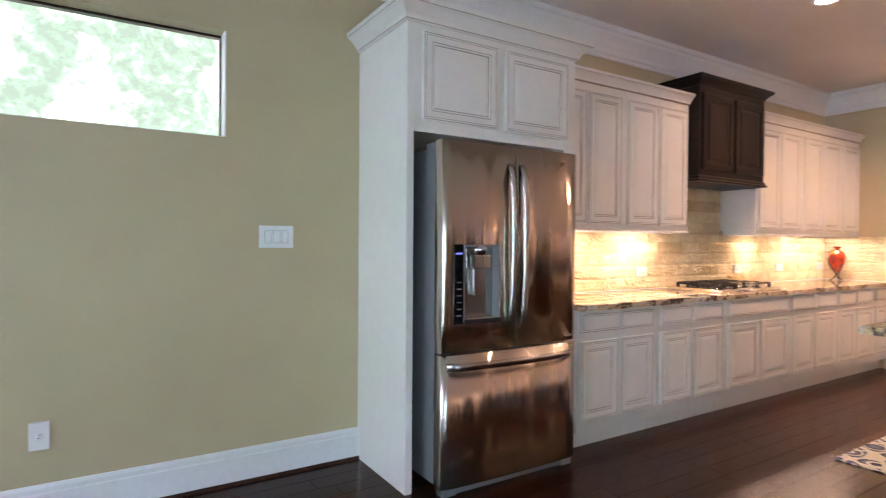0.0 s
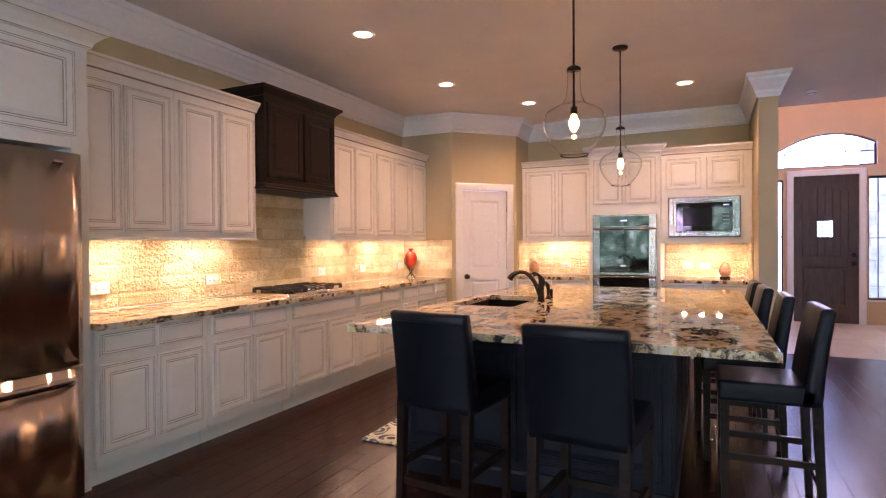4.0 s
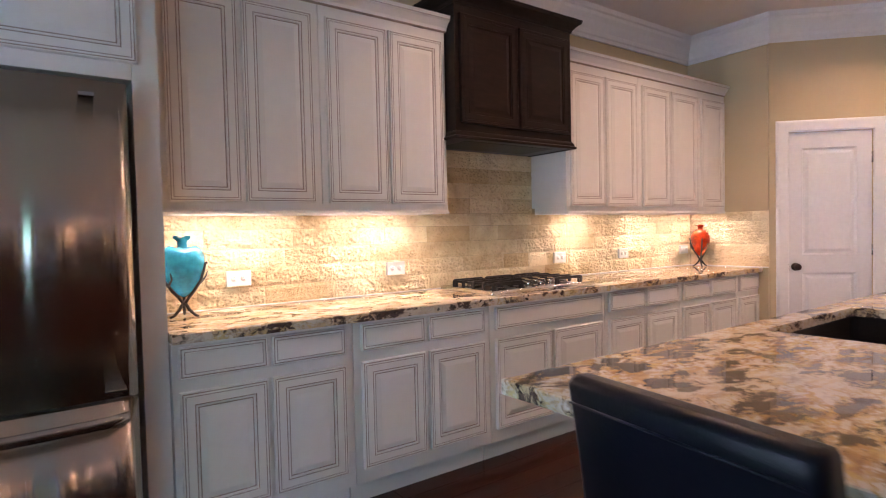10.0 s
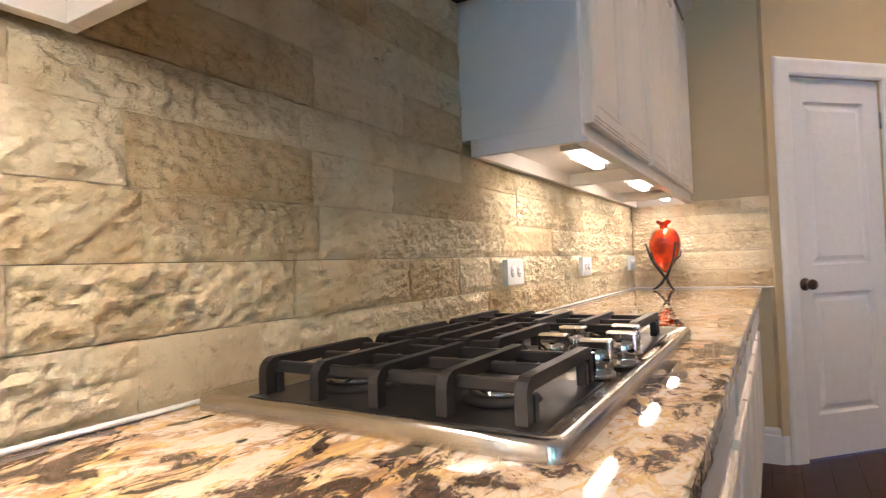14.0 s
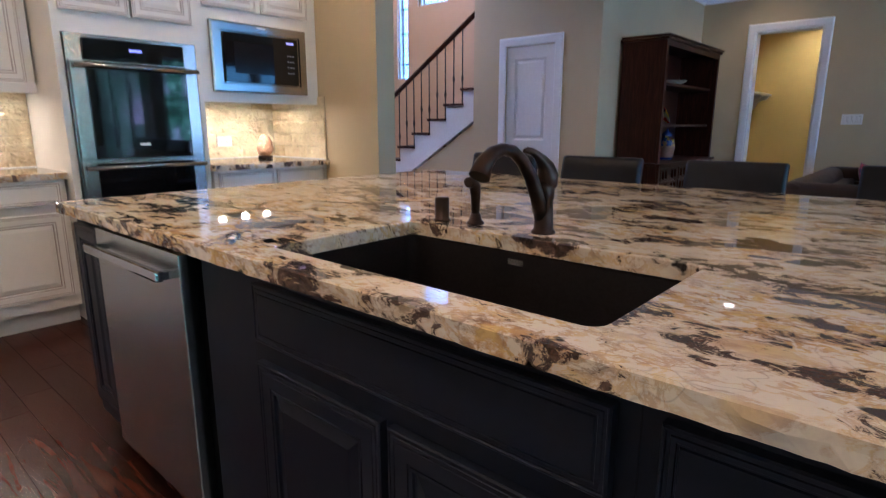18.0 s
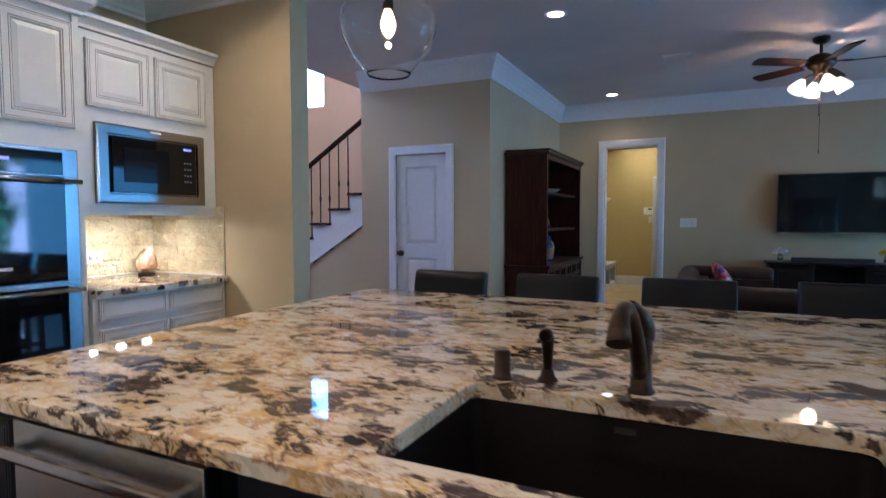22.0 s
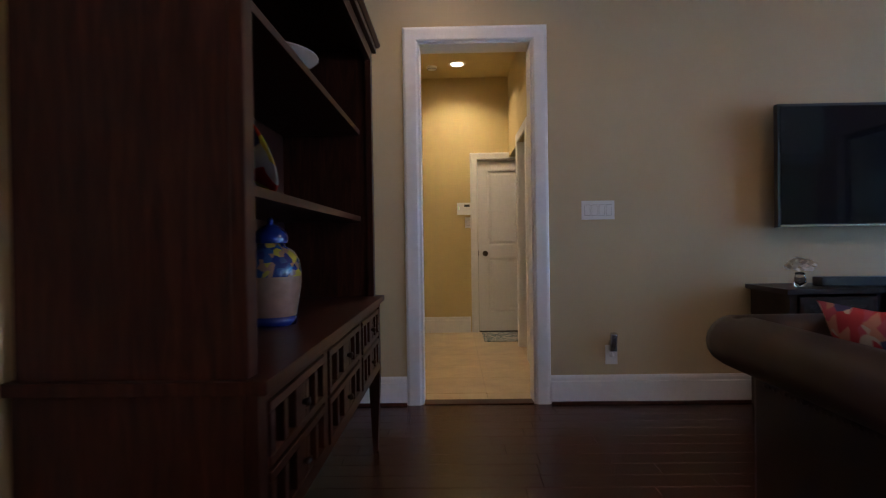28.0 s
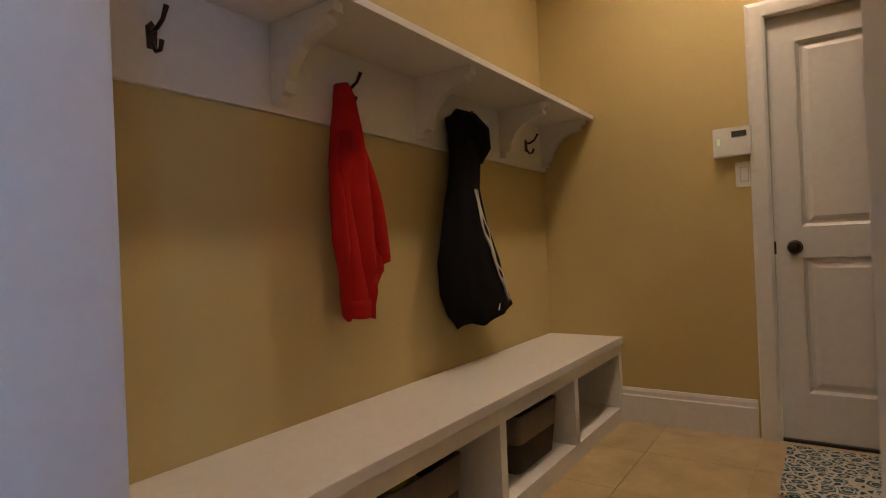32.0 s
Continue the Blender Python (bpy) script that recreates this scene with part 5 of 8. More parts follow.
# ---- island ----
isl = thing("kitchen_island", at(3.40, -0.50), "black painted kitchen island with panelled sides", "kitchen island")
IW, ID = 2.69, 1.575          # body along x and y
MI = (M_ISLAND, M_ISLAND)
for x0, x1, y0, y1, z0, z1 in (
    (0.0, IW, 0.02, 0.60, 0.0, 0.876),
    (0.0, 0.60, 0.60, ID - 0.02, 0.10, 0.876),
    (1.50, 1.74, 0.60, ID - 0.02, 0.10, 0.876),
    (2.39, IW, 0.60, ID - 0.02, 0.10, 0.876),
    (0.60, 1.50, 0.60, ID - 0.02, 0.10, 0.62),
    (0.60, 1.50, 1.525, ID - 0.02, 0.62, 0.876),
    (0.60, 1.50, 0.60, 0.96, 0.62, 0.876),
    (1.74, 2.39, 0.60, 0.66, 0.10, 0.876),
    (0.02, IW - 0.02, 0.60, ID - 0.09, 0.0, 0.10),
):
    part("carcass", box(x0, x1, y0, y1, z0, z1, 0.002), M_ISLAND, isl)
north = pose(IW, ID - 0.02, 0, 0, 0, 180)


def island_front(name, x0, x1, z0, z1, rings=CAB_DOOR):
    p = part(name, panel(x1 - x0, z1 - z0, rings, 0.02), MI, isl)
    p.matrix_basis = north @ pose(IW - (x0 + x1) / 2, -0.021, (z0 + z1) / 2)
    return p


for x0, x1 in ((0.63, 1.04), (1.06, 1.47)):
    island_front("door", x0, x1, 0.17, 0.66)
island_front("drawer_front", 0.63, 1.47, 0.71, 0.845, DRAWER)
island_front("door", 0.05, 0.57, 0.17, 0.66)
island_front("drawer_front", 0.05, 0.57, 0.71, 0.845, DRAWER)
island_front("end_panel", 2.43, 2.66, 0.17, 0.845)
for y0, y1 in ((0.06, 0.74), (0.80, 1.50)):
    for side, xx, rz in ((0, 0.0, -90), (1, IW, 90)):
        p = part("side_panel", panel(y1 - y0, 0.66, CAB_DOOR, 0.02), MI, isl)
        p.matrix_basis = pose(xx + (-0.021 if side == 0 else 0.021), (y0 + y1) / 2, 0.49, 0, 0, rz)
for x0, x1 in ((0.06, 0.68), (0.72, 1.34), (1.38, 2.0), (2.04, 2.64)):
    part("back_panel", panel(x1 - x0, 0.66, CAB_DOOR, 0.02), MI, isl, m=pose((x0 + x1) / 2, -0.001, 0.49))
bs = sweep([(0.0, 0.0), (0.0, 0.11), (0.010, 0.105), (0.016, 0.09), (0.016, 0.0)], [(0.0, ID - 0.1), (0.0, 0.02), (IW, 0.02), (IW, ID - 0.1)], 0.0)
part("base_moulding", bs, M_ISLAND, isl)
# outlet plate on the west end
part("outlet_plate", box(-0.030, -0.024, 0.30, 0.42, 0.60, 0.68, 0.002), M_BLACK, isl, "black outlet plate")
part("outlet_slot", box(-0.0315, -0.0302, 0.345, 0.375, 0.637, 0.643), M_OUTLET, isl, "small pale socket slot")

worktop("island_worktop", [(2.962, -0.897), (6.115, -0.897), (6.115, 1.108), (2.962, 1.108)], 0.877, TOPZ, (0, 1, 2, 3), "large polished granite island slab with a chiselled edge", hole=(4.084, 4.882, 0.552, 1.012, 0.03))

# sink
sk = thing("sink", at(4.483, 0.782, 0.877), "deep dark brown composite undermount sink", "sink")
b = bmesh.new()
rings = []


def rrect(hx, hy, r, z, n=6):
    out = []
    for cx, cy, a0 in ((hx - r, hy - r, 0), (-hx + r, hy - r, 90), (-hx + r, -hy + r, 180), (hx - r, -hy + r, 270)):
        for q in range(n):
            an = radians(a0 + q * 90 / (n - 1))
            out.append(b.verts.new((cx + r * math.cos(an), cy + r * math.sin(an), z)))
    return out


for hx, hy, r, z in ((0.436, 0.252, 0.04, -0.001), (0.406, 0.236, 0.035, -0.001), (0.402, 0.232, 0.035, -0.010), (0.393, 0.223, 0.035, -0.205), (0.380, 0.211, 0.045, -0.222), (0.355, 0.188, 0.05, -0.230), (0.05, 0.05, 0.049, -0.236), (0.05, 0.05, 0.049, -0.245)):
    rings.append(rrect(hx, hy, r, z))
    if hx < 0.06:
        for vv in rings[-1]:
            vv.co.x, vv.co.y = vv.co.x + 0.03, vv.co.y - 0.06
for a, c in zip(rings, rings[1:]):
    for i in range(24):
        f = b.faces.new((a[i], a[(i + 1) % 24], c[(i + 1) % 24], c[i]))
        f.smooth = True
bmesh.ops.recalc_face_normals(b, faces=b.faces[:])
for f in b.faces:
    f.normal_flip()
part("basin", b, M_SINK, sk)
dr = part("drain", lathe([(0.0, -0.27), (0.032, -0.268), (0.034, -0.238), (0.040, -0.233), (0.055, -0.2335), (0.056, -0.240)], 28, m=pose(0.03, -0.06, 0)), M_STEEL, sk, "steel drain ring")
part("drain_stopper", lathe([(0.0, -0.252), (0.022, -0.252), (0.024, -0.258), (0.0, -0.26)], 20, m=pose(0.03, -0.06, 0)), M_BLACK, dr)
part("maker_plate", box(0.02, 0.065, -0.2325, -0.2285, -0.035, -0.02), M_STEEL, sk, "small grey plate")

# faucet
fc = thing("faucet", at(4.502, 0.467, TOPZ), "oil-rubbed bronze kitchen faucet with an arched spout", "faucet")
part("base", lathe([(0.0, 0.0), (0.031, 0.0), (0.031, 0.006), (0.025, 0.012), (0.0235, 0.05), (0.022, 0.085), (0.0245, 0.09), (0.0245, 0.115), (0.021, 0.13), (0.0, 0.135)], 24), M_BRONZE, fc)
arc = [(0.002, 0.006, 0.040), (0.005, 0.024, 0.090), (0.009, 0.052, 0.145), (0.013, 0.086, 0.186), (0.016, 0.124, 0.209), (0.019, 0.162, 0.214), (0.020, 0.198, 0.206), (0.019, 0.228, 0.186), (0.017, 0.247, 0.158)]
part("spout", tube(arc, [0.0195, 0.0185, 0.017, 0.0155, 0.0145, 0.0145, 0.0165, 0.0205, 0.0245], 18), M_BRONZE, fc, "arched spout with a flared nozzle")
part("lever", tube([(0, 0, 0.112), (-0.003, -0.007, 0.124), (-0.003, -0.008, 0.145), (0.0, -0.001, 0.167), (0.005, 0.014, 0.185), (0.010, 0.030, 0.198), (0.013, 0.046, 0.206), (0.016, 0.060, 0.209), (0.018, 0.070, 0.207)], [0.019, 0.0255, 0.0260, 0.0215, 0.0150, 0.0105, 0.0090, 0.0085, 0.0060], 16), M_BRONZE, fc, "flame-shaped lever handle with a hooked tip")
sp = thing("side_sprayer", at(4.718, 0.470, TOPZ), "bronze side sprayer beside the faucet", "sprayer")
part("base", lathe([(0.0, 0.0), (0.026, 0.0), (0.026, 0.004), (0.018, 0.012), (0.014, 0.03), (0.0, 0.03)], 20), M_BRONZE, sp)
part("spray_head", tube([(0, 0, 0.03), (0, 0, 0.075), (0.0, 0.004, 0.105), (0.0, 0.02, 0.118), (0.0, 0.034, 0.116)], [0.012, 0.014, 0.017, 0.017, 0.014], 14), M_BRONZE, sp)
ag = thing("air_switch", at(4.830, 0.483, TOPZ), "dark bronze cylindrical cap beside the sprayer", "air gap cap")
part("cap", lathe([(0.0, 0.0), (0.026, 0.0), (0.026, 0.004), (0.021, 0.006), (0.021, 0.062), (0.018, 0.067), (0.0, 0.067)], 24), M_BRONZE, ag)

# dishwasher
dw = thing("dishwasher", pose(5.78, 1.05, 0, 0, 0, 180), "stainless steel dishwasher with a bar handle", "dishwasher")
part("door", box(0.003, 0.60, -0.045, 0.0, 0.11, 0.862, 0.004), M_STEEL, dw)
part("tub", box(0.02, 0.58, 0.001, 0.30, 0.10, 0.868), M_BLACK, dw)
part("toe_plate", box(0.003, 0.60, 0.03, 0.05, 0.0, 0.105), M_BLACK, dw)
hb = bmesh.new()
box(0.03, 0.57, -0.092, -0.072, 0.792, 0.820, 0.007, bm=hb)
for x in (0.045, 0.555):
    box(x - 0.012, x + 0.012, -0.080, -0.044, 0.796, 0.816, bm=hb)
part("handle", hb, M_CHROME, dw, "flat polished bar handle")

# runner rug
rg = box(3.70, 5.0, 1.05, 1.51, 0.001, 0.012, 0.004)
solid("runner_rug", rg, M_RUG, "navy and cream lattice runner on the dark floor", "rug")


# ---- counter stools ----
def stool(m):
    ob = thing("counter_stool", m, "black leather counter stool with dark wooden legs", "stool", "stools round the island")
    w, d = 0.205, 0.21
    seat = box(-w, w, -d, d + 0.01, 0.555, 0.655, 0.022, 3)
    for v in seat.verts:
        if v.co.z > 0.64:
            v.co.z += 0.018 * (1 - (v.co.x / w) ** 2) * (1 - (v.co.y / d) ** 2)
    part("seat", seat, M_LEATHER, ob, smooth=True)
    bk = bmesh.new()
    n = 14
    prof = []
    for i in range(n + 1):
        s = i / n
        z = 0.565 + 0.447 * s
        y = -d - 0.005 - 0.025 * s - 0.030 * s * s
        th = 0.075 - 0.022 * s
        prof.append((y, z, th))
    rows = []
    for y, z, th in prof:
        e = 0.014
        rows.append([(-w, y), (-w + e, y - e * 0.6), (w - e, y - e * 0.6), (w, y), (w, y + th), (w - e, y + th + 0.004), (-w + e, y + th + 0.004), (-w, y + th)])
    vr = [[bk.verts.new((x, y, prof[i][1])) for x, y in r] for i, r in enumerate(rows)]
    y, z, th = prof[-1]
    vr.append([bk.verts.new((x * 0.985, y + th / 2 + (yy - y - th / 2) * 0.75, z + 0.010)) for x, yy in rows[-1]])
    vr.append([bk.verts.new((x * 0.96, y + th / 2 + (yy - y - th / 2) * 0.35, z + 0.014)) for x, yy in rows[-1]])
    for a, c in zip(vr, vr[1:]):
        for i in range(8):
            f = bk.faces.new((a[i], a[(i + 1) % 8], c[(i + 1) % 8], c[i]))
            f.smooth = True
    bk.faces.new(vr[0][::-1])
    bk.faces.new(vr[-1])
    bmesh.ops.recalc_face_normals(bk, faces=bk.faces[:])
    back = part("backrest", bk, M_LEATHER, ob)
    seam = tube([(-w + 0.008, prof[-2][0] - 0.0095, prof[-2][1]), (w - 0.008, prof[-2][0] - 0.0095, prof[-2][1])], 0.0022, 6)
    part("seam", seam, M_LEATHER, back)

    def leg(x, y, top, back_leg):
        b = bmesh.new()
        o = -0.025 if back_leg else 0.0
        for z, s, dy in ((0.0, 0.016, o), (top, 0.021, 0.0)):
            for a, c in ((-1, -1), (1, -1), (1, 1), (-1, 1)):
                b.verts.new((x + a * s, y + dy + c * s, z))
        v = b.verts[:]
        for i in range(4):
            b.faces.new((v[i], v[(i + 1) % 4], v[4 + (i + 1) % 4], v[4 + i]))
        b.faces.new(v[:4][::-1])
        b.faces.new(v[4:])
        bmesh.ops.recalc_face_normals(b, faces=b.faces[:])
        part("leg", b, M_DARKWOOD, ob)

    for x in (-w + 0.022, w - 0.022):
        leg(x, -d + 0.01, 0.60, True)
        leg(x, d - 0.02, 0.56, False)
    for z, y in ((0.24, d - 0.02), (0.20, -d)):
        part("stretcher", box(-w + 0.03, w - 0.03, y - 0.011, y + 0.011, z - 0.018, z + 0.018, 0.003), M_DARKWOOD, ob)
    for x in (-w + 0.022, w - 0.022):
        part("stretcher", box(x - 0.011, x + 0.011, -d + 0.012, d - 0.03, 0.262, 0.296, 0.003), M_DARKWOOD, ob)
    return ob


# the back's top stands 0.27 behind the seat's middle
first = stool(pose(5.638, -0.745, 0, 0, 0, 1))
for x, y, a in ((5.052, -0.765, 1.5), (4.453, -0.825, -1), (3.79, -0.90, 1)):
    copy_thing(first, pose(x, y, 0, 0, 0, a))
copy_thing(first, pose(3.04, 0.505, 0, 0, 0, -97))
copy_thing(first, pose(2.86, -0.20, 0, 0, 0, -96))

# ---- lamps that the place has ----


def downlight(x, y, watts, z=H, colour=WARM):
    ob = thing("recessed_downlight", at(x, y, z), "round white recessed ceiling downlight, lit", "downlight", "ceiling downlights")
    part("trim_ring", lathe([(0.068, -0.001), (0.070, -0.006), (0.092, -0.006), (0.095, -0.001)], 28), M_TRIM, ob)
    part("lens", lathe([(0.0, -0.0025), (0.069, -0.0025), (0.069, -0.001), (0.0, -0.001)], 28), M_CAN, ob, "glowing lens")
    lamp = new("downlight_lamp", bpy.data.lights.new("downlight_lamp", "AREA"))
    lamp.data.shape, lamp.data.size = "DISK", 0.13
    lamp.data.energy, lamp.data.color, lamp.data.spread = watts, colour, radians(130)
    lamp.matrix_world = look((x, y, z - 0.012), (x, y, 0))
    return ob


for x, y in ((4.22, 1.81), (5.77, 1.81), (6.90, 1.26), (6.82, -0.43)):
    downlight(x, y, 15)
for x, y, watts in ((5.55, -2.87, 8), (5.60, -6.19, 4.5), (1.13, -6.21, 8)):
    downlight(x, y, watts)
downlight(5.50, -9.23, 17, H, (1.0, 0.83, 0.50))
downlight(5.50, -7.70, 9, H, (1.0, 0.83, 0.50))


def pendant(x, y):
    """Clear glass schoolhouse pendant on a dark rod."""
    zb = 2.005
    ob = thing("pendant_light", at(x, y, H), "clear glass pendant with a glowing bulb on a dark rod", "pendant lamp", "pendants over the island")
    part("canopy", lathe([(0.0, 0.0), (0.065, 0.0), (0.065, -0.012), (0.055, -0.022), (0.012, -0.026), (0.0, -0.026)], 28), M_BRONZE, ob, "dark bronze ceiling plate")
    part("rod", tube([(0, 0, -0.02), (0, 0, zb + 0.31 - H)], 0.0065, 10), M_BRONZE, ob)
    g = zb - H
    part("cap", lathe([(0.0, 0.325), (0.018, 0.325), (0.038, 0.312), (0.040, 0.298), (0.0, 0.298)], 24, m=pose(0, 0, g)), M_BRONZE, ob)
    prof = [(0.036, 0.300), (0.036, 0.22), (0.042, 0.165), (0.060, 0.122), (0.088, 0.103), (0.118, 0.091), (0.150, 0.070), (0.168, 0.040), (0.174, 0.006), (0.169, -0.030), (0.147, -0.085), (0.100, -0.143), (0.081, -0.166), (0.077, -0.176)]
    inner = [(r - 0.0016, z) for r, z in prof[::-1]]
    sh = part("shade", lathe(prof + inner, 40, m=pose(0, 0, g)), M_GLASS, ob, "clear blown glass shade")
    sh.visible_shadow = False
    part("socket", lathe([(0.0, 0.14), (0.008, 0.14), (0.008, 0.10), (0.018, 0.096), (0.020, 0.060), (0.016, 0.056), (0.0, 0.056)], 20, m=pose(0, 0, g)), M_BRONZE, ob)
    part("inner_rod", tube([(0, 0, g + 0.12), (0, 0, g + 0.30)], 0.006, 8), M_BRONZE, ob)
    part("bulb", lathe([(0.0, 0.058), (0.013, 0.054), (0.020, 0.035), (0.028, 0.010), (0.028, -0.006), (0.018, -0.030), (0.008, -0.042), (0.0, -0.046)], 18, m=pose(0, 0, g)), M_BULB, ob, "glowing amber bulb")
    lamp = new("pendant_lamp", bpy.data.lights.new("pendant_lamp", "POINT"))
    lamp.data.energy, lamp.data.color, lamp.data.shadow_soft_size = 5.0, (1.0, 0.66, 0.34), 0.012
    lamp.location = (x, y, zb - 0.07)
    return ob


pendant(3.623, 0.034)
pendant(5.428, 0.026)


def strip(m, length, watts, bulbs=1):
    """An under-cabinet lamp: a slim white housing with one long or several short glowing lenses; local x along it."""
    ob = thing("undercabinet_light", m, "slim white under-cabinet light, lit", "cabinet light", "lights under the wall cabinets")
    part("housing", box(-length / 2, length / 2, -0.035, 0.035, -0.014, 0.006, 0.003), M_TRIM, ob)
    w = length - 0.06 if bulbs == 1 else 0.05
    for i in range(bulbs):
        x = (i - (bulbs - 1) / 2) * (length - 0.12) / max(1, bulbs - 1)
        part("lens", box(x - w / 2, x + w / 2, -0.016, 0.016, -0.031, -0.0141, 0.006, 2), M_STRIP, ob, "glowing lens")
        lamp = new("undercabinet_lamp", bpy.data.lights.new("undercabinet_lamp", "AREA"))
        lamp.data.shape, lamp.data.size, lamp.data.size_y = "RECTANGLE", w, 0.03
        lamp.data.energy, lamp.data.color, lamp.data.spread = watts / bulbs, (1.0, 0.83, 0.59), radians(175)
        lamp.matrix_world = m @ pose(x, 0, -0.033)
    return ob


for x, ln in ((2.80, 0.55), (3.60, 0.55), (5.33, 0.32), (6.10, 0.32), (6.70, 0.28)):
    strip(at(x, YU + 0.095, 1.423), ln, 4.7 if ln > 0.5 else 3.8)
strip(pose(7.99, 1.16, 1.418, 0, 0, 90), 0.5, 8.0, 3)
strip(pose(7.84, -0.58, 1.381, 0, 0, 90), 0.5, 15.0, 3)

# ceiling fan in the living room
fn = thing("ceiling_fan", at(3.452, -4.545, H), "dark bronze ceiling fan with wooden blades and four lit glass shades", "ceiling fan")
part("canopy", lathe([(0.0, 0.0), (0.075, 0.0), (0.070, -0.035), (0.035, -0.06), (0.0, -0.06)], 28), M_BRONZE, fn)
part("downrod", tube([(0, 0, -0.05), (0, 0, -0.16)], 0.014, 12), M_BRONZE, fn)
part("motor", lathe([(0.0, -0.145), (0.05, -0.15), (0.10, -0.175), (0.125, -0.21), (0.125, -0.245), (0.10, -0.28), (0.06, -0.30), (0.055, -0.34), (0.0, -0.345)], 32), M_BRONZE, fn, "dark bronze motor housing")
for i in range(5):
    an = 32 + i * 72
    mm = pose(0, 0, 0, 0, 0, an)
    bl = bmesh.new()
    out = [(0.18, -0.052), (0.30, -0.062), (0.58, -0.070), (0.655, -0.060), (0.675, 0.0), (0.655, 0.060), (0.58, 0.070), (0.30, 0.062), (0.18, 0.052)]
    t0 = [bl.verts.new((x, y, -0.236 + y * 0.20)) for x, y in out]
    t1 = [bl.verts.new((x, y, -0.244 + y * 0.20)) for x, y in out]
    bl.faces.new(t0)
    bl.faces.new(t1[::-1])
    for k in range(len(out)):
        bl.faces.new((t0[k], t1[k], t1[(k + 1) % len(out)], t0[(k + 1) % len(out)]))
    bmesh.ops.recalc_face_normals(bl, faces=bl.faces[:])
    blade = part("blade", bl, M_HUTCH, fn, "dark wooden blade", m=mm)
    part("blade_iron", box(0.09, 0.24, -0.018, 0.018, -0.236, -0.228, 0.003), M_BRONZE, blade)
for i in range(4):
    an = radians(11 + i * 90)
    dx, dy = math.cos(an), math.sin(an)
    arm = part("light_arm", tube([(0.03 * dx, 0.03 * dy, -0.335), (0.09 * dx, 0.09 * dy, -0.345), (0.14 * dx, 0.14 * dy, -0.38)], 0.010, 8), M_BRONZE, fn)
    ax = pose(0.14 * dx, 0.14 * dy, -0.38, 0, 0, 11 + i * 90) @ pose(0, 0, 0, 0, -32, 0)
    part("shade", lathe([(0.0, 0.0), (0.024, -0.004), (0.040, -0.03), (0.060, -0.07), (0.072, -0.105), (0.070, -0.135), (0.0, -0.125)], 20, m=ax), M_SHADE, arm, "frosted glass shade, lit")
for y, z in ((0.03, -1.05), (-0.03, -0.69)):
    chain = part("pull_chain", tube([(0.0, y, -0.34), (0.0, y, z)], 0.0022, 6), M_BRONZE, fn)
    part("chain_fob", lathe([(0.0, 0.0), (0.006, -0.008), (0.005, -0.028), (0.0, -0.032)], 10, m=pose(0.0, y, z)), M_BRONZE, chain)
lamp = new("fan_lamp", bpy.data.lights.new("fan_lamp", "POINT"))
lamp.data.energy, lamp.data.color, lamp.data.shadow_soft_size = 20.0, (1.0, 0.56, 0.26), 0.06
lamp.location = (3.452, -4.545, H - 0.56)

vt = thing("ceiling_vent", at(4.683, -4.596, H), "white louvred ceiling air vent", "air vent")
f = box(-0.16, 0.16, -0.085, -0.065, -0.012, -0.001)
box(-0.16, 0.16, 0.065, 0.085, -0.012, -0.001, bm=f)
box(-0.16, -0.14, -0.065, 0.065, -0.012, -0.001, bm=f)
box(0.14, 0.16, -0.065, 0.065, -0.012, -0.001, bm=f)
part("frame", f, M_TRIM, vt)
part("backing", box(-0.14, 0.14, -0.065, 0.065, -0.004, -0.001), M_BLACK, vt)
for i in range(6):
    part("slat", box(-0.138, 0.138, -0.052 + i * 0.021 - 0.004, -0.052 + i * 0.021 + 0.004, -0.012, -0.005), M_TRIM, vt)


def smoke(x, y, z=H):
    ob = thing("smoke_detector", at(x, y, z), "small round white smoke detector on the ceiling", "smoke detector")
    part("body", lathe([(0.0, -0.032), (0.045, -0.030), (0.055, -0.020), (0.060, -0.012), (0.060, -0.001), (0.0, -0.001)], 24), M_OUTLET, ob)
    part("vent_ring", lathe([(0.047, -0.0295), (0.050, -0.031), (0.053, -0.026), (0.050, -0.024)], 24), M_FRIDGE_SIDE, ob)


smoke(7.82, -1.68)
smoke(3.915, -5.25)
smoke(5.775, -9.31)

# ---- things on the worktops ----


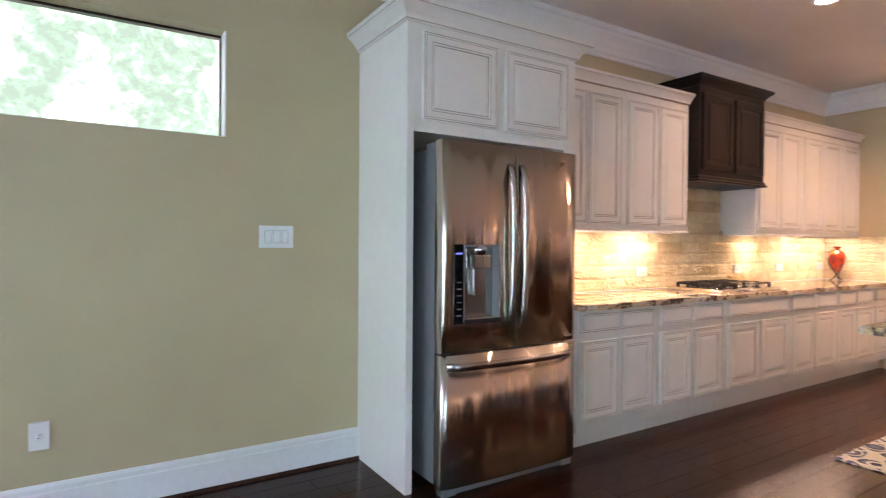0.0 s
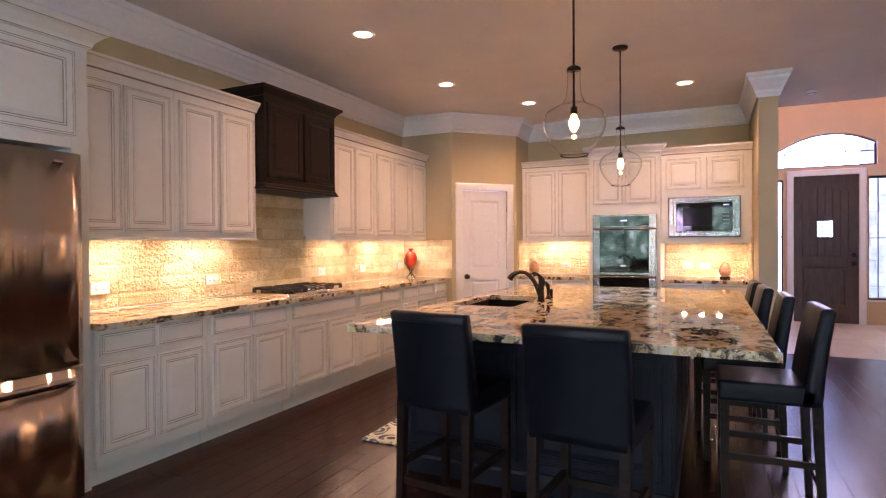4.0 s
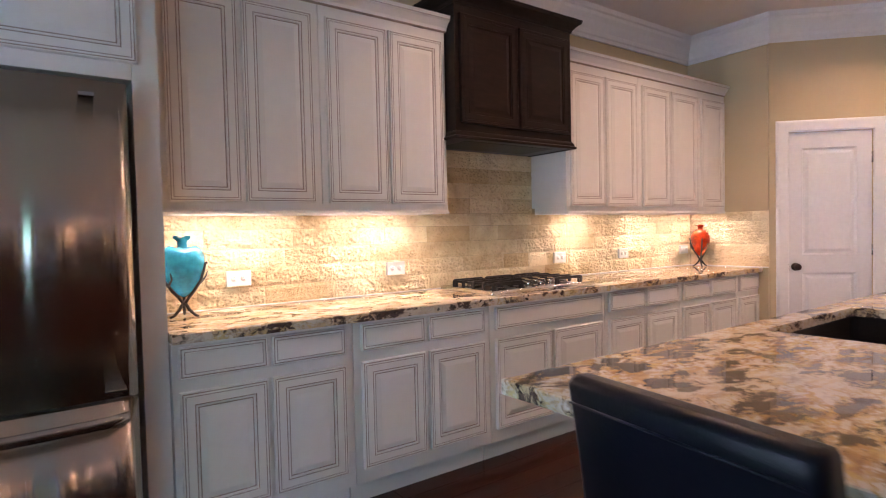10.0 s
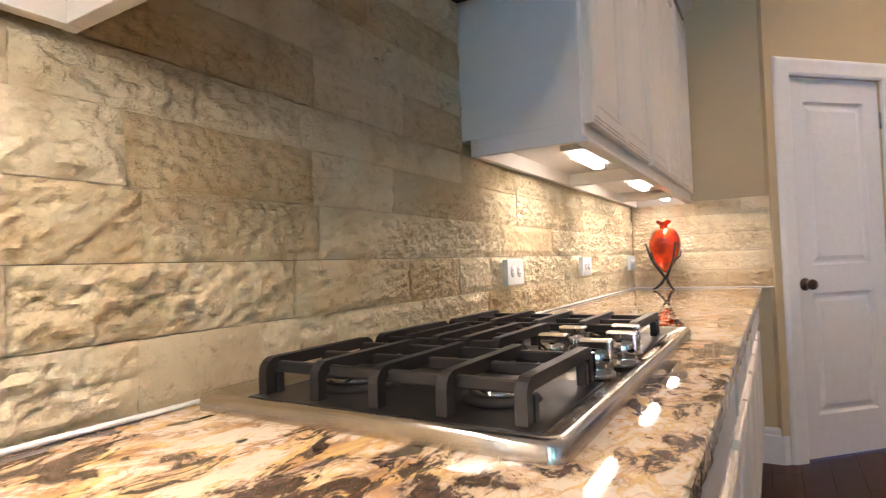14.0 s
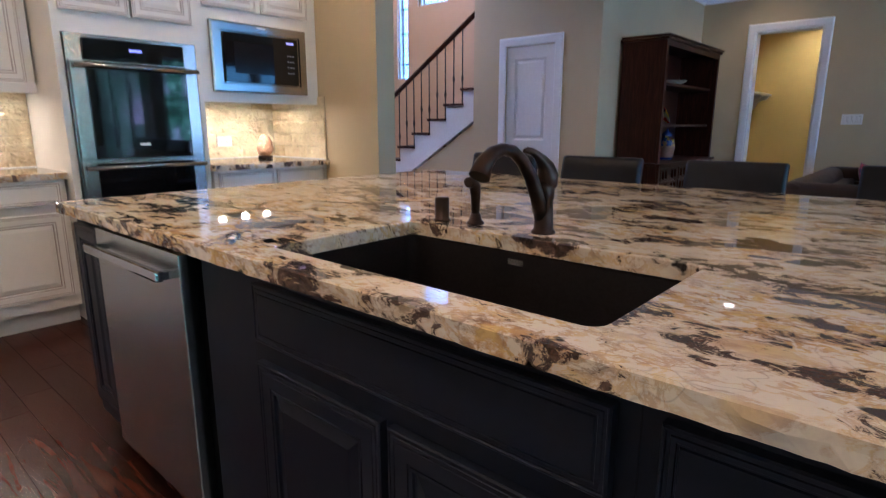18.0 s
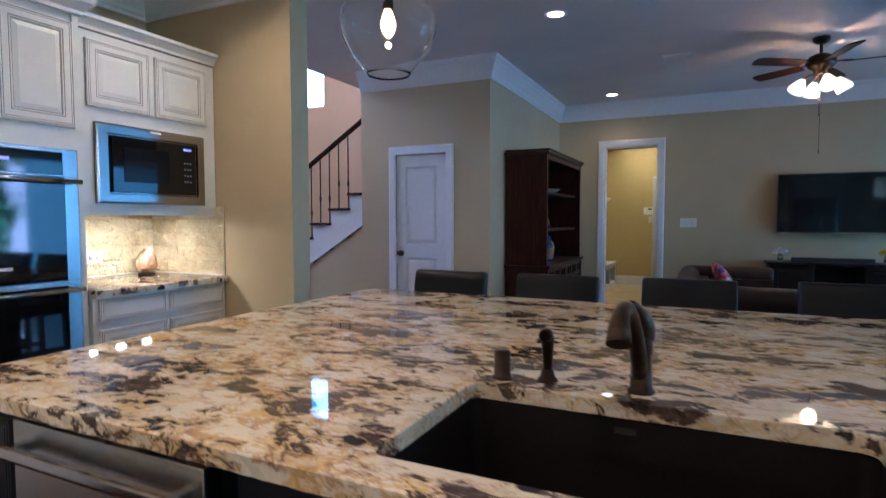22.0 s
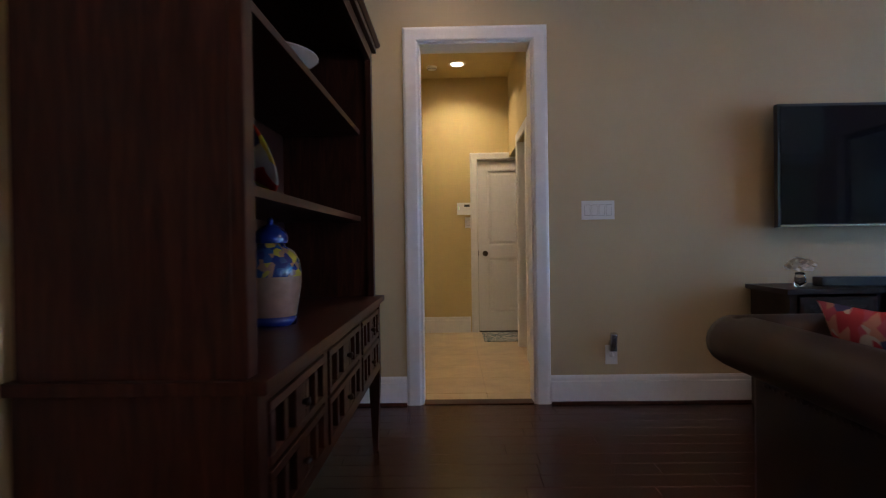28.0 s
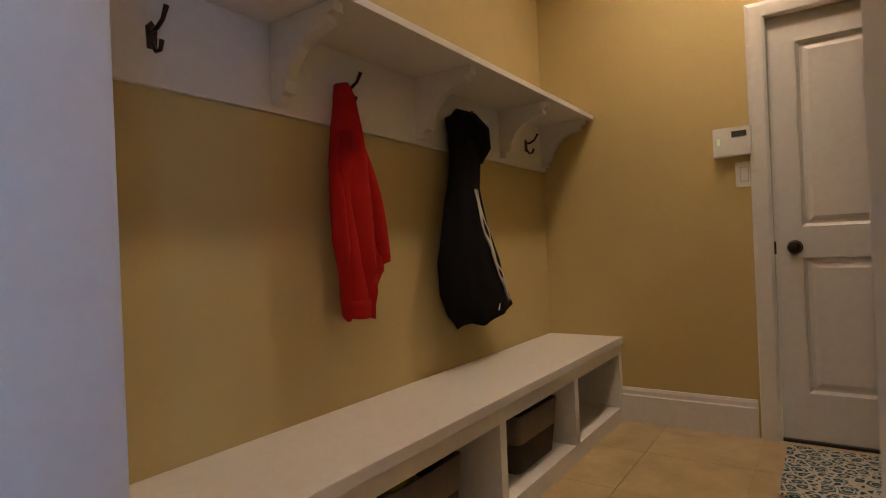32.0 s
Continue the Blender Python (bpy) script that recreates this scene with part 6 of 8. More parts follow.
def heart_vase(m, glass, label):
    """A blown heart-shaped bottle with a ruffled lip, held by the forked arms of a wrought stand."""
    ob = thing("glass_vase", m, label, "vase", "heart-shaped vases")
    prof = [(0.0, 0.092), (0.014, 0.095), (0.036, 0.115), (0.062, 0.150), (0.084, 0.192), (0.096, 0.232), (0.095, 0.262), (0.082, 0.288), (0.058, 0.303), (0.036, 0.306), (0.025, 0.310), (0.021, 0.322), (0.020, 0.345), (0.024, 0.356), (0.036, 0.366), (0.038, 0.369), (0.022, 0.358), (0.017, 0.340)]
    b = lathe(prof, 40)
    for v in b.verts:
        an = math.atan2(v.co.y, v.co.x)
        if v.co.z > 0.350:
            v.co.z += 0.006 * math.sin(4 * an)
        v.co.y *= 0.82 if v.co.z < 0.30 else 1.0
        if v.co.z < 0.318:
            v.co.z += 0.030 * min(1.0, abs(v.co.x) / 0.055) * max(0.0, (v.co.z - 0.2) / 0.12)
    part("bottle", b, glass, ob, "coloured blown glass heart", smooth=True)
    stand = part("stand", lathe([(0.0, 0.052), (0.010, 0.055), (0.012, 0.064), (0.010, 0.074), (0.0, 0.078)], 12), M_IRON, ob, "black wrought iron stand")
    for k in range(3):
        a = radians(80 + k * 120)
        c, q = math.cos(a), math.sin(a)
        part("foot", tube([(0.068 * c, 0.068 * q, 0.0055), (0.050 * c, 0.050 * q, 0.012), (0.024 * c, 0.024 * q, 0.036), (0.006 * c, 0.006 * q, 0.066)], [0.0045, 0.006, 0.0075, 0.007], 10), M_IRON, stand)
        arm = [(0.006 * c, 0.006 * q, 0.064), (0.022 * c, 0.020 * q, 0.090), (0.055 * c, 0.046 * q, 0.125), (0.086 * c, 0.071 * q, 0.170), (0.104 * c, 0.086 * q, 0.220), (0.110 * c, 0.091 * q, 0.245), (0.117 * c, 0.097 * q, 0.252), (0.120 * c, 0.099 * q, 0.243)]
        part("arm", tube(arm, [0.007, 0.007, 0.0068, 0.0062, 0.0055, 0.0048, 0.0042, 0.003], 10), M_IRON, stand)
        d, e = math.cos(a + 0.55), math.sin(a + 0.55)
        part("tendril", tube([(0.070 * c, 0.058 * q, 0.146), (0.082 * (c + d) / 2, 0.068 * (q + e) / 2, 0.160), (0.094 * d, 0.079 * e, 0.180), (0.104 * d, 0.087 * e, 0.208)], [0.0055, 0.005, 0.0042, 0.0026], 8), M_IRON, stand)
    return ob


heart_vase(at(2.565, 2.84, TOPZ), M_BLUEGLASS, "turquoise blue glass heart vase on a black wire stand")
heart_vase(at(6.80, 2.80, TOPZ, 20), M_REDGLASS, "orange-red glass heart vase on a black wire stand")


def salt_lamp(x, y, s, seed):
    ob = thing("salt_lamp", at(x, y, TOPZ), "pink rock salt lamp on a dark wooden base", "lamp", "salt lamps")
    b = bmesh.new()
    bmesh.ops.create_icosphere(b, subdivisions=3, radius=1)
    for v in b.verts:
        k = 1 + 0.12 * noise.noise(v.co * 2.2 + Vector((seed, 0, 0))) + 0.05 * noise.noise(v.co * 6)
        z = v.co.z
        v.co = Vector((v.co.x * 0.068 * k * (1 - 0.22 * z), v.co.y * 0.062 * k * (1 - 0.22 * z), 0.105 + z * 0.088 * k))
    part("rock", b, M_SALT, ob)
    part("base", lathe([(0.0, 0.001), (0.055, 0.001), (0.058, 0.008), (0.055, 0.022), (0.0, 0.024)], 24), M_DARKWOOD, ob)
    return ob


salt_lamp(7.90, -0.83, 1.0, 2.0)
salt_lamp(8.0, 1.52, 0.9, 7.0)

# ---- living room ----
tv = thing("television", at(2.92, -6.60, 0), "wide black flat-screen television on the wall", "television")
part("bezel", panel(1.30, 0.755, [(0.0, 0.0), (0.014, 0.003)], 0.045), M_BLACK, tv, m=pose(0, 0, 1.497, 0, 0, 180))
part("screen", box(-0.634, 0.634, 0.0005, 0.003, 1.138, 1.858), M_TVGLASS, tv, "dark glossy screen")
part("bottom_strip", box(-0.64, 0.64, -0.004, 0.004, 1.121, 1.134), M_CHROME, tv)
part("wall_bracket", box(-0.22, 0.22, -0.165, -0.046, 1.35, 1.65), M_BLACK, tv)

cs = thing("media_console", at(2.93, -6.74), "dark wooden media console under the television", "console")
part("top", box(-0.77, 0.77, -0.01, 0.45, 0.735, 0.765, 0.004), M_DARKWOOD, cs)
part("side", box(-0.74, -0.70, 0.0, 0.42, 0.0, 0.734), M_DARKWOOD, cs)
part("side", box(0.70, 0.74, 0.0, 0.42, 0.0, 0.734), M_DARKWOOD, cs)
part("back", box(-0.70, 0.70, 0.0, 0.02, 0.08, 0.734), M_DARKWOOD, cs)
part("bottom_shelf", box(-0.70, 0.70, 0.02, 0.42, 0.08, 0.11), M_DARKWOOD, cs)
part("shelf", box(-0.24, 0.24, 0.02, 0.40, 0.42, 0.445), M_DARKWOOD, cs)
for x in (-0.26, 0.24):
    part("divider", box(x, x + 0.02, 0.02, 0.42, 0.11, 0.734), M_DARKWOOD, cs)
for x0, x1 in ((-0.695, -0.265), (0.265, 0.695)):
    d = part("door", panel(x1 - x0, 0.60, CAB_DOOR, 0.02), (M_DARKWOOD, M_DARKWOOD), cs, m=pose((x0 + x1) / 2, 0.435, 0.42, 0, 0, 180))
    part("knob", lathe([(0, 0), (0.008, 0), (0.014, 0.018), (0.0, 0.024)], 12, m=pose(0.14, -0.001, 0.0, 90)), M_BRONZE, d)
sb = thing("soundbar", at(2.99, -6.48, 0.766), "long black soundbar on the console", "soundbar")
part("body", box(-0.43, 0.43, -0.04, 0.05, 0.0, 0.055, 0.008), M_BLACK, sb)
part("grille", box(-0.41, 0.41, 0.0505, 0.053, 0.008, 0.047), M_IRON, sb)


def flowers(x, y, mat, label):
    ob = thing("flower_vase", at(x, y, 0.766), label, "flowers", "small vases on the console")
    g = part("jar", lathe([(0.0, 0.002), (0.028, 0.002), (0.032, 0.03), (0.026, 0.07), (0.024, 0.085), (0.021, 0.085), (0.023, 0.068), (0.028, 0.03), (0.0, 0.008)], 20), M_GLASS, ob, "clear glass jar")
    rnd = random.Random(int(x * 100))
    fl = bmesh.new()
    for _ in range(90):
        a, e = rnd.uniform(0, 6.28), rnd.uniform(-0.2, 1.4)
        r = rnd.uniform(0.05, 0.08)
        c = Vector((r * math.cos(a) * math.cos(e), r * math.sin(a) * math.cos(e), 0.115 + 0.05 * math.sin(e)))
        q = bmesh.new()
        bmesh.ops.create_circle(q, cap_ends=True, segments=6, radius=rnd.uniform(0.012, 0.02))
        join(fl, q, Matrix.Translation(c) @ Euler((rnd.uniform(-1, 1), rnd.uniform(-1, 1), a)).to_matrix().to_4x4())
    part("blossoms", fl, mat, ob, "dense round blossoms", kind="stuff")
    return ob


flowers(3.54, -6.44, M_PETALW, "white flowers in a small glass jar")
flowers(2.45, -6.44, M_PETALY, "yellow flowers in a small glass jar")
rm = thing("remote_control", at(2.33, -6.42, 0.766, 12), "black remote control lying on the console", "remote control")
part("body", box(-0.075, 0.075, -0.022, 0.022, 0.0, 0.02, 0.005), M_BLACK, rm)
for i in range(5):
    part("button", box(-0.055 + i * 0.024, -0.043 + i * 0.024, -0.006, 0.006, 0.02, 0.022), M_FRIDGE_SIDE, rm)

# chesterfield sofa, its back to the kitchen
sf = thing("sofa", pose(4.205, -4.09, 0, 0, 0, -90), "dark brown leather chesterfield sofa with rolled arms", "sofa")
SW, SD = 1.04, 0.46


def roll(length, r=0.095, squash=0.9):
    """A padded roll along x, with pleated round ends."""
    b = bmesh.new()
    n = 18
    rows = []
    for s, k in ((0, 0.0), (0, 0.8), (0.02, 0.97), (0.06, 1.0), (length - 0.06, 1.0), (length - 0.02, 0.97), (length, 0.8), (length, 0.0)):
        rows.append([b.verts.new((s, r * k * math.cos(2 * math.pi * i / n), squash * r * k * math.sin(2 * math.pi * i / n))) for i in range(n)])
    for a, c in zip(rows, rows[1:]):
        for i in range(n):
            f = b.faces.new((a[i], a[(i + 1) % n], c[(i + 1) % n], c[i]))
            f.smooth = True
    bmesh.ops.remove_doubles(b, verts=b.verts[:], dist=1e-4)
    bmesh.ops.recalc_face_normals(b, faces=b.faces[:])
    return b


bkp = bmesh.new()
box(-SW, SW, 0.15, 0.305, 0.10, 0.68, 0.02, 2, bm=bkp)
join(bkp, roll(2 * SW + 0.14, 0.105), pose(-SW - 0.07, 0.345, 0.685))
part("backrest", bkp, M_SOFA, sf, "rolled leather back")
for sx in (-1, 1):
    am = bmesh.new()
    box(min(sx * SW, sx * (SW - 0.16)), max(sx * SW, sx * (SW - 0.16)), -SD, 0.149, 0.10, 0.66, 0.02, 2, bm=am)
    join(am, roll(0.86, 0.105), pose(sx * (SW - 0.02), -SD - 0.01, 0.69, 0, 0, 90))
    part("arm", am, M_SOFA, sf, "rolled leather arm")
part("seat_base", box(-SW + 0.165, SW - 0.165, -SD + 0.02, 0.148, 0.10, 0.30, 0.015), M_SOFA, sf)
for i in range(3):
    x0 = -SW + 0.165 + i * 0.583
    part("seat_cushion", box(x0 + 0.004, x0 + 0.579, -SD, 0.146, 0.302, 0.46, 0.035, 3), M_SOFA, sf, smooth=True)
for x in (-SW + 0.08, SW - 0.08):
    for y in (-SD + 0.06, 0.25):
        part("foot", lathe([(0.0, 0.0), (0.025, 0.0), (0.036, 0.03), (0.040, 0.06), (0.028, 0.10), (0.0, 0.10)], 16, m=pose(x, y, 0)), M_DARKWOOD, sf, "turned dark foot")
ds = bmesh.new()
for x in [-SW + 0.05 + i * 0.03 for i in range(int((2 * SW - 0.1) / 0.03))]:
    lathe([(0.006, 0.0), (0.005, 0.003), (0.0, 0.004)], 6, bm=ds, m=pose(x, 0.307, 0.55, -90))
part("nailheads", ds, M_BRONZE, sf, "row of brass nailheads", kind="stuff")


def cushion(m, s, label):
    b = bmesh.new()
    bmesh.ops.create_grid(b, x_segments=12, y_segments=12, size=s / 2)
    top = b.verts[:]
    for v in top:
        u, w = 2 * v.co.x / s, 2 * v.co.y / s
        v.co.z = 0.075 * max(0.0, (1 - u * u) * (1 - w * w)) ** 0.45
        k = 1 - 0.06 * (1 - abs(u * w))
        v.co.x, v.co.y = v.co.x * k, v.co.y * k
    dup = bmesh.ops.duplicate(b, geom=b.faces[:])["geom"]
    for v in [g for g in dup if isinstance(g, bmesh.types.BMVert)]:
        v.co.z *= -1
    bmesh.ops.remove_doubles(b, verts=b.verts[:], dist=1e-4)
    bmesh.ops.recalc_face_normals(b, faces=b.faces[:])
    return solid("throw_cushion", b, M_CUSHION, label, "cushion", m=m, smooth=True)


cushion(pose(4.20, -4.84, 0.635, 62, 0, -84), 0.46, "red, cream and navy floral cushion on the leather sofa")

# beige armchair near the window
ac = thing("armchair", pose(1.33, -5.03, 0, 0, 0, 90), "beige upholstered rolled-arm armchair with its back to the window", "armchair")
part("seat_base", box(-0.45, 0.45, -0.46, 0.40, 0.12, 0.32, 0.03, 2), M_BEIGE, ac)
part("seat_cushion", box(-0.28, 0.28, -0.49, 0.22, 0.325, 0.47, 0.045, 3), M_BEIGE, ac, smooth=True)
bb = box(-0.38, 0.38, 0.20, 0.42, 0.325, 0.88, 0.06, 3)
join(bb, roll(0.80, 0.085), pose(-0.40, 0.33, 0.86))
part("backrest", bb, M_BEIGE, ac)
for sx in (-1, 1):
    ar = bmesh.new()
    box(min(sx * 0.29, sx * 0.44), max(sx * 0.29, sx * 0.44), -0.48, 0.32, 0.325, 0.58, 0.03, 2, bm=ar)
    join(ar, roll(0.84, 0.092), pose(sx * 0.38, -0.52, 0.575, 0, 0, 90))
    part("arm", ar, M_BEIGE, ac, "rolled arm")
for x in (-0.38, 0.38):
    for y in (-0.40, 0.34):
        part("foot", lathe([(0.0, 0.0), (0.02, 0.0), (0.03, 0.12), (0.0, 0.12)], 12, m=pose(x, y, 0)), M_DARKWOOD, ac)
pl = thing("throw_pillow", pose(1.17, -4.90, 0.475, -12, 0, 90), "dark patterned throw pillow with gold and red motifs on the armchair", "cushion")
cu = bmesh.new()
N = 10
grid = {}
for side in (-1, 1):
    for a in range(N + 1):
        for c in range(N + 1):
            u, v = a / N * 2 - 1, c / N * 2 - 1
            edge = a in (0, N) or c in (0, N)
            if edge and side == 1:
                grid[1, a, c] = grid[-1, a, c]
                continue
            puff = 0.075 * ((1 - u * u) * (1 - v * v)) ** 0.45
            pin = 1 - 0.10 * (1 - abs(u * v))
            grid[side, a, c] = cu.verts.new((u * 0.22 * pin, side * puff, 0.215 + v * 0.215 * pin))
for side in (-1, 1):
    for a in range(N):
        for c in range(N):
            q = [grid[side, a, c], grid[side, a + 1, c], grid[side, a + 1, c + 1], grid[side, a, c + 1]]
            cu.faces.new(q if side == -1 else q[::-1])
part("cover", cu, M_CUSHION2, pl, smooth=True)

# hutch
hu = thing("hutch", pose(5.945, -4.20, 0, 0, 0, -90), "tall dark mahogany hutch with open shelves and fretwork drawers", "hutch")
HL, HD = 1.79, 0.50
part("base_top", box(-0.015, HL + 0.015, -0.02, HD, 0.762, 0.79, 0.005), M_HUTCH, hu, "polished base top")
for x in (0.0, HL - 0.06):
    for y in (0.0, HD - 0.07):
        b = bmesh.new()
        for z, s in ((0.0, 0.40), (0.42, 1.0)):
            for a, c in ((0, 0), (1, 0), (1, 1), (0, 1)):
                cx = x + 0.03 + (a - 0.5) * 0.06 * s
                b.verts.new((cx, y + 0.03 + (c - 0.5) * 0.06 * s, z))
        v = b.verts[:]
        for i in range(4):
            b.faces.new((v[i], v[(i + 1) % 4], v[4 + (i + 1) % 4], v[4 + i]))
        b.faces.new(v[:4][::-1])
        b.faces.new(v[4:])
        bmesh.ops.recalc_face_normals(b, faces=b.faces[:])
        part("leg", b, M_HUTCH, hu, "tapered leg")
part("base_body", box(0.0, HL, 0.03, HD - 0.01, 0.42, 0.761), M_HUTCH, hu)
fr = box(0.0, HL, 0.002, 0.029, 0.42, 0.445)
box(0.0, HL, 0.002, 0.029, 0.735, 0.761, bm=fr)
for x in (0.0, 0.54, 1.15, HL - 0.05):
    box(x, x + 0.05, 0.002, 0.029, 0.445, 0.735, bm=fr)
part("face_frame", fr, M_HUTCH, hu)


def fret_drawer(x0, x1, z0, z1):
    """A drawer front whose fretwork leaves square openings over a dark ground."""
    d = part("drawer", box(x0, x1, 0.022, 0.029, z0, z1), M_SLOT, hu, "fretwork drawer front")
    for a, b in ((z0, z0 + 0.022), (z1 - 0.022, z1)):
        part("fret_rail", box(x0, x1, -0.004, 0.021, a, b, 0.002, 1), M_HUTCH, d)
    n = 5
    step = (x1 - x0 - 0.03) / n
    for i in range(n + 1):
        part("fret_bar", box(x0 + step * i, x0 + step * i + 0.03, -0.004, 0.021, z0 + 0.0222, z1 - 0.0222, 0.002, 1), M_HUTCH, d)
    part("fret_panel", box(x0 + step * 2 + 0.0302, x0 + step * 3 - 0.0002, -0.003, 0.021, z0 + 0.0222, z1 - 0.0222), M_HUTCH, d)
    part("pull", lathe([(0, 0), (0.007, 0), (0.012, 0.016), (0.0, 0.022)], 12, m=pose((x0 + x1) / 2, -0.004, (z0 + z1) / 2, 90)), M_BRONZE, d)


for x0, x1 in ((0.055, 0.535), (0.595, 1.145), (1.205, 1.685)):
    fret_drawer(x0, x1, 0.598, 0.732)
    fret_drawer(x0, x1, 0.450, 0.588)
UO = 0.02
for x in (0.0, HL - 0.075):
    part("side_panel", box(x, x + 0.028 if x == 0 else HL - 0.03, UO + 0.03, HD - 0.02, 0.791, 2.02), M_HUTCH, hu)
    part("front_post", box(x if x == 0 else HL - 0.085, (x if x == 0 else HL - 0.085) + 0.055, UO, UO + 0.03, 0.791, 2.02, 0.003), M_HUTCH, hu)
part("back_panel", box(0.028, HL - 0.075, HD - 0.035, HD - 0.02, 0.791, 2.02), M_HUTCH, hu)
for z in (1.165, 1.595):
    part("shelf", box(0.028, HL - 0.077, UO + 0.06, HD - 0.036, z, z + 0.026, 0.003), M_HUTCH, hu)
part("top_rail", box(0.055, HL - 0.086, UO, UO + 0.026, 1.965, 2.02), M_HUTCH, hu)
part("top_board", box(-0.02, HL - 0.01, UO - 0.02, HD, 2.021, 2.046, 0.004), M_HUTCH, hu)
part("cornice", sweep([(0.0, 0.0), (0.008, 0.003), (0.018, 0.014), (0.020, 0.022), (0.0, 0.022)], [(-0.02, HD - 0.02), (-0.02, UO - 0.02), (HL - 0.01, UO - 0.02), (HL - 0.01, HD - 0.02)], 2.047), M_HUTCH, hu)

# ginger jar, dish and small pots on the hutch
gj = thing("ginger_jar", at(6.17, -4.97, 0.79), "lidded ceramic jar, terracotta with a painted blue and yellow band", "jar")
part("body", lathe([(0.0, 0.002), (0.075, 0.002), (0.078, 0.022), (0.078, 0.023), (0.088, 0.07), (0.097, 0.13), (0.098, 0.165)], 32), M_CERAMIC, gj)
part("foot_band", lathe([(0.0755, 0.001), (0.0785, 0.001), (0.081, 0.030), (0.079, 0.030)], 32), M_COBALT, gj, "cobalt blue foot band")
part("painted_band", lathe([(0.098, 0.160), (0.099, 0.18), (0.092, 0.215), (0.072, 0.245), (0.048, 0.258), (0.046, 0.268), (0.0, 0.268)], 32), M_CERBLUE, gj, "painted flowers in blue and yellow")
part("lid", lathe([(0.056, 0.269), (0.058, 0.285), (0.050, 0.305), (0.026, 0.325), (0.010, 0.332), (0.012, 0.340), (0.009, 0.352), (0.0, 0.355)], 32), M_COBALT, gj, "dark blue domed lid")
dish = thing("ceramic_dish", pose(6.15, -4.70, 1.192, 0, 0, 10), "painted ceramic dish standing on the shelf", "dish")
part("bowl", lathe([(0.0, 0.0), (0.05, 0.001), (0.08, 0.010), (0.128, 0.034), (0.132, 0.038), (0.124, 0.038), (0.076, 0.018), (0.0, 0.010)], 36, m=pose(0, 0.0, 0.118, 62, 0, -62) @ pose(0, 0, -0.02)), M_PLATE, dish)
part("plate_stand", tube([(0.06, 0.06, 0.004), (-0.05, 0.02, 0.004), (0.06, -0.06, 0.004)], 0.004, 8), M_IRON, dish)
bowl2 = thing("pale_bowl", at(6.18, -4.95, 1.622), "wide shallow pale dish on the upper shelf", "bowl")
part("bowl", lathe([(0.0, 0.001), (0.08, 0.002), (0.14, 0.018), (0.175, 0.042), (0.180, 0.046), (0.170, 0.046), (0.13, 0.024), (0.07, 0.009), (0.0, 0.008)], 32), M_BEIGE, bowl2)
part("foot_ring", lathe([(0.055, 0.0), (0.068, 0.0), (0.066, 0.006), (0.057, 0.006)], 24), M_BEIGE, bowl2)

# wall fittings of the living room
switch_plate(pose(4.628, YT, 1.252, 0, 0, 180), 4, 0.212, 0.122, "white four-gang rocker switch plate")
outlet(pose(4.553, YT, 0.315, 0, 0, 180) @ pose(0, 0.012, 0), 0.078, 0.125, 1, "white receptacle plate with a plugged-in night light")
night = thing("night_light", pose(4.553, YT + 0.012, 0.375, 0, 0, 180), "small silver plug-in night light", "night light")
part("body", box(-0.022, 0.022, -0.055, 0.0, -0.03, 0.035, 0.008), M_STEEL, night)
part("shade", lathe([(0.024, 0.0), (0.024, 0.075), (0.020, 0.08), (0.0, 0.08)], 18, m=pose(0, -0.04, 0.01, 14)), M_STEEL, night)
outlet(pose(6.17, YT, 0.315, 0, 0, 180) @ pose(0, 0.012, 0), 0.078, 0.125, 1, "white receptacle plate on the living room wall")
ap = thing("plug_adapter", pose(XH - 0.001, -4.02, 0.36, 0, 0, -90), "white plug-in adapter in the wall outlet", "adapter")
part("plate", box(-0.039, 0.039, -0.006, 0.0, -0.0625, 0.0625, 0.002), M_OUTLET, ap)
part("body", box(-0.025, 0.025, -0.045, -0.006, -0.03, 0.055, 0.006), M_OUTLET, ap)
part("cord", tube([(0, -0.03, -0.03), (0, -0.035, -0.10), (0.02, -0.02, -0.2), (0.05, -0.015, -0.30), (0.06, -0.02, -0.35)], 0.004, 6), M_BLACK, ap)


# door stop on the skirting beside the closet
ds = thing("door_stop", pose(6.565, YC + 0.018, 0.105, 0, 0, 180), "small bronze spring door stop on the skirting board", "door stop")
part("spring", lathe([(0.0, 0.0), (0.012, 0.0), (0.012, 0.004), (0.006, 0.006), (0.006, 0.055), (0.0, 0.055)], 14, m=pose(0, 0, 0, 90)), M_BRONZE, ds)
part("tip", lathe([(0.0, 0.055), (0.009, 0.056), (0.009, 0.068), (0.0, 0.071)], 14, m=pose(0, 0, 0, 90)), M_OUTLET, ds, "white rubber tip")

# ---- mudroom ----
YM0, YM1 = -9.74, -6.93
bn = thing("cubby_bench", pose(6.03, YM1, 0, 0, 0, -90), "white built-in bench with open cubbies", "bench")
BL = YM1 - YM0
part("seat_board", box(0.0, BL, -0.012, 0.418, 0.425, 0.462, 0.004), M_TRIM, bn, "white painted seat board")
part("apron", box(0.0, BL, 0.0, 0.02, 0.368, 0.424), M_TRIM, bn)
part("plinth", box(0.0, BL, 0.0, 0.02, 0.0, 0.075), M_TRIM, bn)
part("cubby_floor", box(0.0, BL, 0.021, 0.416, 0.055, 0.074), M_TRIM, bn)
part("back_board", box(0.0, BL, 0.405, 0.417, 0.075, 0.424), M_TRIM, bn)
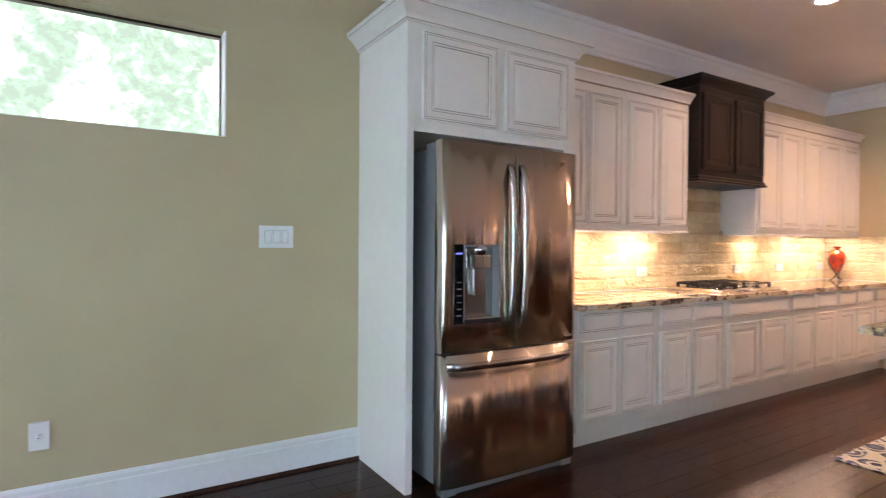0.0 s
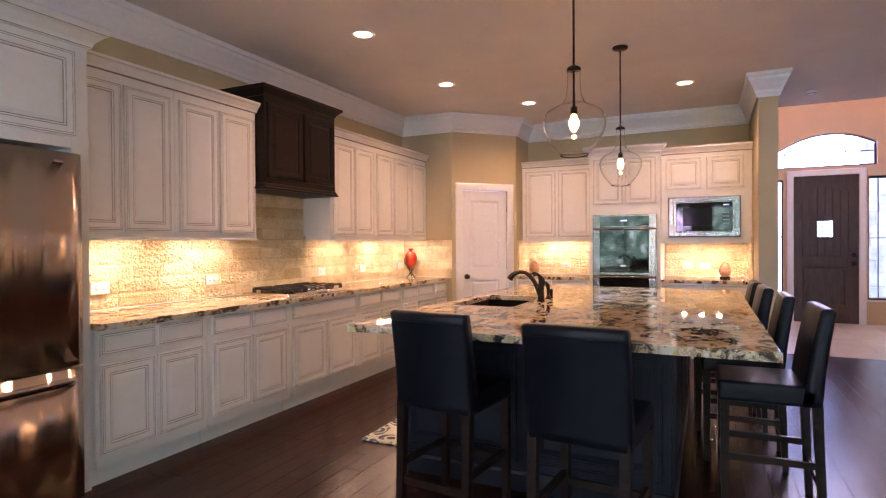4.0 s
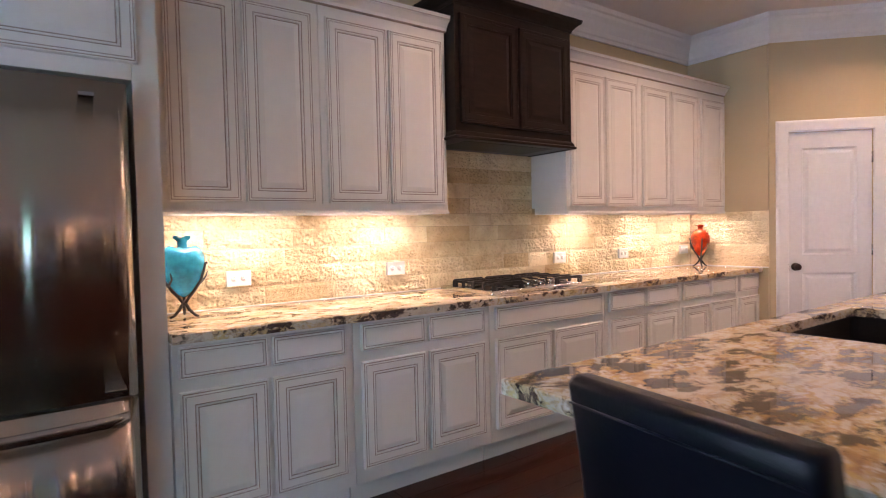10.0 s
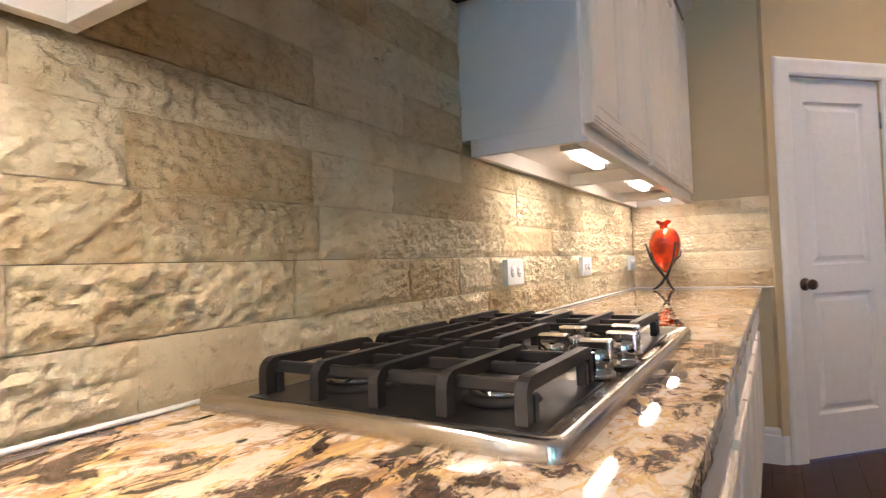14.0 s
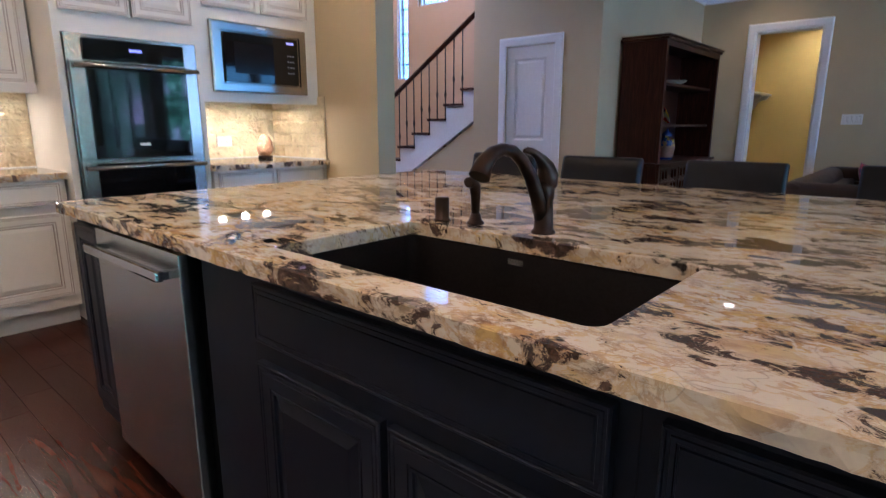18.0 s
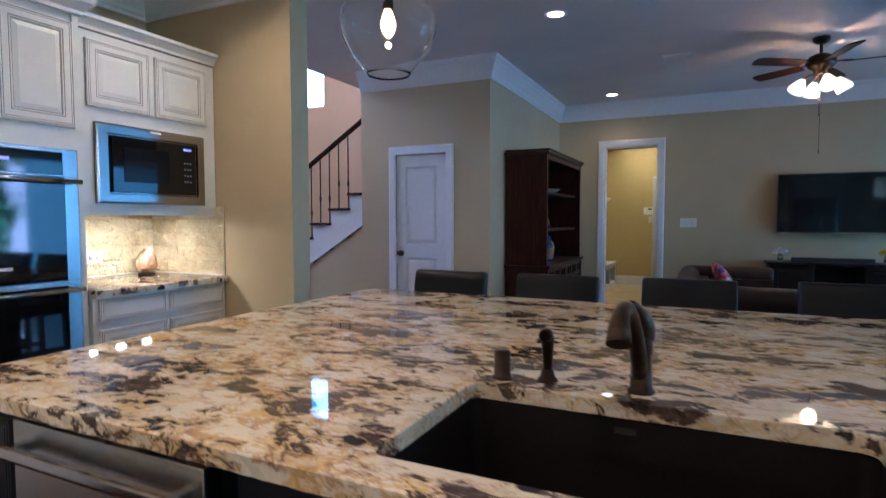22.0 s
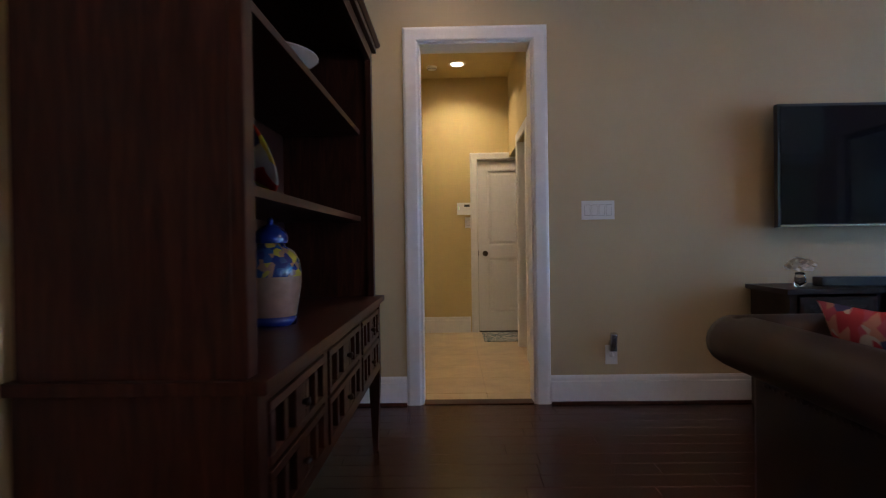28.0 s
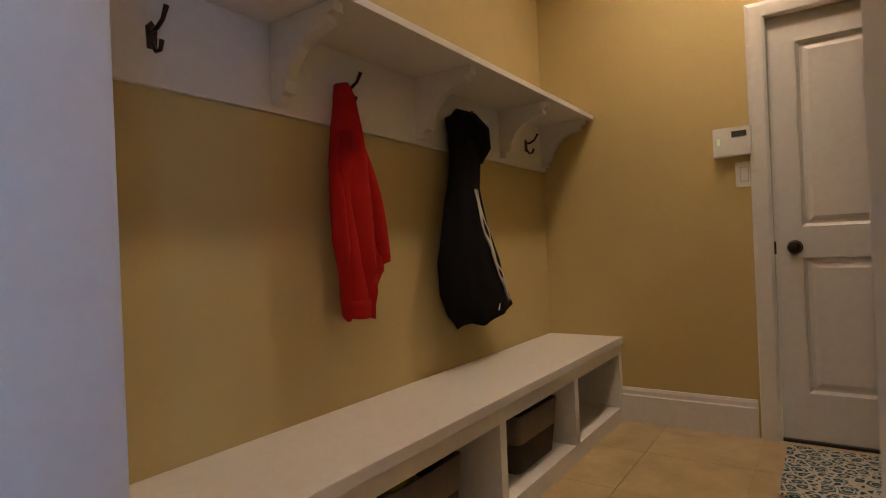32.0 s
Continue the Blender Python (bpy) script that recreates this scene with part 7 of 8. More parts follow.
for x in (0.0, 0.705, 1.40, 2.10, BL - 0.045):
    part("divider", box(x, x + 0.045, 0.0, 0.404, 0.075, 0.3675, 0.001), M_TRIM, bn)

sh = thing("coat_shelf", pose(6.13, YM1, 0, 0, 0, -90), "white shelf with corbels above a peg board", "shelf")
part("shelf_board", box(0.0, BL, 0.0, 0.318, 1.685, 1.71, 0.004), M_TRIM, sh)
part("peg_board", box(0.0, BL, 0.300, 0.319, 1.42, 1.684, 0.003), M_TRIM, sh, "white board behind the hooks")
cor = [(0.299, 1.44), (0.299, 1.684), (0.03, 1.684), (0.03, 1.655), (0.055, 1.65), (0.055, 1.630), (0.075, 1.622), (0.12, 1.612), (0.17, 1.588), (0.21, 1.55), (0.232, 1.505), (0.238, 1.47), (0.262, 1.465), (0.265, 1.44)]
for x in (0.115, 0.82, 1.54, 2.25, BL - 0.06):
    b = prism(cor, 0.04, 0.0)
    bmesh.ops.transform(b, matrix=pose(x, 0, 0, 0, 0, 90) @ pose(0, -0.02, 0), verts=b.verts[:])
    part("corbel", b, M_TRIM, sh, "scrolled corbel")


def coat_hook(y):
    ob = thing("coat_hook", pose(6.43, y, 1.545, 0, 0, -90), "dark bronze double coat hook", "coat hook", "hooks on the peg board")
    part("plate", prism([(-0.012, -0.035), (0.012, -0.035), (0.014, 0.02), (0.0, 0.035), (-0.014, 0.02)], 0.005, 0.0, m=pose(0, -0.005, 0)), M_BRONZE, ob)
    part("upper_prong", tube([(0, -0.004, 0.01), (0, -0.03, 0.012), (0, -0.055, 0.025), (0, -0.075, 0.055)], [0.006, 0.006, 0.0055, 0.007], 8), M_BRONZE, ob)
    part("lower_prong", tube([(0, -0.004, -0.02), (0, -0.02, -0.045), (0, -0.04, -0.045), (0, -0.048, -0.022)], [0.006, 0.0055, 0.0055, 0.007], 8), M_BRONZE, ob)


for y in (-7.37, -8.05, -8.78, -9.47):
    coat_hook(y)


def hanging(name, y, outline, mat, label, cat, seed, folds=1.0):
    """A garment that hangs from a hook: an outline of (half-lefts, half-rights) with soft upright folds."""
    ob = thing(name, pose(6.415, y, 0, 0, 0, -90), label, cat)
    b = bmesh.new()
    n = 24
    rows = []
    for z, x0, x1, t in outline:
        ring = []
        for i in range(n):
            a = 2 * math.pi * i / n
            cx, hw = (x0 + x1) / 2, (x1 - x0) / 2
            x = cx + hw * math.cos(a)
            fold = folds * (0.20 * math.sin(x * 62 + seed + z * 5) + 0.12 * math.sin(x * 120 + z * 9))
            yy = -t * (0.5 - 0.5 * math.sin(a)) * (1 + fold) - 0.004
            ring.append(b.verts.new((x, yy, z + 0.012 * math.sin(3 * a + seed) * (1 if z == outline[-1][0] else 0))))
        rows.append(ring)
    for a, c in zip(rows, rows[1:]):
        for i in range(n):
            f = b.faces.new((a[i], a[(i + 1) % n], c[(i + 1) % n], c[i]))
            f.smooth = True
    b.faces.new(rows[0])
    b.faces.new(rows[-1][::-1])
    bmesh.ops.recalc_face_normals(b, faces=b.faces[:])
    bmesh.ops.subdivide_edges(b, edges=b.edges[:], cuts=1, use_grid_fill=True)
    for v in b.verts:
        v.co.y -= 0.006 * noise.noise(Vector((v.co.x * 22, v.co.z * 5, seed)))
    part("body", b, mat, ob)
    return ob


RED_ROWS = [(1.548, -0.02, 0.025, 0.05), (1.50, -0.035, 0.045, 0.07), (1.40, -0.055, 0.065, 0.085), (1.28, -0.075, 0.09, 0.095), (1.15, -0.09, 0.115, 0.10), (1.02, -0.085, 0.135, 0.10), (0.92, -0.06, 0.135, 0.10), (0.85, -0.05, 0.085, 0.09), (0.775, -0.04, 0.075, 0.08)]
red = hanging("red_sweatshirt", -7.98, RED_ROWS, M_RED, "bright red sweatshirt hanging from a hook", "sweatshirt", 1.0)


def on_front(rows, x, z, seed, out=0.002, folds=1.0):
    """The point on a garment's front at x and z."""
    for (z0, a0, b0, t0), (z1, a1, b1, t1) in zip(rows, rows[1:]):
        if z0 >= z >= z1:
            k = (z0 - z) / (z0 - z1)
            l, r, t = a0 + (a1 - a0) * k, b0 + (b1 - b0) * k, t0 + (t1 - t0) * k
            c = max(-0.97, min(0.97, (x - (l + r) / 2) / ((r - l) / 2)))
            fold = folds * (0.20 * math.sin(x * 62 + seed + z * 5) + 0.12 * math.sin(x * 120 + z * 9))
            return (x, -t * (0.5 + 0.5 * math.sqrt(1 - c * c)) * (1 + fold) - 0.004 - out, z)
    return (x, -0.1, z)


def on_line(rows, pts, seed, n=6, out=0.002, folds=1.0):
    res = []
    for (x0, z0), (x1, z1) in zip(pts, pts[1:]):
        res += [on_front(rows, x0 + (x1 - x0) * i / n, z0 + (z1 - z0) * i / n, seed, out, folds) for i in range(n)]
    return res + [on_front(rows, *pts[-1], seed, out, folds)]


part("sleeve", tube(on_line(RED_ROWS, [(0.045, 1.38), (0.085, 1.18), (0.12, 1.0), (0.135, 0.945)], 1.0, 5, -0.012), [0.022 + 0.012 * min(1, i / 8) for i in range(16)], 12), M_RED, red, smooth=True)
part("sleeve", tube(on_line(RED_ROWS, [(-0.03, 1.38), (-0.045, 1.15), (-0.02, 0.95), (0.005, 0.80)], 1.0, 5, -0.010), [0.020 + 0.014 * min(1, i / 8) for i in range(16)], 12), M_RED, red, smooth=True)
part("cuff", tube(on_line(RED_ROWS, [(0.002, 0.835), (0.006, 0.776)], 1.0, 3, -0.008), 0.037, 12), M_RED, red, "ribbed cuff")
NAV_ROWS = [(1.572, -0.03, 0.04, 0.04), (1.545, -0.10, 0.085, 0.075), (1.48, -0.095, 0.15, 0.095), (1.38, -0.09, 0.12, 0.095), (1.25, -0.115, 0.10, 0.095), (1.10, -0.17, 0.15, 0.105), (0.93, -0.235, 0.235, 0.115), (0.80, -0.225, 0.31, 0.115), (0.71, -0.17, 0.375, 0.105), (0.675, -0.12, 0.30, 0.10), (0.655, -0.09, 0.16, 0.09)]
nav = hanging("black_track_jacket", -8.70, NAV_ROWS, M_NAVYCLOTH, "black track jacket with white sleeve stripes on a hook", "jacket", 2.5, 0.25)
for dx, r in ((0.0, 0.0075), (0.034, 0.003)):
    part("stripe", tube(on_line(NAV_ROWS, [(0.0 + dx, 1.24), (0.045 + dx, 1.09), (0.125 + dx, 0.94), (0.225 + dx, 0.80), (0.275 + dx, 0.735)], 2.5, 8, 0.003, 0.25), r, 8), M_WHITECLOTH, nav, "white stripe")
part("hem_line", tube(on_line(NAV_ROWS, [(0.16, 0.70), (0.17, 0.73)], 2.5, 6, 0.002, 0.25), 0.003, 6), M_WHITECLOTH, nav)
part("hood", tube([(-0.06, -0.05, 1.555), (0.0, -0.085, 1.53), (0.06, -0.095, 1.49), (0.10, -0.085, 1.43), (0.085, -0.07, 1.37)], [0.035, 0.05, 0.055, 0.045, 0.025], 14), M_NAVYCLOTH, nav, smooth=True)


def basket(y, label):
    ob = thing("felt_basket", pose(6.07, y, 0.075, 0, 0, -90), label, "basket", "baskets in the cubbies")

    def shell(z0, z1, out0, out1):
        b = bmesh.new()
        rows = []
        for z, o, ins in ((z0, out0, 0), (z1, out1, 0), (z1, out1, 0.008), (z0, out0, 0.008)):
            ring = []
            for cx, cy, a0 in ((1, 1, 0), (-1, 1, 90), (-1, -1, 180), (1, -1, 270)):
                for q in range(5):
                    an = radians(a0 + q * 22.5)
                    ring.append(b.verts.new((cx * (0.155 + o) + (0.03 - ins) * math.cos(an), 0.165 + cy * (0.11 + o) + (0.03 - ins) * math.sin(an), z)))
            rows.append(ring)
        for a, c in zip(rows, rows[1:]):
            for i in range(20):
                f = b.faces.new((a[i], a[(i + 1) % 20], c[(i + 1) % 20], c[i]))
                f.smooth = True
        bmesh.ops.recalc_face_normals(b, faces=b.faces[:])
        return b

    lower = part("lower_band", shell(0.001, 0.12, -0.012, 0.0), M_BASKET, ob, "dark grey lower half")
    part("upper_band", shell(0.1205, 0.235, 0.0, 0.008), M_BASKETRIM, ob, "lighter grey upper half")
    part("bottom", box(-0.155, 0.155, 0.05, 0.28, 0.001, 0.008), M_BASKET, ob)
    return ob


basket(-7.99, "grey felt basket with clothes in a bench cubby")
basket(-8.78, "dark and light grey felt basket in a bench cubby")


def crumple(m, sx, sy, sz, mat, name, label, cat, seed):
    b = bmesh.new()
    bmesh.ops.create_icosphere(b, subdivisions=4, radius=1)
    for v in b.verts:
        k = 1 + 0.35 * noise.noise(v.co * 1.8 + Vector((seed, 0, 0))) + 0.14 * noise.noise(v.co * 4.5)
        v.co = Vector((v.co.x * sx * k, v.co.y * sy * k, v.co.z * sz * k))
    return solid(name, b, mat, label, cat, m=m, smooth=True)


crumple(at(6.20, -7.95, 0.27), 0.08, 0.11, 0.05, M_YELLOW, "yellow_cap", "crumpled fluorescent yellow cloth in the basket", "clothing", 3.0)
crumple(at(6.23, -8.04, 0.25), 0.09, 0.09, 0.06, M_NAVYCLOTH, "dark_scarf", "dark folded scarf in the basket", "clothing", 8.0)
crumple(at(6.22, -8.78, 0.235), 0.10, 0.12, 0.045, M_HUTCH, "brown_gloves", "dark brown clothes in the basket", "clothing", 5.0)

al = thing("alarm_panel", pose(5.434, -9.742, 1.457, 0, 0, 180), "white alarm keypad with a small display", "keypad")
part("case", box(-0.085, 0.085, -0.03, 0.0, -0.072, 0.072, 0.006), M_OUTLET, al)
part("display", box(0.0, 0.065, -0.0315, -0.030, 0.022, 0.05), M_SLOT, al)
part("led", box(-0.062, -0.054, -0.0315, -0.030, -0.01, 0.02), M_LED, al, "green light")
part("flap", box(-0.08, 0.08, -0.034, -0.0305, -0.068, -0.03, 0.002), M_OUTLET, al)
switch_plate(pose(5.387, -9.742, 1.294, 0, 0, 180), 1, 0.078, 0.125, "white single rocker switch plate")
switch_plate(pose(4.90, -7.6, 1.42, 0, 0, 90), 1, 0.078, 0.125, "white single rocker switch plate by the side opening")
solid("door_mat", box(4.60, 5.25, -9.66, -9.06, 0.0012, 0.012, 0.004), M_MAT, "cream and navy floral door mat on the tiles", "mat")

# ---- foyer ----
fd = thing("door_front", pose(11.53, -1.957, 0, 0, 0, -90), "dark walnut front door with planks and a small grilled window", "door", kind="structure")
DW, DH = 0.903, 2.43
for x0, x1, z0, z1 in ((0, 0.13, 0, DH), (DW - 0.13, DW, 0, DH), (0.13, DW - 0.13, 0, 0.24), (0.13, DW - 0.13, 0.93, 1.09), (0.13, DW - 0.13, 2.28, DH)):
    part("rail", box(x0, x1, 0, 0.05, z0, z1, 0.003), M_FRONTDOOR, fd)
part("lower_panel", panel(DW - 0.26, 0.69, [(0.0, 0.012), (0.03, 0.018), (0.05, 0.018), (0.07, 0.010)], 0.04), M_FRONTDOOR, fd, m=pose(DW / 2, 0.002, 0.585))
arch = [(0.13, 2.281)] + [(0.13 + (DW - 0.26) * k / 12, 2.14 + 0.10 * math.sin(math.pi * k / 12)) for k in range(13)] + [(DW - 0.13, 2.281)]
part("arched_rail", prism(arch[::-1], 0.046, m=pose(0, 0.002, 0)), M_FRONTDOOR, fd)
for i in range(6):
    x0 = 0.132 + i * 0.1068
    lo, hi = 1.09, 2.27
    holes = x0 + 0.1068 > 0.335 and x0 < 0.55
    for z0, z1 in (((lo, 1.42), (1.68, hi)) if holes else ((lo, hi),)):
        part("plank", box(x0, x0 + 0.1035, 0.016, 0.04, z0, z1, 0.003, 1), M_FRONTDOOR, fd)
for x0, x1, z0, z1 in ((0.13, 0.345, 1.09, 2.27), (0.558, DW - 0.13, 1.09, 2.27), (0.345, 0.558, 1.09, 1.42), (0.345, 0.558, 1.68, 2.27)):
    part("backing_board", box(x0, x1, 0.0405, 0.049, z0, z1), M_FRONTDOOR, fd)
part("window_glass", box(0.345, 0.558, 0.024, 0.028, 1.42, 1.68), M_PANE, fd)
for k in range(1, 3):
    part("window_bar", box(0.345 + 0.213 * k / 3 - 0.006, 0.345 + 0.213 * k / 3 + 0.006, 0.012, 0.023, 1.42, 1.68), M_IRON, fd)
    part("window_bar", box(0.345, 0.558, 0.006, 0.0115, 1.42 + 0.26 * k / 3 - 0.006, 1.42 + 0.26 * k / 3 + 0.006), M_IRON, fd)
for z in (0.98, 1.12):
    part("deadbolt" if z > 1 else "door_knob", lathe([(0, 0), (0.035, 0), (0.035, 0.008), (0.014, 0.012), (0.014, 0.04), (0.028, 0.05), (0.0, 0.062)], 18, m=pose(DW - 0.065, 0, z, 90)), M_BRONZE, fd)
casing("door_casing_front", pose(11.5, -1.957, 0, 0, 0, -90), 0.903, 2.43, 0.10)


def sidelight(name, y0, y1, z0, z1):
    ob = thing(name, pose(11.5, y1, 0, 0, 0, -90), "tall narrow sidelight window with dark bars", "window", kind="structure")
    w = y1 - y0
    f = box(0, 0.022, 0.06, 0.10, z0, z1)
    box(w - 0.022, w, 0.06, 0.10, z0, z1, bm=f)
    box(0.022, w - 0.022, 0.06, 0.10, z0, z0 + 0.025, bm=f)
    box(0.022, w - 0.022, 0.06, 0.10, z1 - 0.025, z1, bm=f)
    part("window_frame", f, M_IRON, ob)
    p = part("pane", box(0.022, w - 0.022, 0.078, 0.082, z0 + 0.025, z1 - 0.025), M_PANE, ob)
    p.visible_shadow = False
    part("glazing_bar", box(w * 0.36, w * 0.36 + 0.012, 0.068, 0.090, z0 + 0.025, z1 - 0.025), M_IRON, ob)
    for k in (0.5, 0.985):
        part("glazing_bar", box(0.022, w - 0.022, 0.066, 0.092, z0 + (z1 - z0) * k - 0.006, z0 + (z1 - z0) * k + 0.006), M_IRON, ob)
    part("window_sill", box(-0.02, w + 0.02, -0.02, 0.06, z0 - 0.03, z0 - 0.002), M_TRIM, ob)


sidelight("window_6", -1.81, -1.50, 0.45, 2.39)
sidelight("window_7", -3.36, -2.98, 0.40, 2.39)

# arched transom above the front door
AY0, AY1 = -3.10, -1.50


def arch_z(y):
    return 3.12 - 0.40 * (y + 2.48) ** 2 / 0.9


ys = [AY0 + (AY1 - AY0) * k / 16 for k in range(17)]
sp = bmesh.new()
lo0 = [sp.verts.new((11.501, y, arch_z(y))) for y in ys]
lo1 = [sp.verts.new((11.679, y, arch_z(y))) for y in ys]
hi0 = [sp.verts.new((11.501, y, 3.132)) for y in ys]
hi1 = [sp.verts.new((11.679, y, 3.132)) for y in ys]
for k in range(16):
    sp.faces.new((lo0[k], lo0[k + 1], hi0[k + 1], hi0[k]))
    sp.faces.new((lo1[k], hi1[k], hi1[k + 1], lo1[k + 1]))
    sp.faces.new((lo0[k], lo1[k], lo1[k + 1], lo0[k + 1]))
bmesh.ops.recalc_face_normals(sp, faces=sp.faces[:])
solid("wall_front_arch", sp, M_FOYER, "peach arch over the transom window", "wall", kind="structure")
tw8 = thing("window_8", at(11.5, 0), "arched transom window with dark bars", "window", kind="structure")
part("window_frame", tube([(0.09, y, arch_z(y) - 0.009) for y in ys], 0.009, 8), M_IRON, tw8)
part("window_frame", box(0.076, 0.104, AY0, AY1, 2.57, 2.595), M_IRON, tw8)
part("window_frame", box(0.076, 0.104, AY0, AY0 + 0.025, 2.595, arch_z(AY0) - 0.02), M_IRON, tw8)
for y in (-2.70, -2.26, -1.84):
    part("glazing_bar", box(0.082, 0.098, y - 0.008, y + 0.008, 2.595, arch_z(y) - 0.02), M_IRON, tw8)
part("glazing_bar", box(0.080, 0.100, AY0 + 0.025, AY1, 2.80, 2.815), M_IRON, tw8)
p = part("pane", box(0.088, 0.092, AY0 + 0.02, AY1, 2.59, 3.125), M_PANE, tw8)
p.visible_shadow = False

# stairs that rise behind the closet wall
st = thing("staircase", at(0, 0), "open-sided staircase with dark treads and dark turned balusters", "staircase", kind="structure")
RUN, RISE, X0 = 0.28, 0.1805, 10.52
n = 9
for i in range(n):
    x1 = X0 - i * RUN
    z = (i + 1) * RISE
    part("tread", box(max(x1 - RUN - 0.004, 8.064), x1 + 0.025, -4.94, -3.80, z - 0.032, z, 0.006), M_HUTCH, st, "dark wooden tread")
    part("riser", box(x1 - 0.018, x1, -4.94, -3.865, z - RISE, z - 0.033), M_TRIM, st, "white riser")
sk2 = [(X0, 0.0)]
for i in range(n):
    x1 = X0 - i * RUN
    sk2 += [(x1, (i + 1) * RISE - 0.034), (max(x1 - RUN, 8.064), (i + 1) * RISE - 0.034)]
xe = 8.064
sk2 += [(xe, n * RISE - 0.36), (X0 - 0.42, 0.0)]
part("stringer", prism(sk2[::-1], 0.03, m=pose(0, -3.865, 0)), M_TRIM, st, "white cut stringer")
low = [(X0 - 0.45, 0.0), (xe, 0.0), (xe, n * RISE - 0.38)]
part("underside_wall", prism(low, 0.02, m=pose(0, -3.88, 0)), M_WALL, st, "tan wall under the stairs")
for i in range(8):
    for k in (0.07, 0.21):
        x = X0 - i * RUN - k
        z = (i + 1) * RISE
        zt = 0.93 + (X0 - x) * RISE / RUN
        part("baluster", tube([(x, -3.90, z), (x, -3.90, z + 0.25), (x, -3.90, z + 0.30), (x, -3.90, z + 0.35), (x, -3.90, zt)], [0.008, 0.008, 0.016, 0.008, 0.008], 8), M_IRON, st)
rail_pts = [(X0 + 0.02, -3.90, 0.96), (X0 - 0.2, -3.90, 0.96 + 0.14), (8.07, -3.90, 0.95 + (X0 - 8.07) * RISE / RUN)]
part("handrail", tube(rail_pts, 0.030, 12), M_HUTCH, st, "dark stained handrail")
part("newel_post", box(X0 + 0.0, X0 + 0.09, -3.945, -3.855, 0.0, 1.08, 0.006), M_HUTCH, st)

w9 = thing("window_9", at(9.5, -4.95), "small bright stair window", "window", kind="structure")
f = box(0, 0.03, -0.09, -0.05, 2.95, 3.60)
box(0.57, 0.60, -0.09, -0.05, 2.95, 3.60, bm=f)
box(0.03, 0.57, -0.09, -0.05, 2.95, 2.98, bm=f)
box(0.03, 0.57, -0.09, -0.05, 3.57, 3.60, bm=f)
part("window_frame", f, M_TRIM, w9)
p = part("pane", box(0.03, 0.57, -0.074, -0.069, 2.98, 3.57), M_PANE, w9)
p.visible_shadow = False

w10 = thing("window_10", at(10.32, -4.95), "tall narrow bright stair window with dark bars", "window", kind="structure")
f = box(0, 0.015, -0.09, -0.05, 1.90, 3.29)
box(0.225, 0.24, -0.09, -0.05, 1.90, 3.29, bm=f)
box(0.015, 0.225, -0.09, -0.05, 1.90, 1.915, bm=f)
box(0.015, 0.225, -0.09, -0.05, 3.275, 3.29, bm=f)
part("window_frame", f, M_TRIM, w10)
for z in (2.13, 2.60, 2.96):
    part("glazing_bar", box(0.015, 0.225, -0.078, -0.062, z - 0.008, z + 0.008), M_IRON, w10)
p = part("pane", box(0.015, 0.225, -0.074, -0.069, 1.915, 3.275), M_PANE, w10)
p.visible_shadow = False

# ---- outside ----
solid("ground", box(-150, 150, -150, 150, -0.32, -0.12), M_GROUND, "mown lawn round the house", "ground", kind="structure")
def hill(name, m, w, h, mat, label):
    b = box(-w / 2, w / 2, 0, 0.1, 0, h)
    return solid(name, b, mat, label, "backdrop", kind="structure", m=m)


# backdrop boards glow by themselves, standing in for daylight at the windows
hill("backdrop_north", at(0, 9.0, -0.12), 20, 9, M_TREES_N, "glowing backdrop of trees behind the house, sunlight painted in")
hill("backdrop_west", pose(-6.5, 0.5, -0.12, 0, 0, 90), 14, 6, M_TREES, "glowing backdrop of trees behind the garden, in place of daylight")
# street and stair sky are plain blue emitters, added for brightness and reflections
hill("backdrop_front", pose(19, -3, -0.12, 0, 0, 90), 30, 9, lit("hazy_street_glow", (0.20, 0.42, 1.0), 15.0), "plain glowing backdrop in place of the bright hazy street")
hill("backdrop_stairs", at(12.0, -8.0, 1.0), 9.0, 9, lit("bright_sky_glow", (0.18, 0.46, 1.0), 40.0), "plain glowing backdrop in place of the sky by the stairs")
# the porch wall is no lamp; its added blue glow replaces daylight
solid("backdrop_porch", box(-2.2, -2.05, -14.0, -3.8, -0.12, 5.0), lit("porch_wall_glow", (0.125, 0.445, 0.83), 8.6), "wall of the screened porch, glowing by itself in place of daylight", "backdrop", kind="structure")
hill("backdrop_south", at(-1.35, -3.6, -0.12), 3.4, 4.0, M_TREES_S, "glowing backdrop of shrubs by the porch, in place of daylight")
pp = thing("porch_outlet", pose(-2.05, -8.2, 1.28, 0, 0, 90), "white receptacle plate on the porch wall", "outlet")
part("plate", box(-0.04, 0.04, -0.007, -0.0005, -0.06, 0.06, 0.002), M_OUTLET, pp)
for z in (-0.025, 0.025):
    part("socket", box(-0.016, 0.016, -0.009, -0.0072, z - 0.014, z + 0.014, 0.002), M_OUTLET, pp)
rng = random.Random(5)
pc = thing("porch_column", at(12.9, -3.55, -0.12), "pale limestone porch column", "column", kind="structure")
part("core", box(-0.30, 0.30, -0.34, 0.34, 0, 4.5), M_WHITESTONE, pc)
z = 0.0
while z < 3.4:
    h = rng.uniform(0.14, 0.26)
    y = -0.35
    while y < 0.34:
        w = min(rng.uniform(0.18, 0.42), 0.35 - y)
        if w > 0.03:
            part("stone", box(-0.325 - rng.uniform(0, 0.02), -0.30, y + 0.006, y + w - 0.006, z + 0.006, z + h - 0.006, 0.005, 1), M_WHITESTONE, pc)
        y += w
    z += h

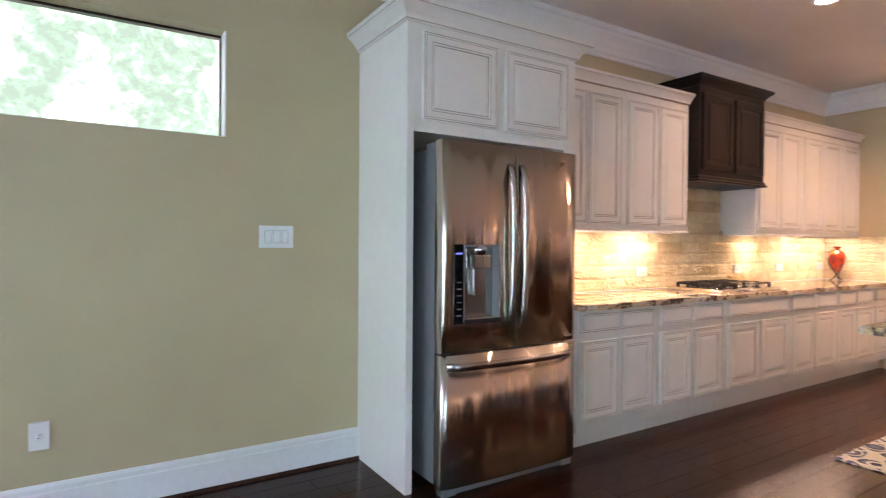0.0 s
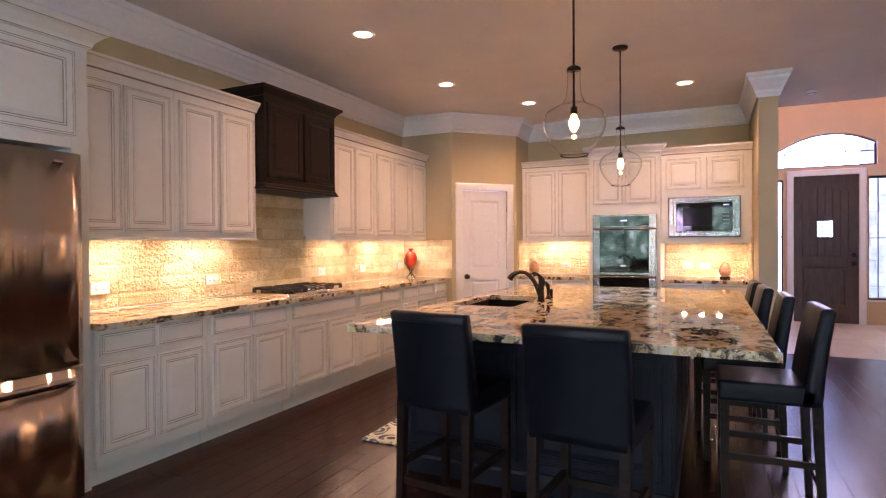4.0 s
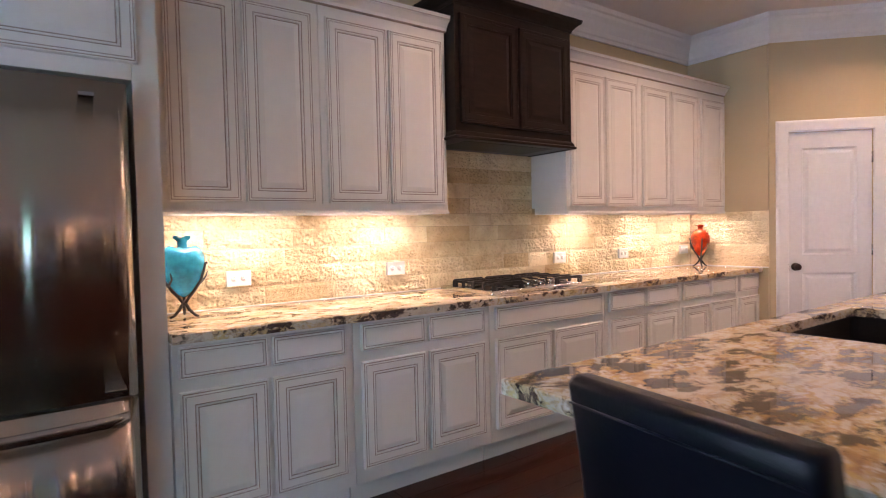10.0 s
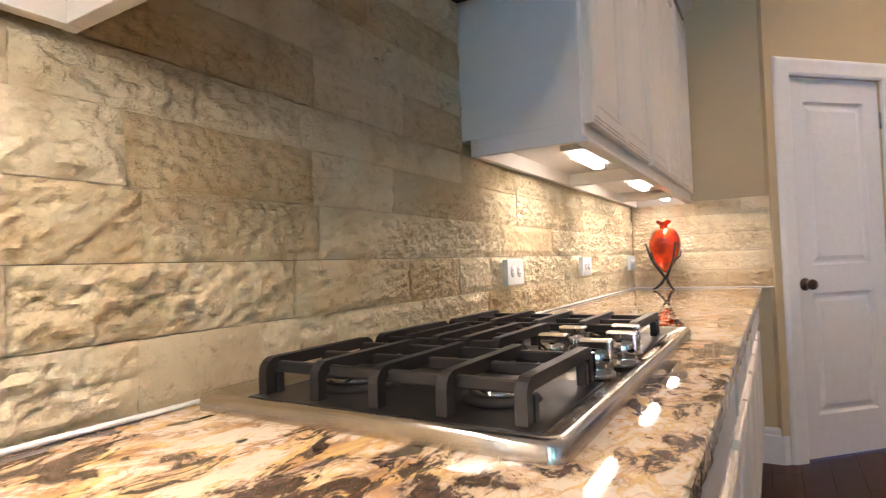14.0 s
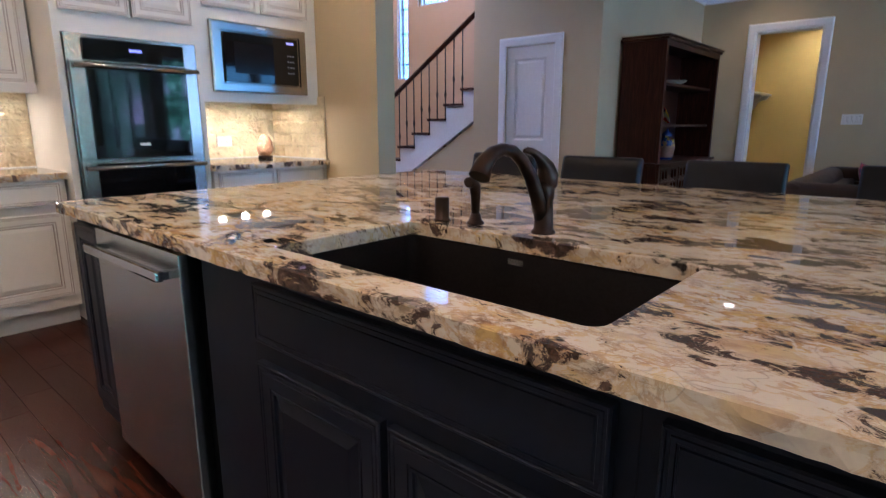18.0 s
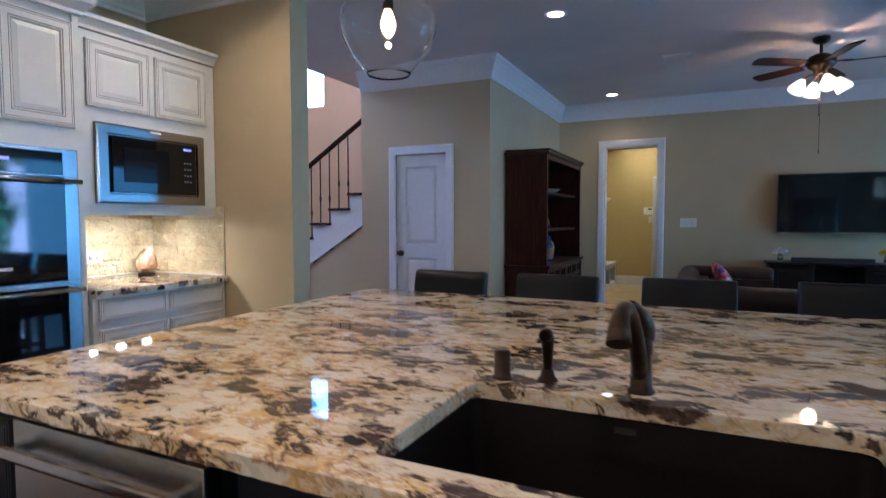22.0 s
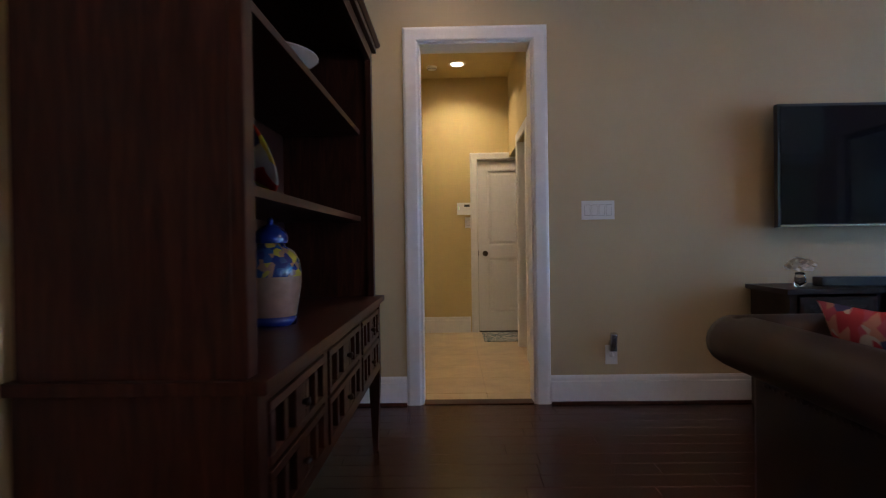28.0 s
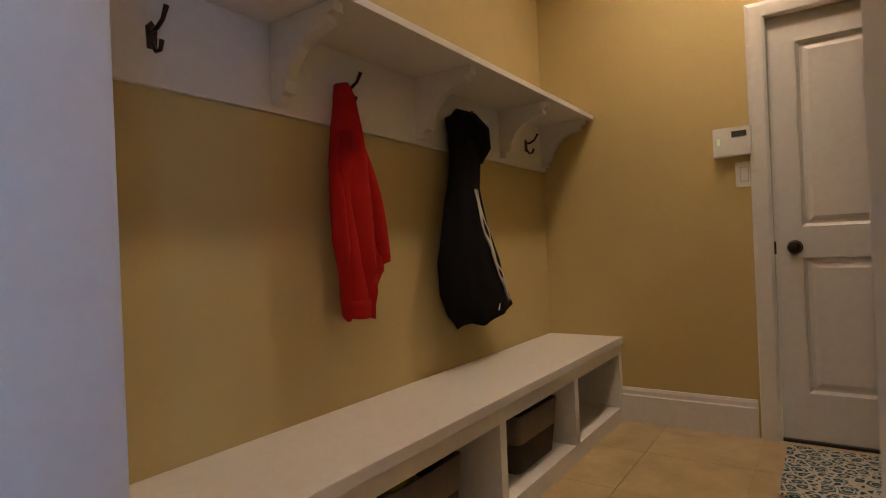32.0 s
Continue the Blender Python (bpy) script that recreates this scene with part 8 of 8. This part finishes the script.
# unseen high window, added as the opening for the foyer's area lamp
w12 = thing("window_12", pose(11.5, -1.70, 0, 0, 0, -90), "high foyer window above the entrance", "window", kind="structure")
f = box(0, 0.03, 0.10, 0.14, 3.7, 5.2)
box(1.57, 1.60, 0.10, 0.14, 3.7, 5.2, bm=f)
box(0.03, 1.57, 0.10, 0.14, 3.7, 3.73, bm=f)
box(0.03, 1.57, 0.10, 0.14, 5.17, 5.2, bm=f)
part("window_frame", f, M_IRON, w12)
p = part("pane", box(0.03, 1.57, 0.117, 0.122, 3.73, 5.17), M_PANE, w12)
p.visible_shadow = False

# ---- pieces of walls and floors ----


def grid_stone(w, h, seed, depth=0.02, nx=9, ny=4, rough=0.010):
    """A split-face stone: a bulging broken front with sharp arrises; local x along, z up, front to -y."""
    vs, fs = [], []
    for j in range(ny + 1):
        for i in range(nx + 1):
            u, v = i / nx, j / ny
            edge = min(u * w, (1 - u) * w, v * h, (1 - v) * h)
            k = min(1.0, edge / 0.018)
            p = Vector((u * w * 15 + seed * 3.7, v * h * 20, seed))
            q = p + 0.25 * Vector((noise.noise(p * 1.9), 0.0, noise.noise(p * 2.1 + Vector((9, 0, 0)))))
            facet = noise.voronoi(q * 1.25)[0]
            chip = noise.voronoi(q * 3.6)[0]
            relief = 0.8 * noise.noise(p * 0.7) + 0.55 * (facet[1] - facet[0] - 0.35) + 0.45 * (chip[0] - 0.4) + 0.5 * noise.noise(p * 3.3) - 0.8 * abs(noise.noise(p * 2.9))
            d = depth * (0.55 + 0.25 * k) + rough * (0.4 + 0.6 * k) * relief
            vs.append((u * w, -max(0.004, d), v * h))
    off = len(vs)
    for j in range(ny + 1):
        for i in range(nx + 1):
            if i in (0, nx) or j in (0, ny):
                vs.append((i / nx * w, 0.0, j / ny * h))
    for j in range(ny):
        for i in range(nx):
            a = j * (nx + 1) + i
            fs.append((a, a + 1, a + nx + 2, a + nx + 1))
    ring = [j * (nx + 1) + i for j, i in [(0, i) for i in range(nx)] + [(j, nx) for j in range(ny)] + [(ny, i) for i in range(nx, 0, -1)] + [(j, 0) for j in range(ny, 0, -1)]]
    rim = {}
    q = off
    for j in range(ny + 1):
        for i in range(nx + 1):
            if i in (0, nx) or j in (0, ny):
                rim[j * (nx + 1) + i] = q
                q += 1
    for a, b in zip(ring, ring[1:] + ring[:1]):
        fs.append((b, a, rim[a], rim[b]))
    me = bpy.data.meshes.new("stone")
    me.from_pydata(vs, [], fs)
    me.materials.append(M_STONE)
    return me


def splash(name, m, length, z0, z1, label, seed):
    """A split-stone splashback: a mortar bed with stones in courses."""
    ob = thing(name, m, label, "splashback", kind="structure")
    part("mortar_bed", box(0, length, -0.006, -0.0005, z0, z1), M_MORTAR, ob)
    if z0 < 1.2:
        part("caulk_bead", box(0.0, length, -0.036, -0.026, z0 + 0.0005, z0 + 0.007, 0.002, 1), M_OUTLET, ob)
    r = random.Random(seed)
    z = z0
    k = 0
    while z < z1 - 0.01:
        h = min(0.1, z1 - z)
        x = 0.0
        first = True
        while x < length - 0.004:
            w = r.uniform(0.16, 0.46) * (r.uniform(0.4, 1) if first else 1)
            first = False
            if length - x - w < 0.09:
                w = length - x
            w = min(w, length - x)
            flat = r.random() < 0.10
            part("stone", grid_stone(w - 0.0016, h - 0.0016, seed + k * 1.37, r.uniform(0.024, 0.032), max(6, int(w / 0.0058)), 17, 0.003 if flat else r.uniform(0.010, 0.016)), M_STONE, ob, m=pose(x, -0.002, z))
            x += w
            k += 1
        z += h
    return ob


splash("splashback_north", at(2.44, YN), 7.0 - 2.44, TOPZ, 1.395, "split-face travertine splashback above the worktop", 11)
splash("splashback_hood", at(3.957, YN), 0.991, 1.3965, 1.81, "split-face travertine below the range hood", 23)
splash("splashback_return", pose(7.0, YN - 0.03, 0, 0, 0, -90), 0.695, TOPZ, 1.395, "split-face travertine on the return wall", 37)
splash("splashback_oven_left", pose(XE, 1.645, 0, 0, 0, -90), 0.975, TOPZ, 1.385, "split-face travertine beside the oven", 41)
splash("splashback_oven_right", pose(XE, -0.152, 0, 0, 0, -90), -0.152 - YW, TOPZ, 1.355, "split-face travertine under the microwave", 53)
splash("splashback_wing", pose(XE - 0.03, YW, 0, 0, 0, 180), XE - 0.03 - 7.44, TOPZ, 1.40, "split-face travertine on the end wall", 67)
splash("splashback_pantry_side", pose(7.66, 1.65, 0, 0, 0, 0), XE - 0.03 - 7.66, TOPZ, 1.385, "split-face travertine on the pantry side", 71)


def tile_mesh(w, d, t=0.010, c=0.003):
    vs = [(0, 0, -t), (w, 0, -t), (w, d, -t), (0, d, -t), (0, 0, -c), (w, 0, -c), (w, d, -c), (0, d, -c), (c, c, 0), (w - c, c, 0), (w - c, d - c, 0), (c, d - c, 0)]
    fs = [(0, 1, 5, 4), (1, 2, 6, 5), (2, 3, 7, 6), (3, 0, 4, 7), (4, 5, 9, 8), (5, 6, 10, 9), (6, 7, 11, 10), (7, 4, 8, 11), (8, 9, 10, 11)]
    return vs, fs


def flat_mesh(w, d, mat, c=0.003):
    vs, fs = tile_mesh(w, d, 0.010, c)
    me = bpy.data.meshes.new("piece")
    me.from_pydata(vs, [], fs)
    me.materials.append(mat)
    return me


floor_ob = bpy.data.objects["floor"]
entry_ob = bpy.data.objects["floor_entry"]
mud_ob = bpy.data.objects["floor_mudroom"]
tm = flat_mesh(0.4485, 0.4485, M_TILE, 0.0008)
for i in range(9):
    for j in range(7):
        x, y = 2.65 + i * 0.45, -9.74 + j * 0.45
        if x < 6.4 and y < -6.95:
            part("tile", tm if y + 0.45 < -6.87 else flat_mesh(0.447, max(0.05, -6.87 - y), M_TILE), M_TILE, mud_ob, m=at(x, y, 0.0))
te = flat_mesh(0.497, 0.497, M_TILE_ENTRY)
for i in range(7):
    for j in range(8):
        part("tile", te, M_TILE_ENTRY, entry_ob, m=at(8.302 + i * 0.5, -5.0 + j * 0.5, 0.0))

# planks along x; those near the walk are pieces of their own
PW = 0.127
rp = random.Random(17)
plank_cache = {}
near, vs_all, fs_all = 0, [], []
y = YT - 0.02
row = 0
while y < YN:
    x = -3.0 - rp.uniform(0, 1.0)
    while x < 8.30:
        ln = rp.choice((0.55, 0.75, 0.95, 1.15, 1.35))
        x0, x1 = max(x, -3.0), min(x + ln, 8.30)
        if x1 - x0 > 0.02:
            close = (5.0 < (x0 + x1) / 2 < 6.6 and y < -1.0) or (1.9 < (x0 + x1) / 2 < 4.4 and 0.9 < y < 2.5) or (6.0 < (x0 + x1) / 2 < 8.0 and -2.6 < y < 2.0)
            if close and near < 290:
                near += 1
                key = round(x1 - x0, 3)
                if key not in plank_cache:
                    plank_cache[key] = flat_mesh(key - 0.0015, PW - 0.0012, M_FLOOR, 0.0012)
                part("plank", plank_cache[key], M_FLOOR, floor_ob, m=at(x0, y, 0.0))
            else:
                o = len(vs_all)
                v, f = tile_mesh(x1 - x0 - 0.0015, PW - 0.0012, 0.010, 0.0012)
                vs_all += [(a + x0, b + y, c) for a, b, c in v]
                fs_all += [tuple(q + o for q in t) for t in f]
        x += ln
    y += PW
    row += 1
me = bpy.data.meshes.new("planks")
me.from_pydata(vs_all, [], fs_all)
me.materials.append(M_FLOOR)
part("planks", me, M_FLOOR, floor_ob, "dark hand-scraped planks", kind="stuff")
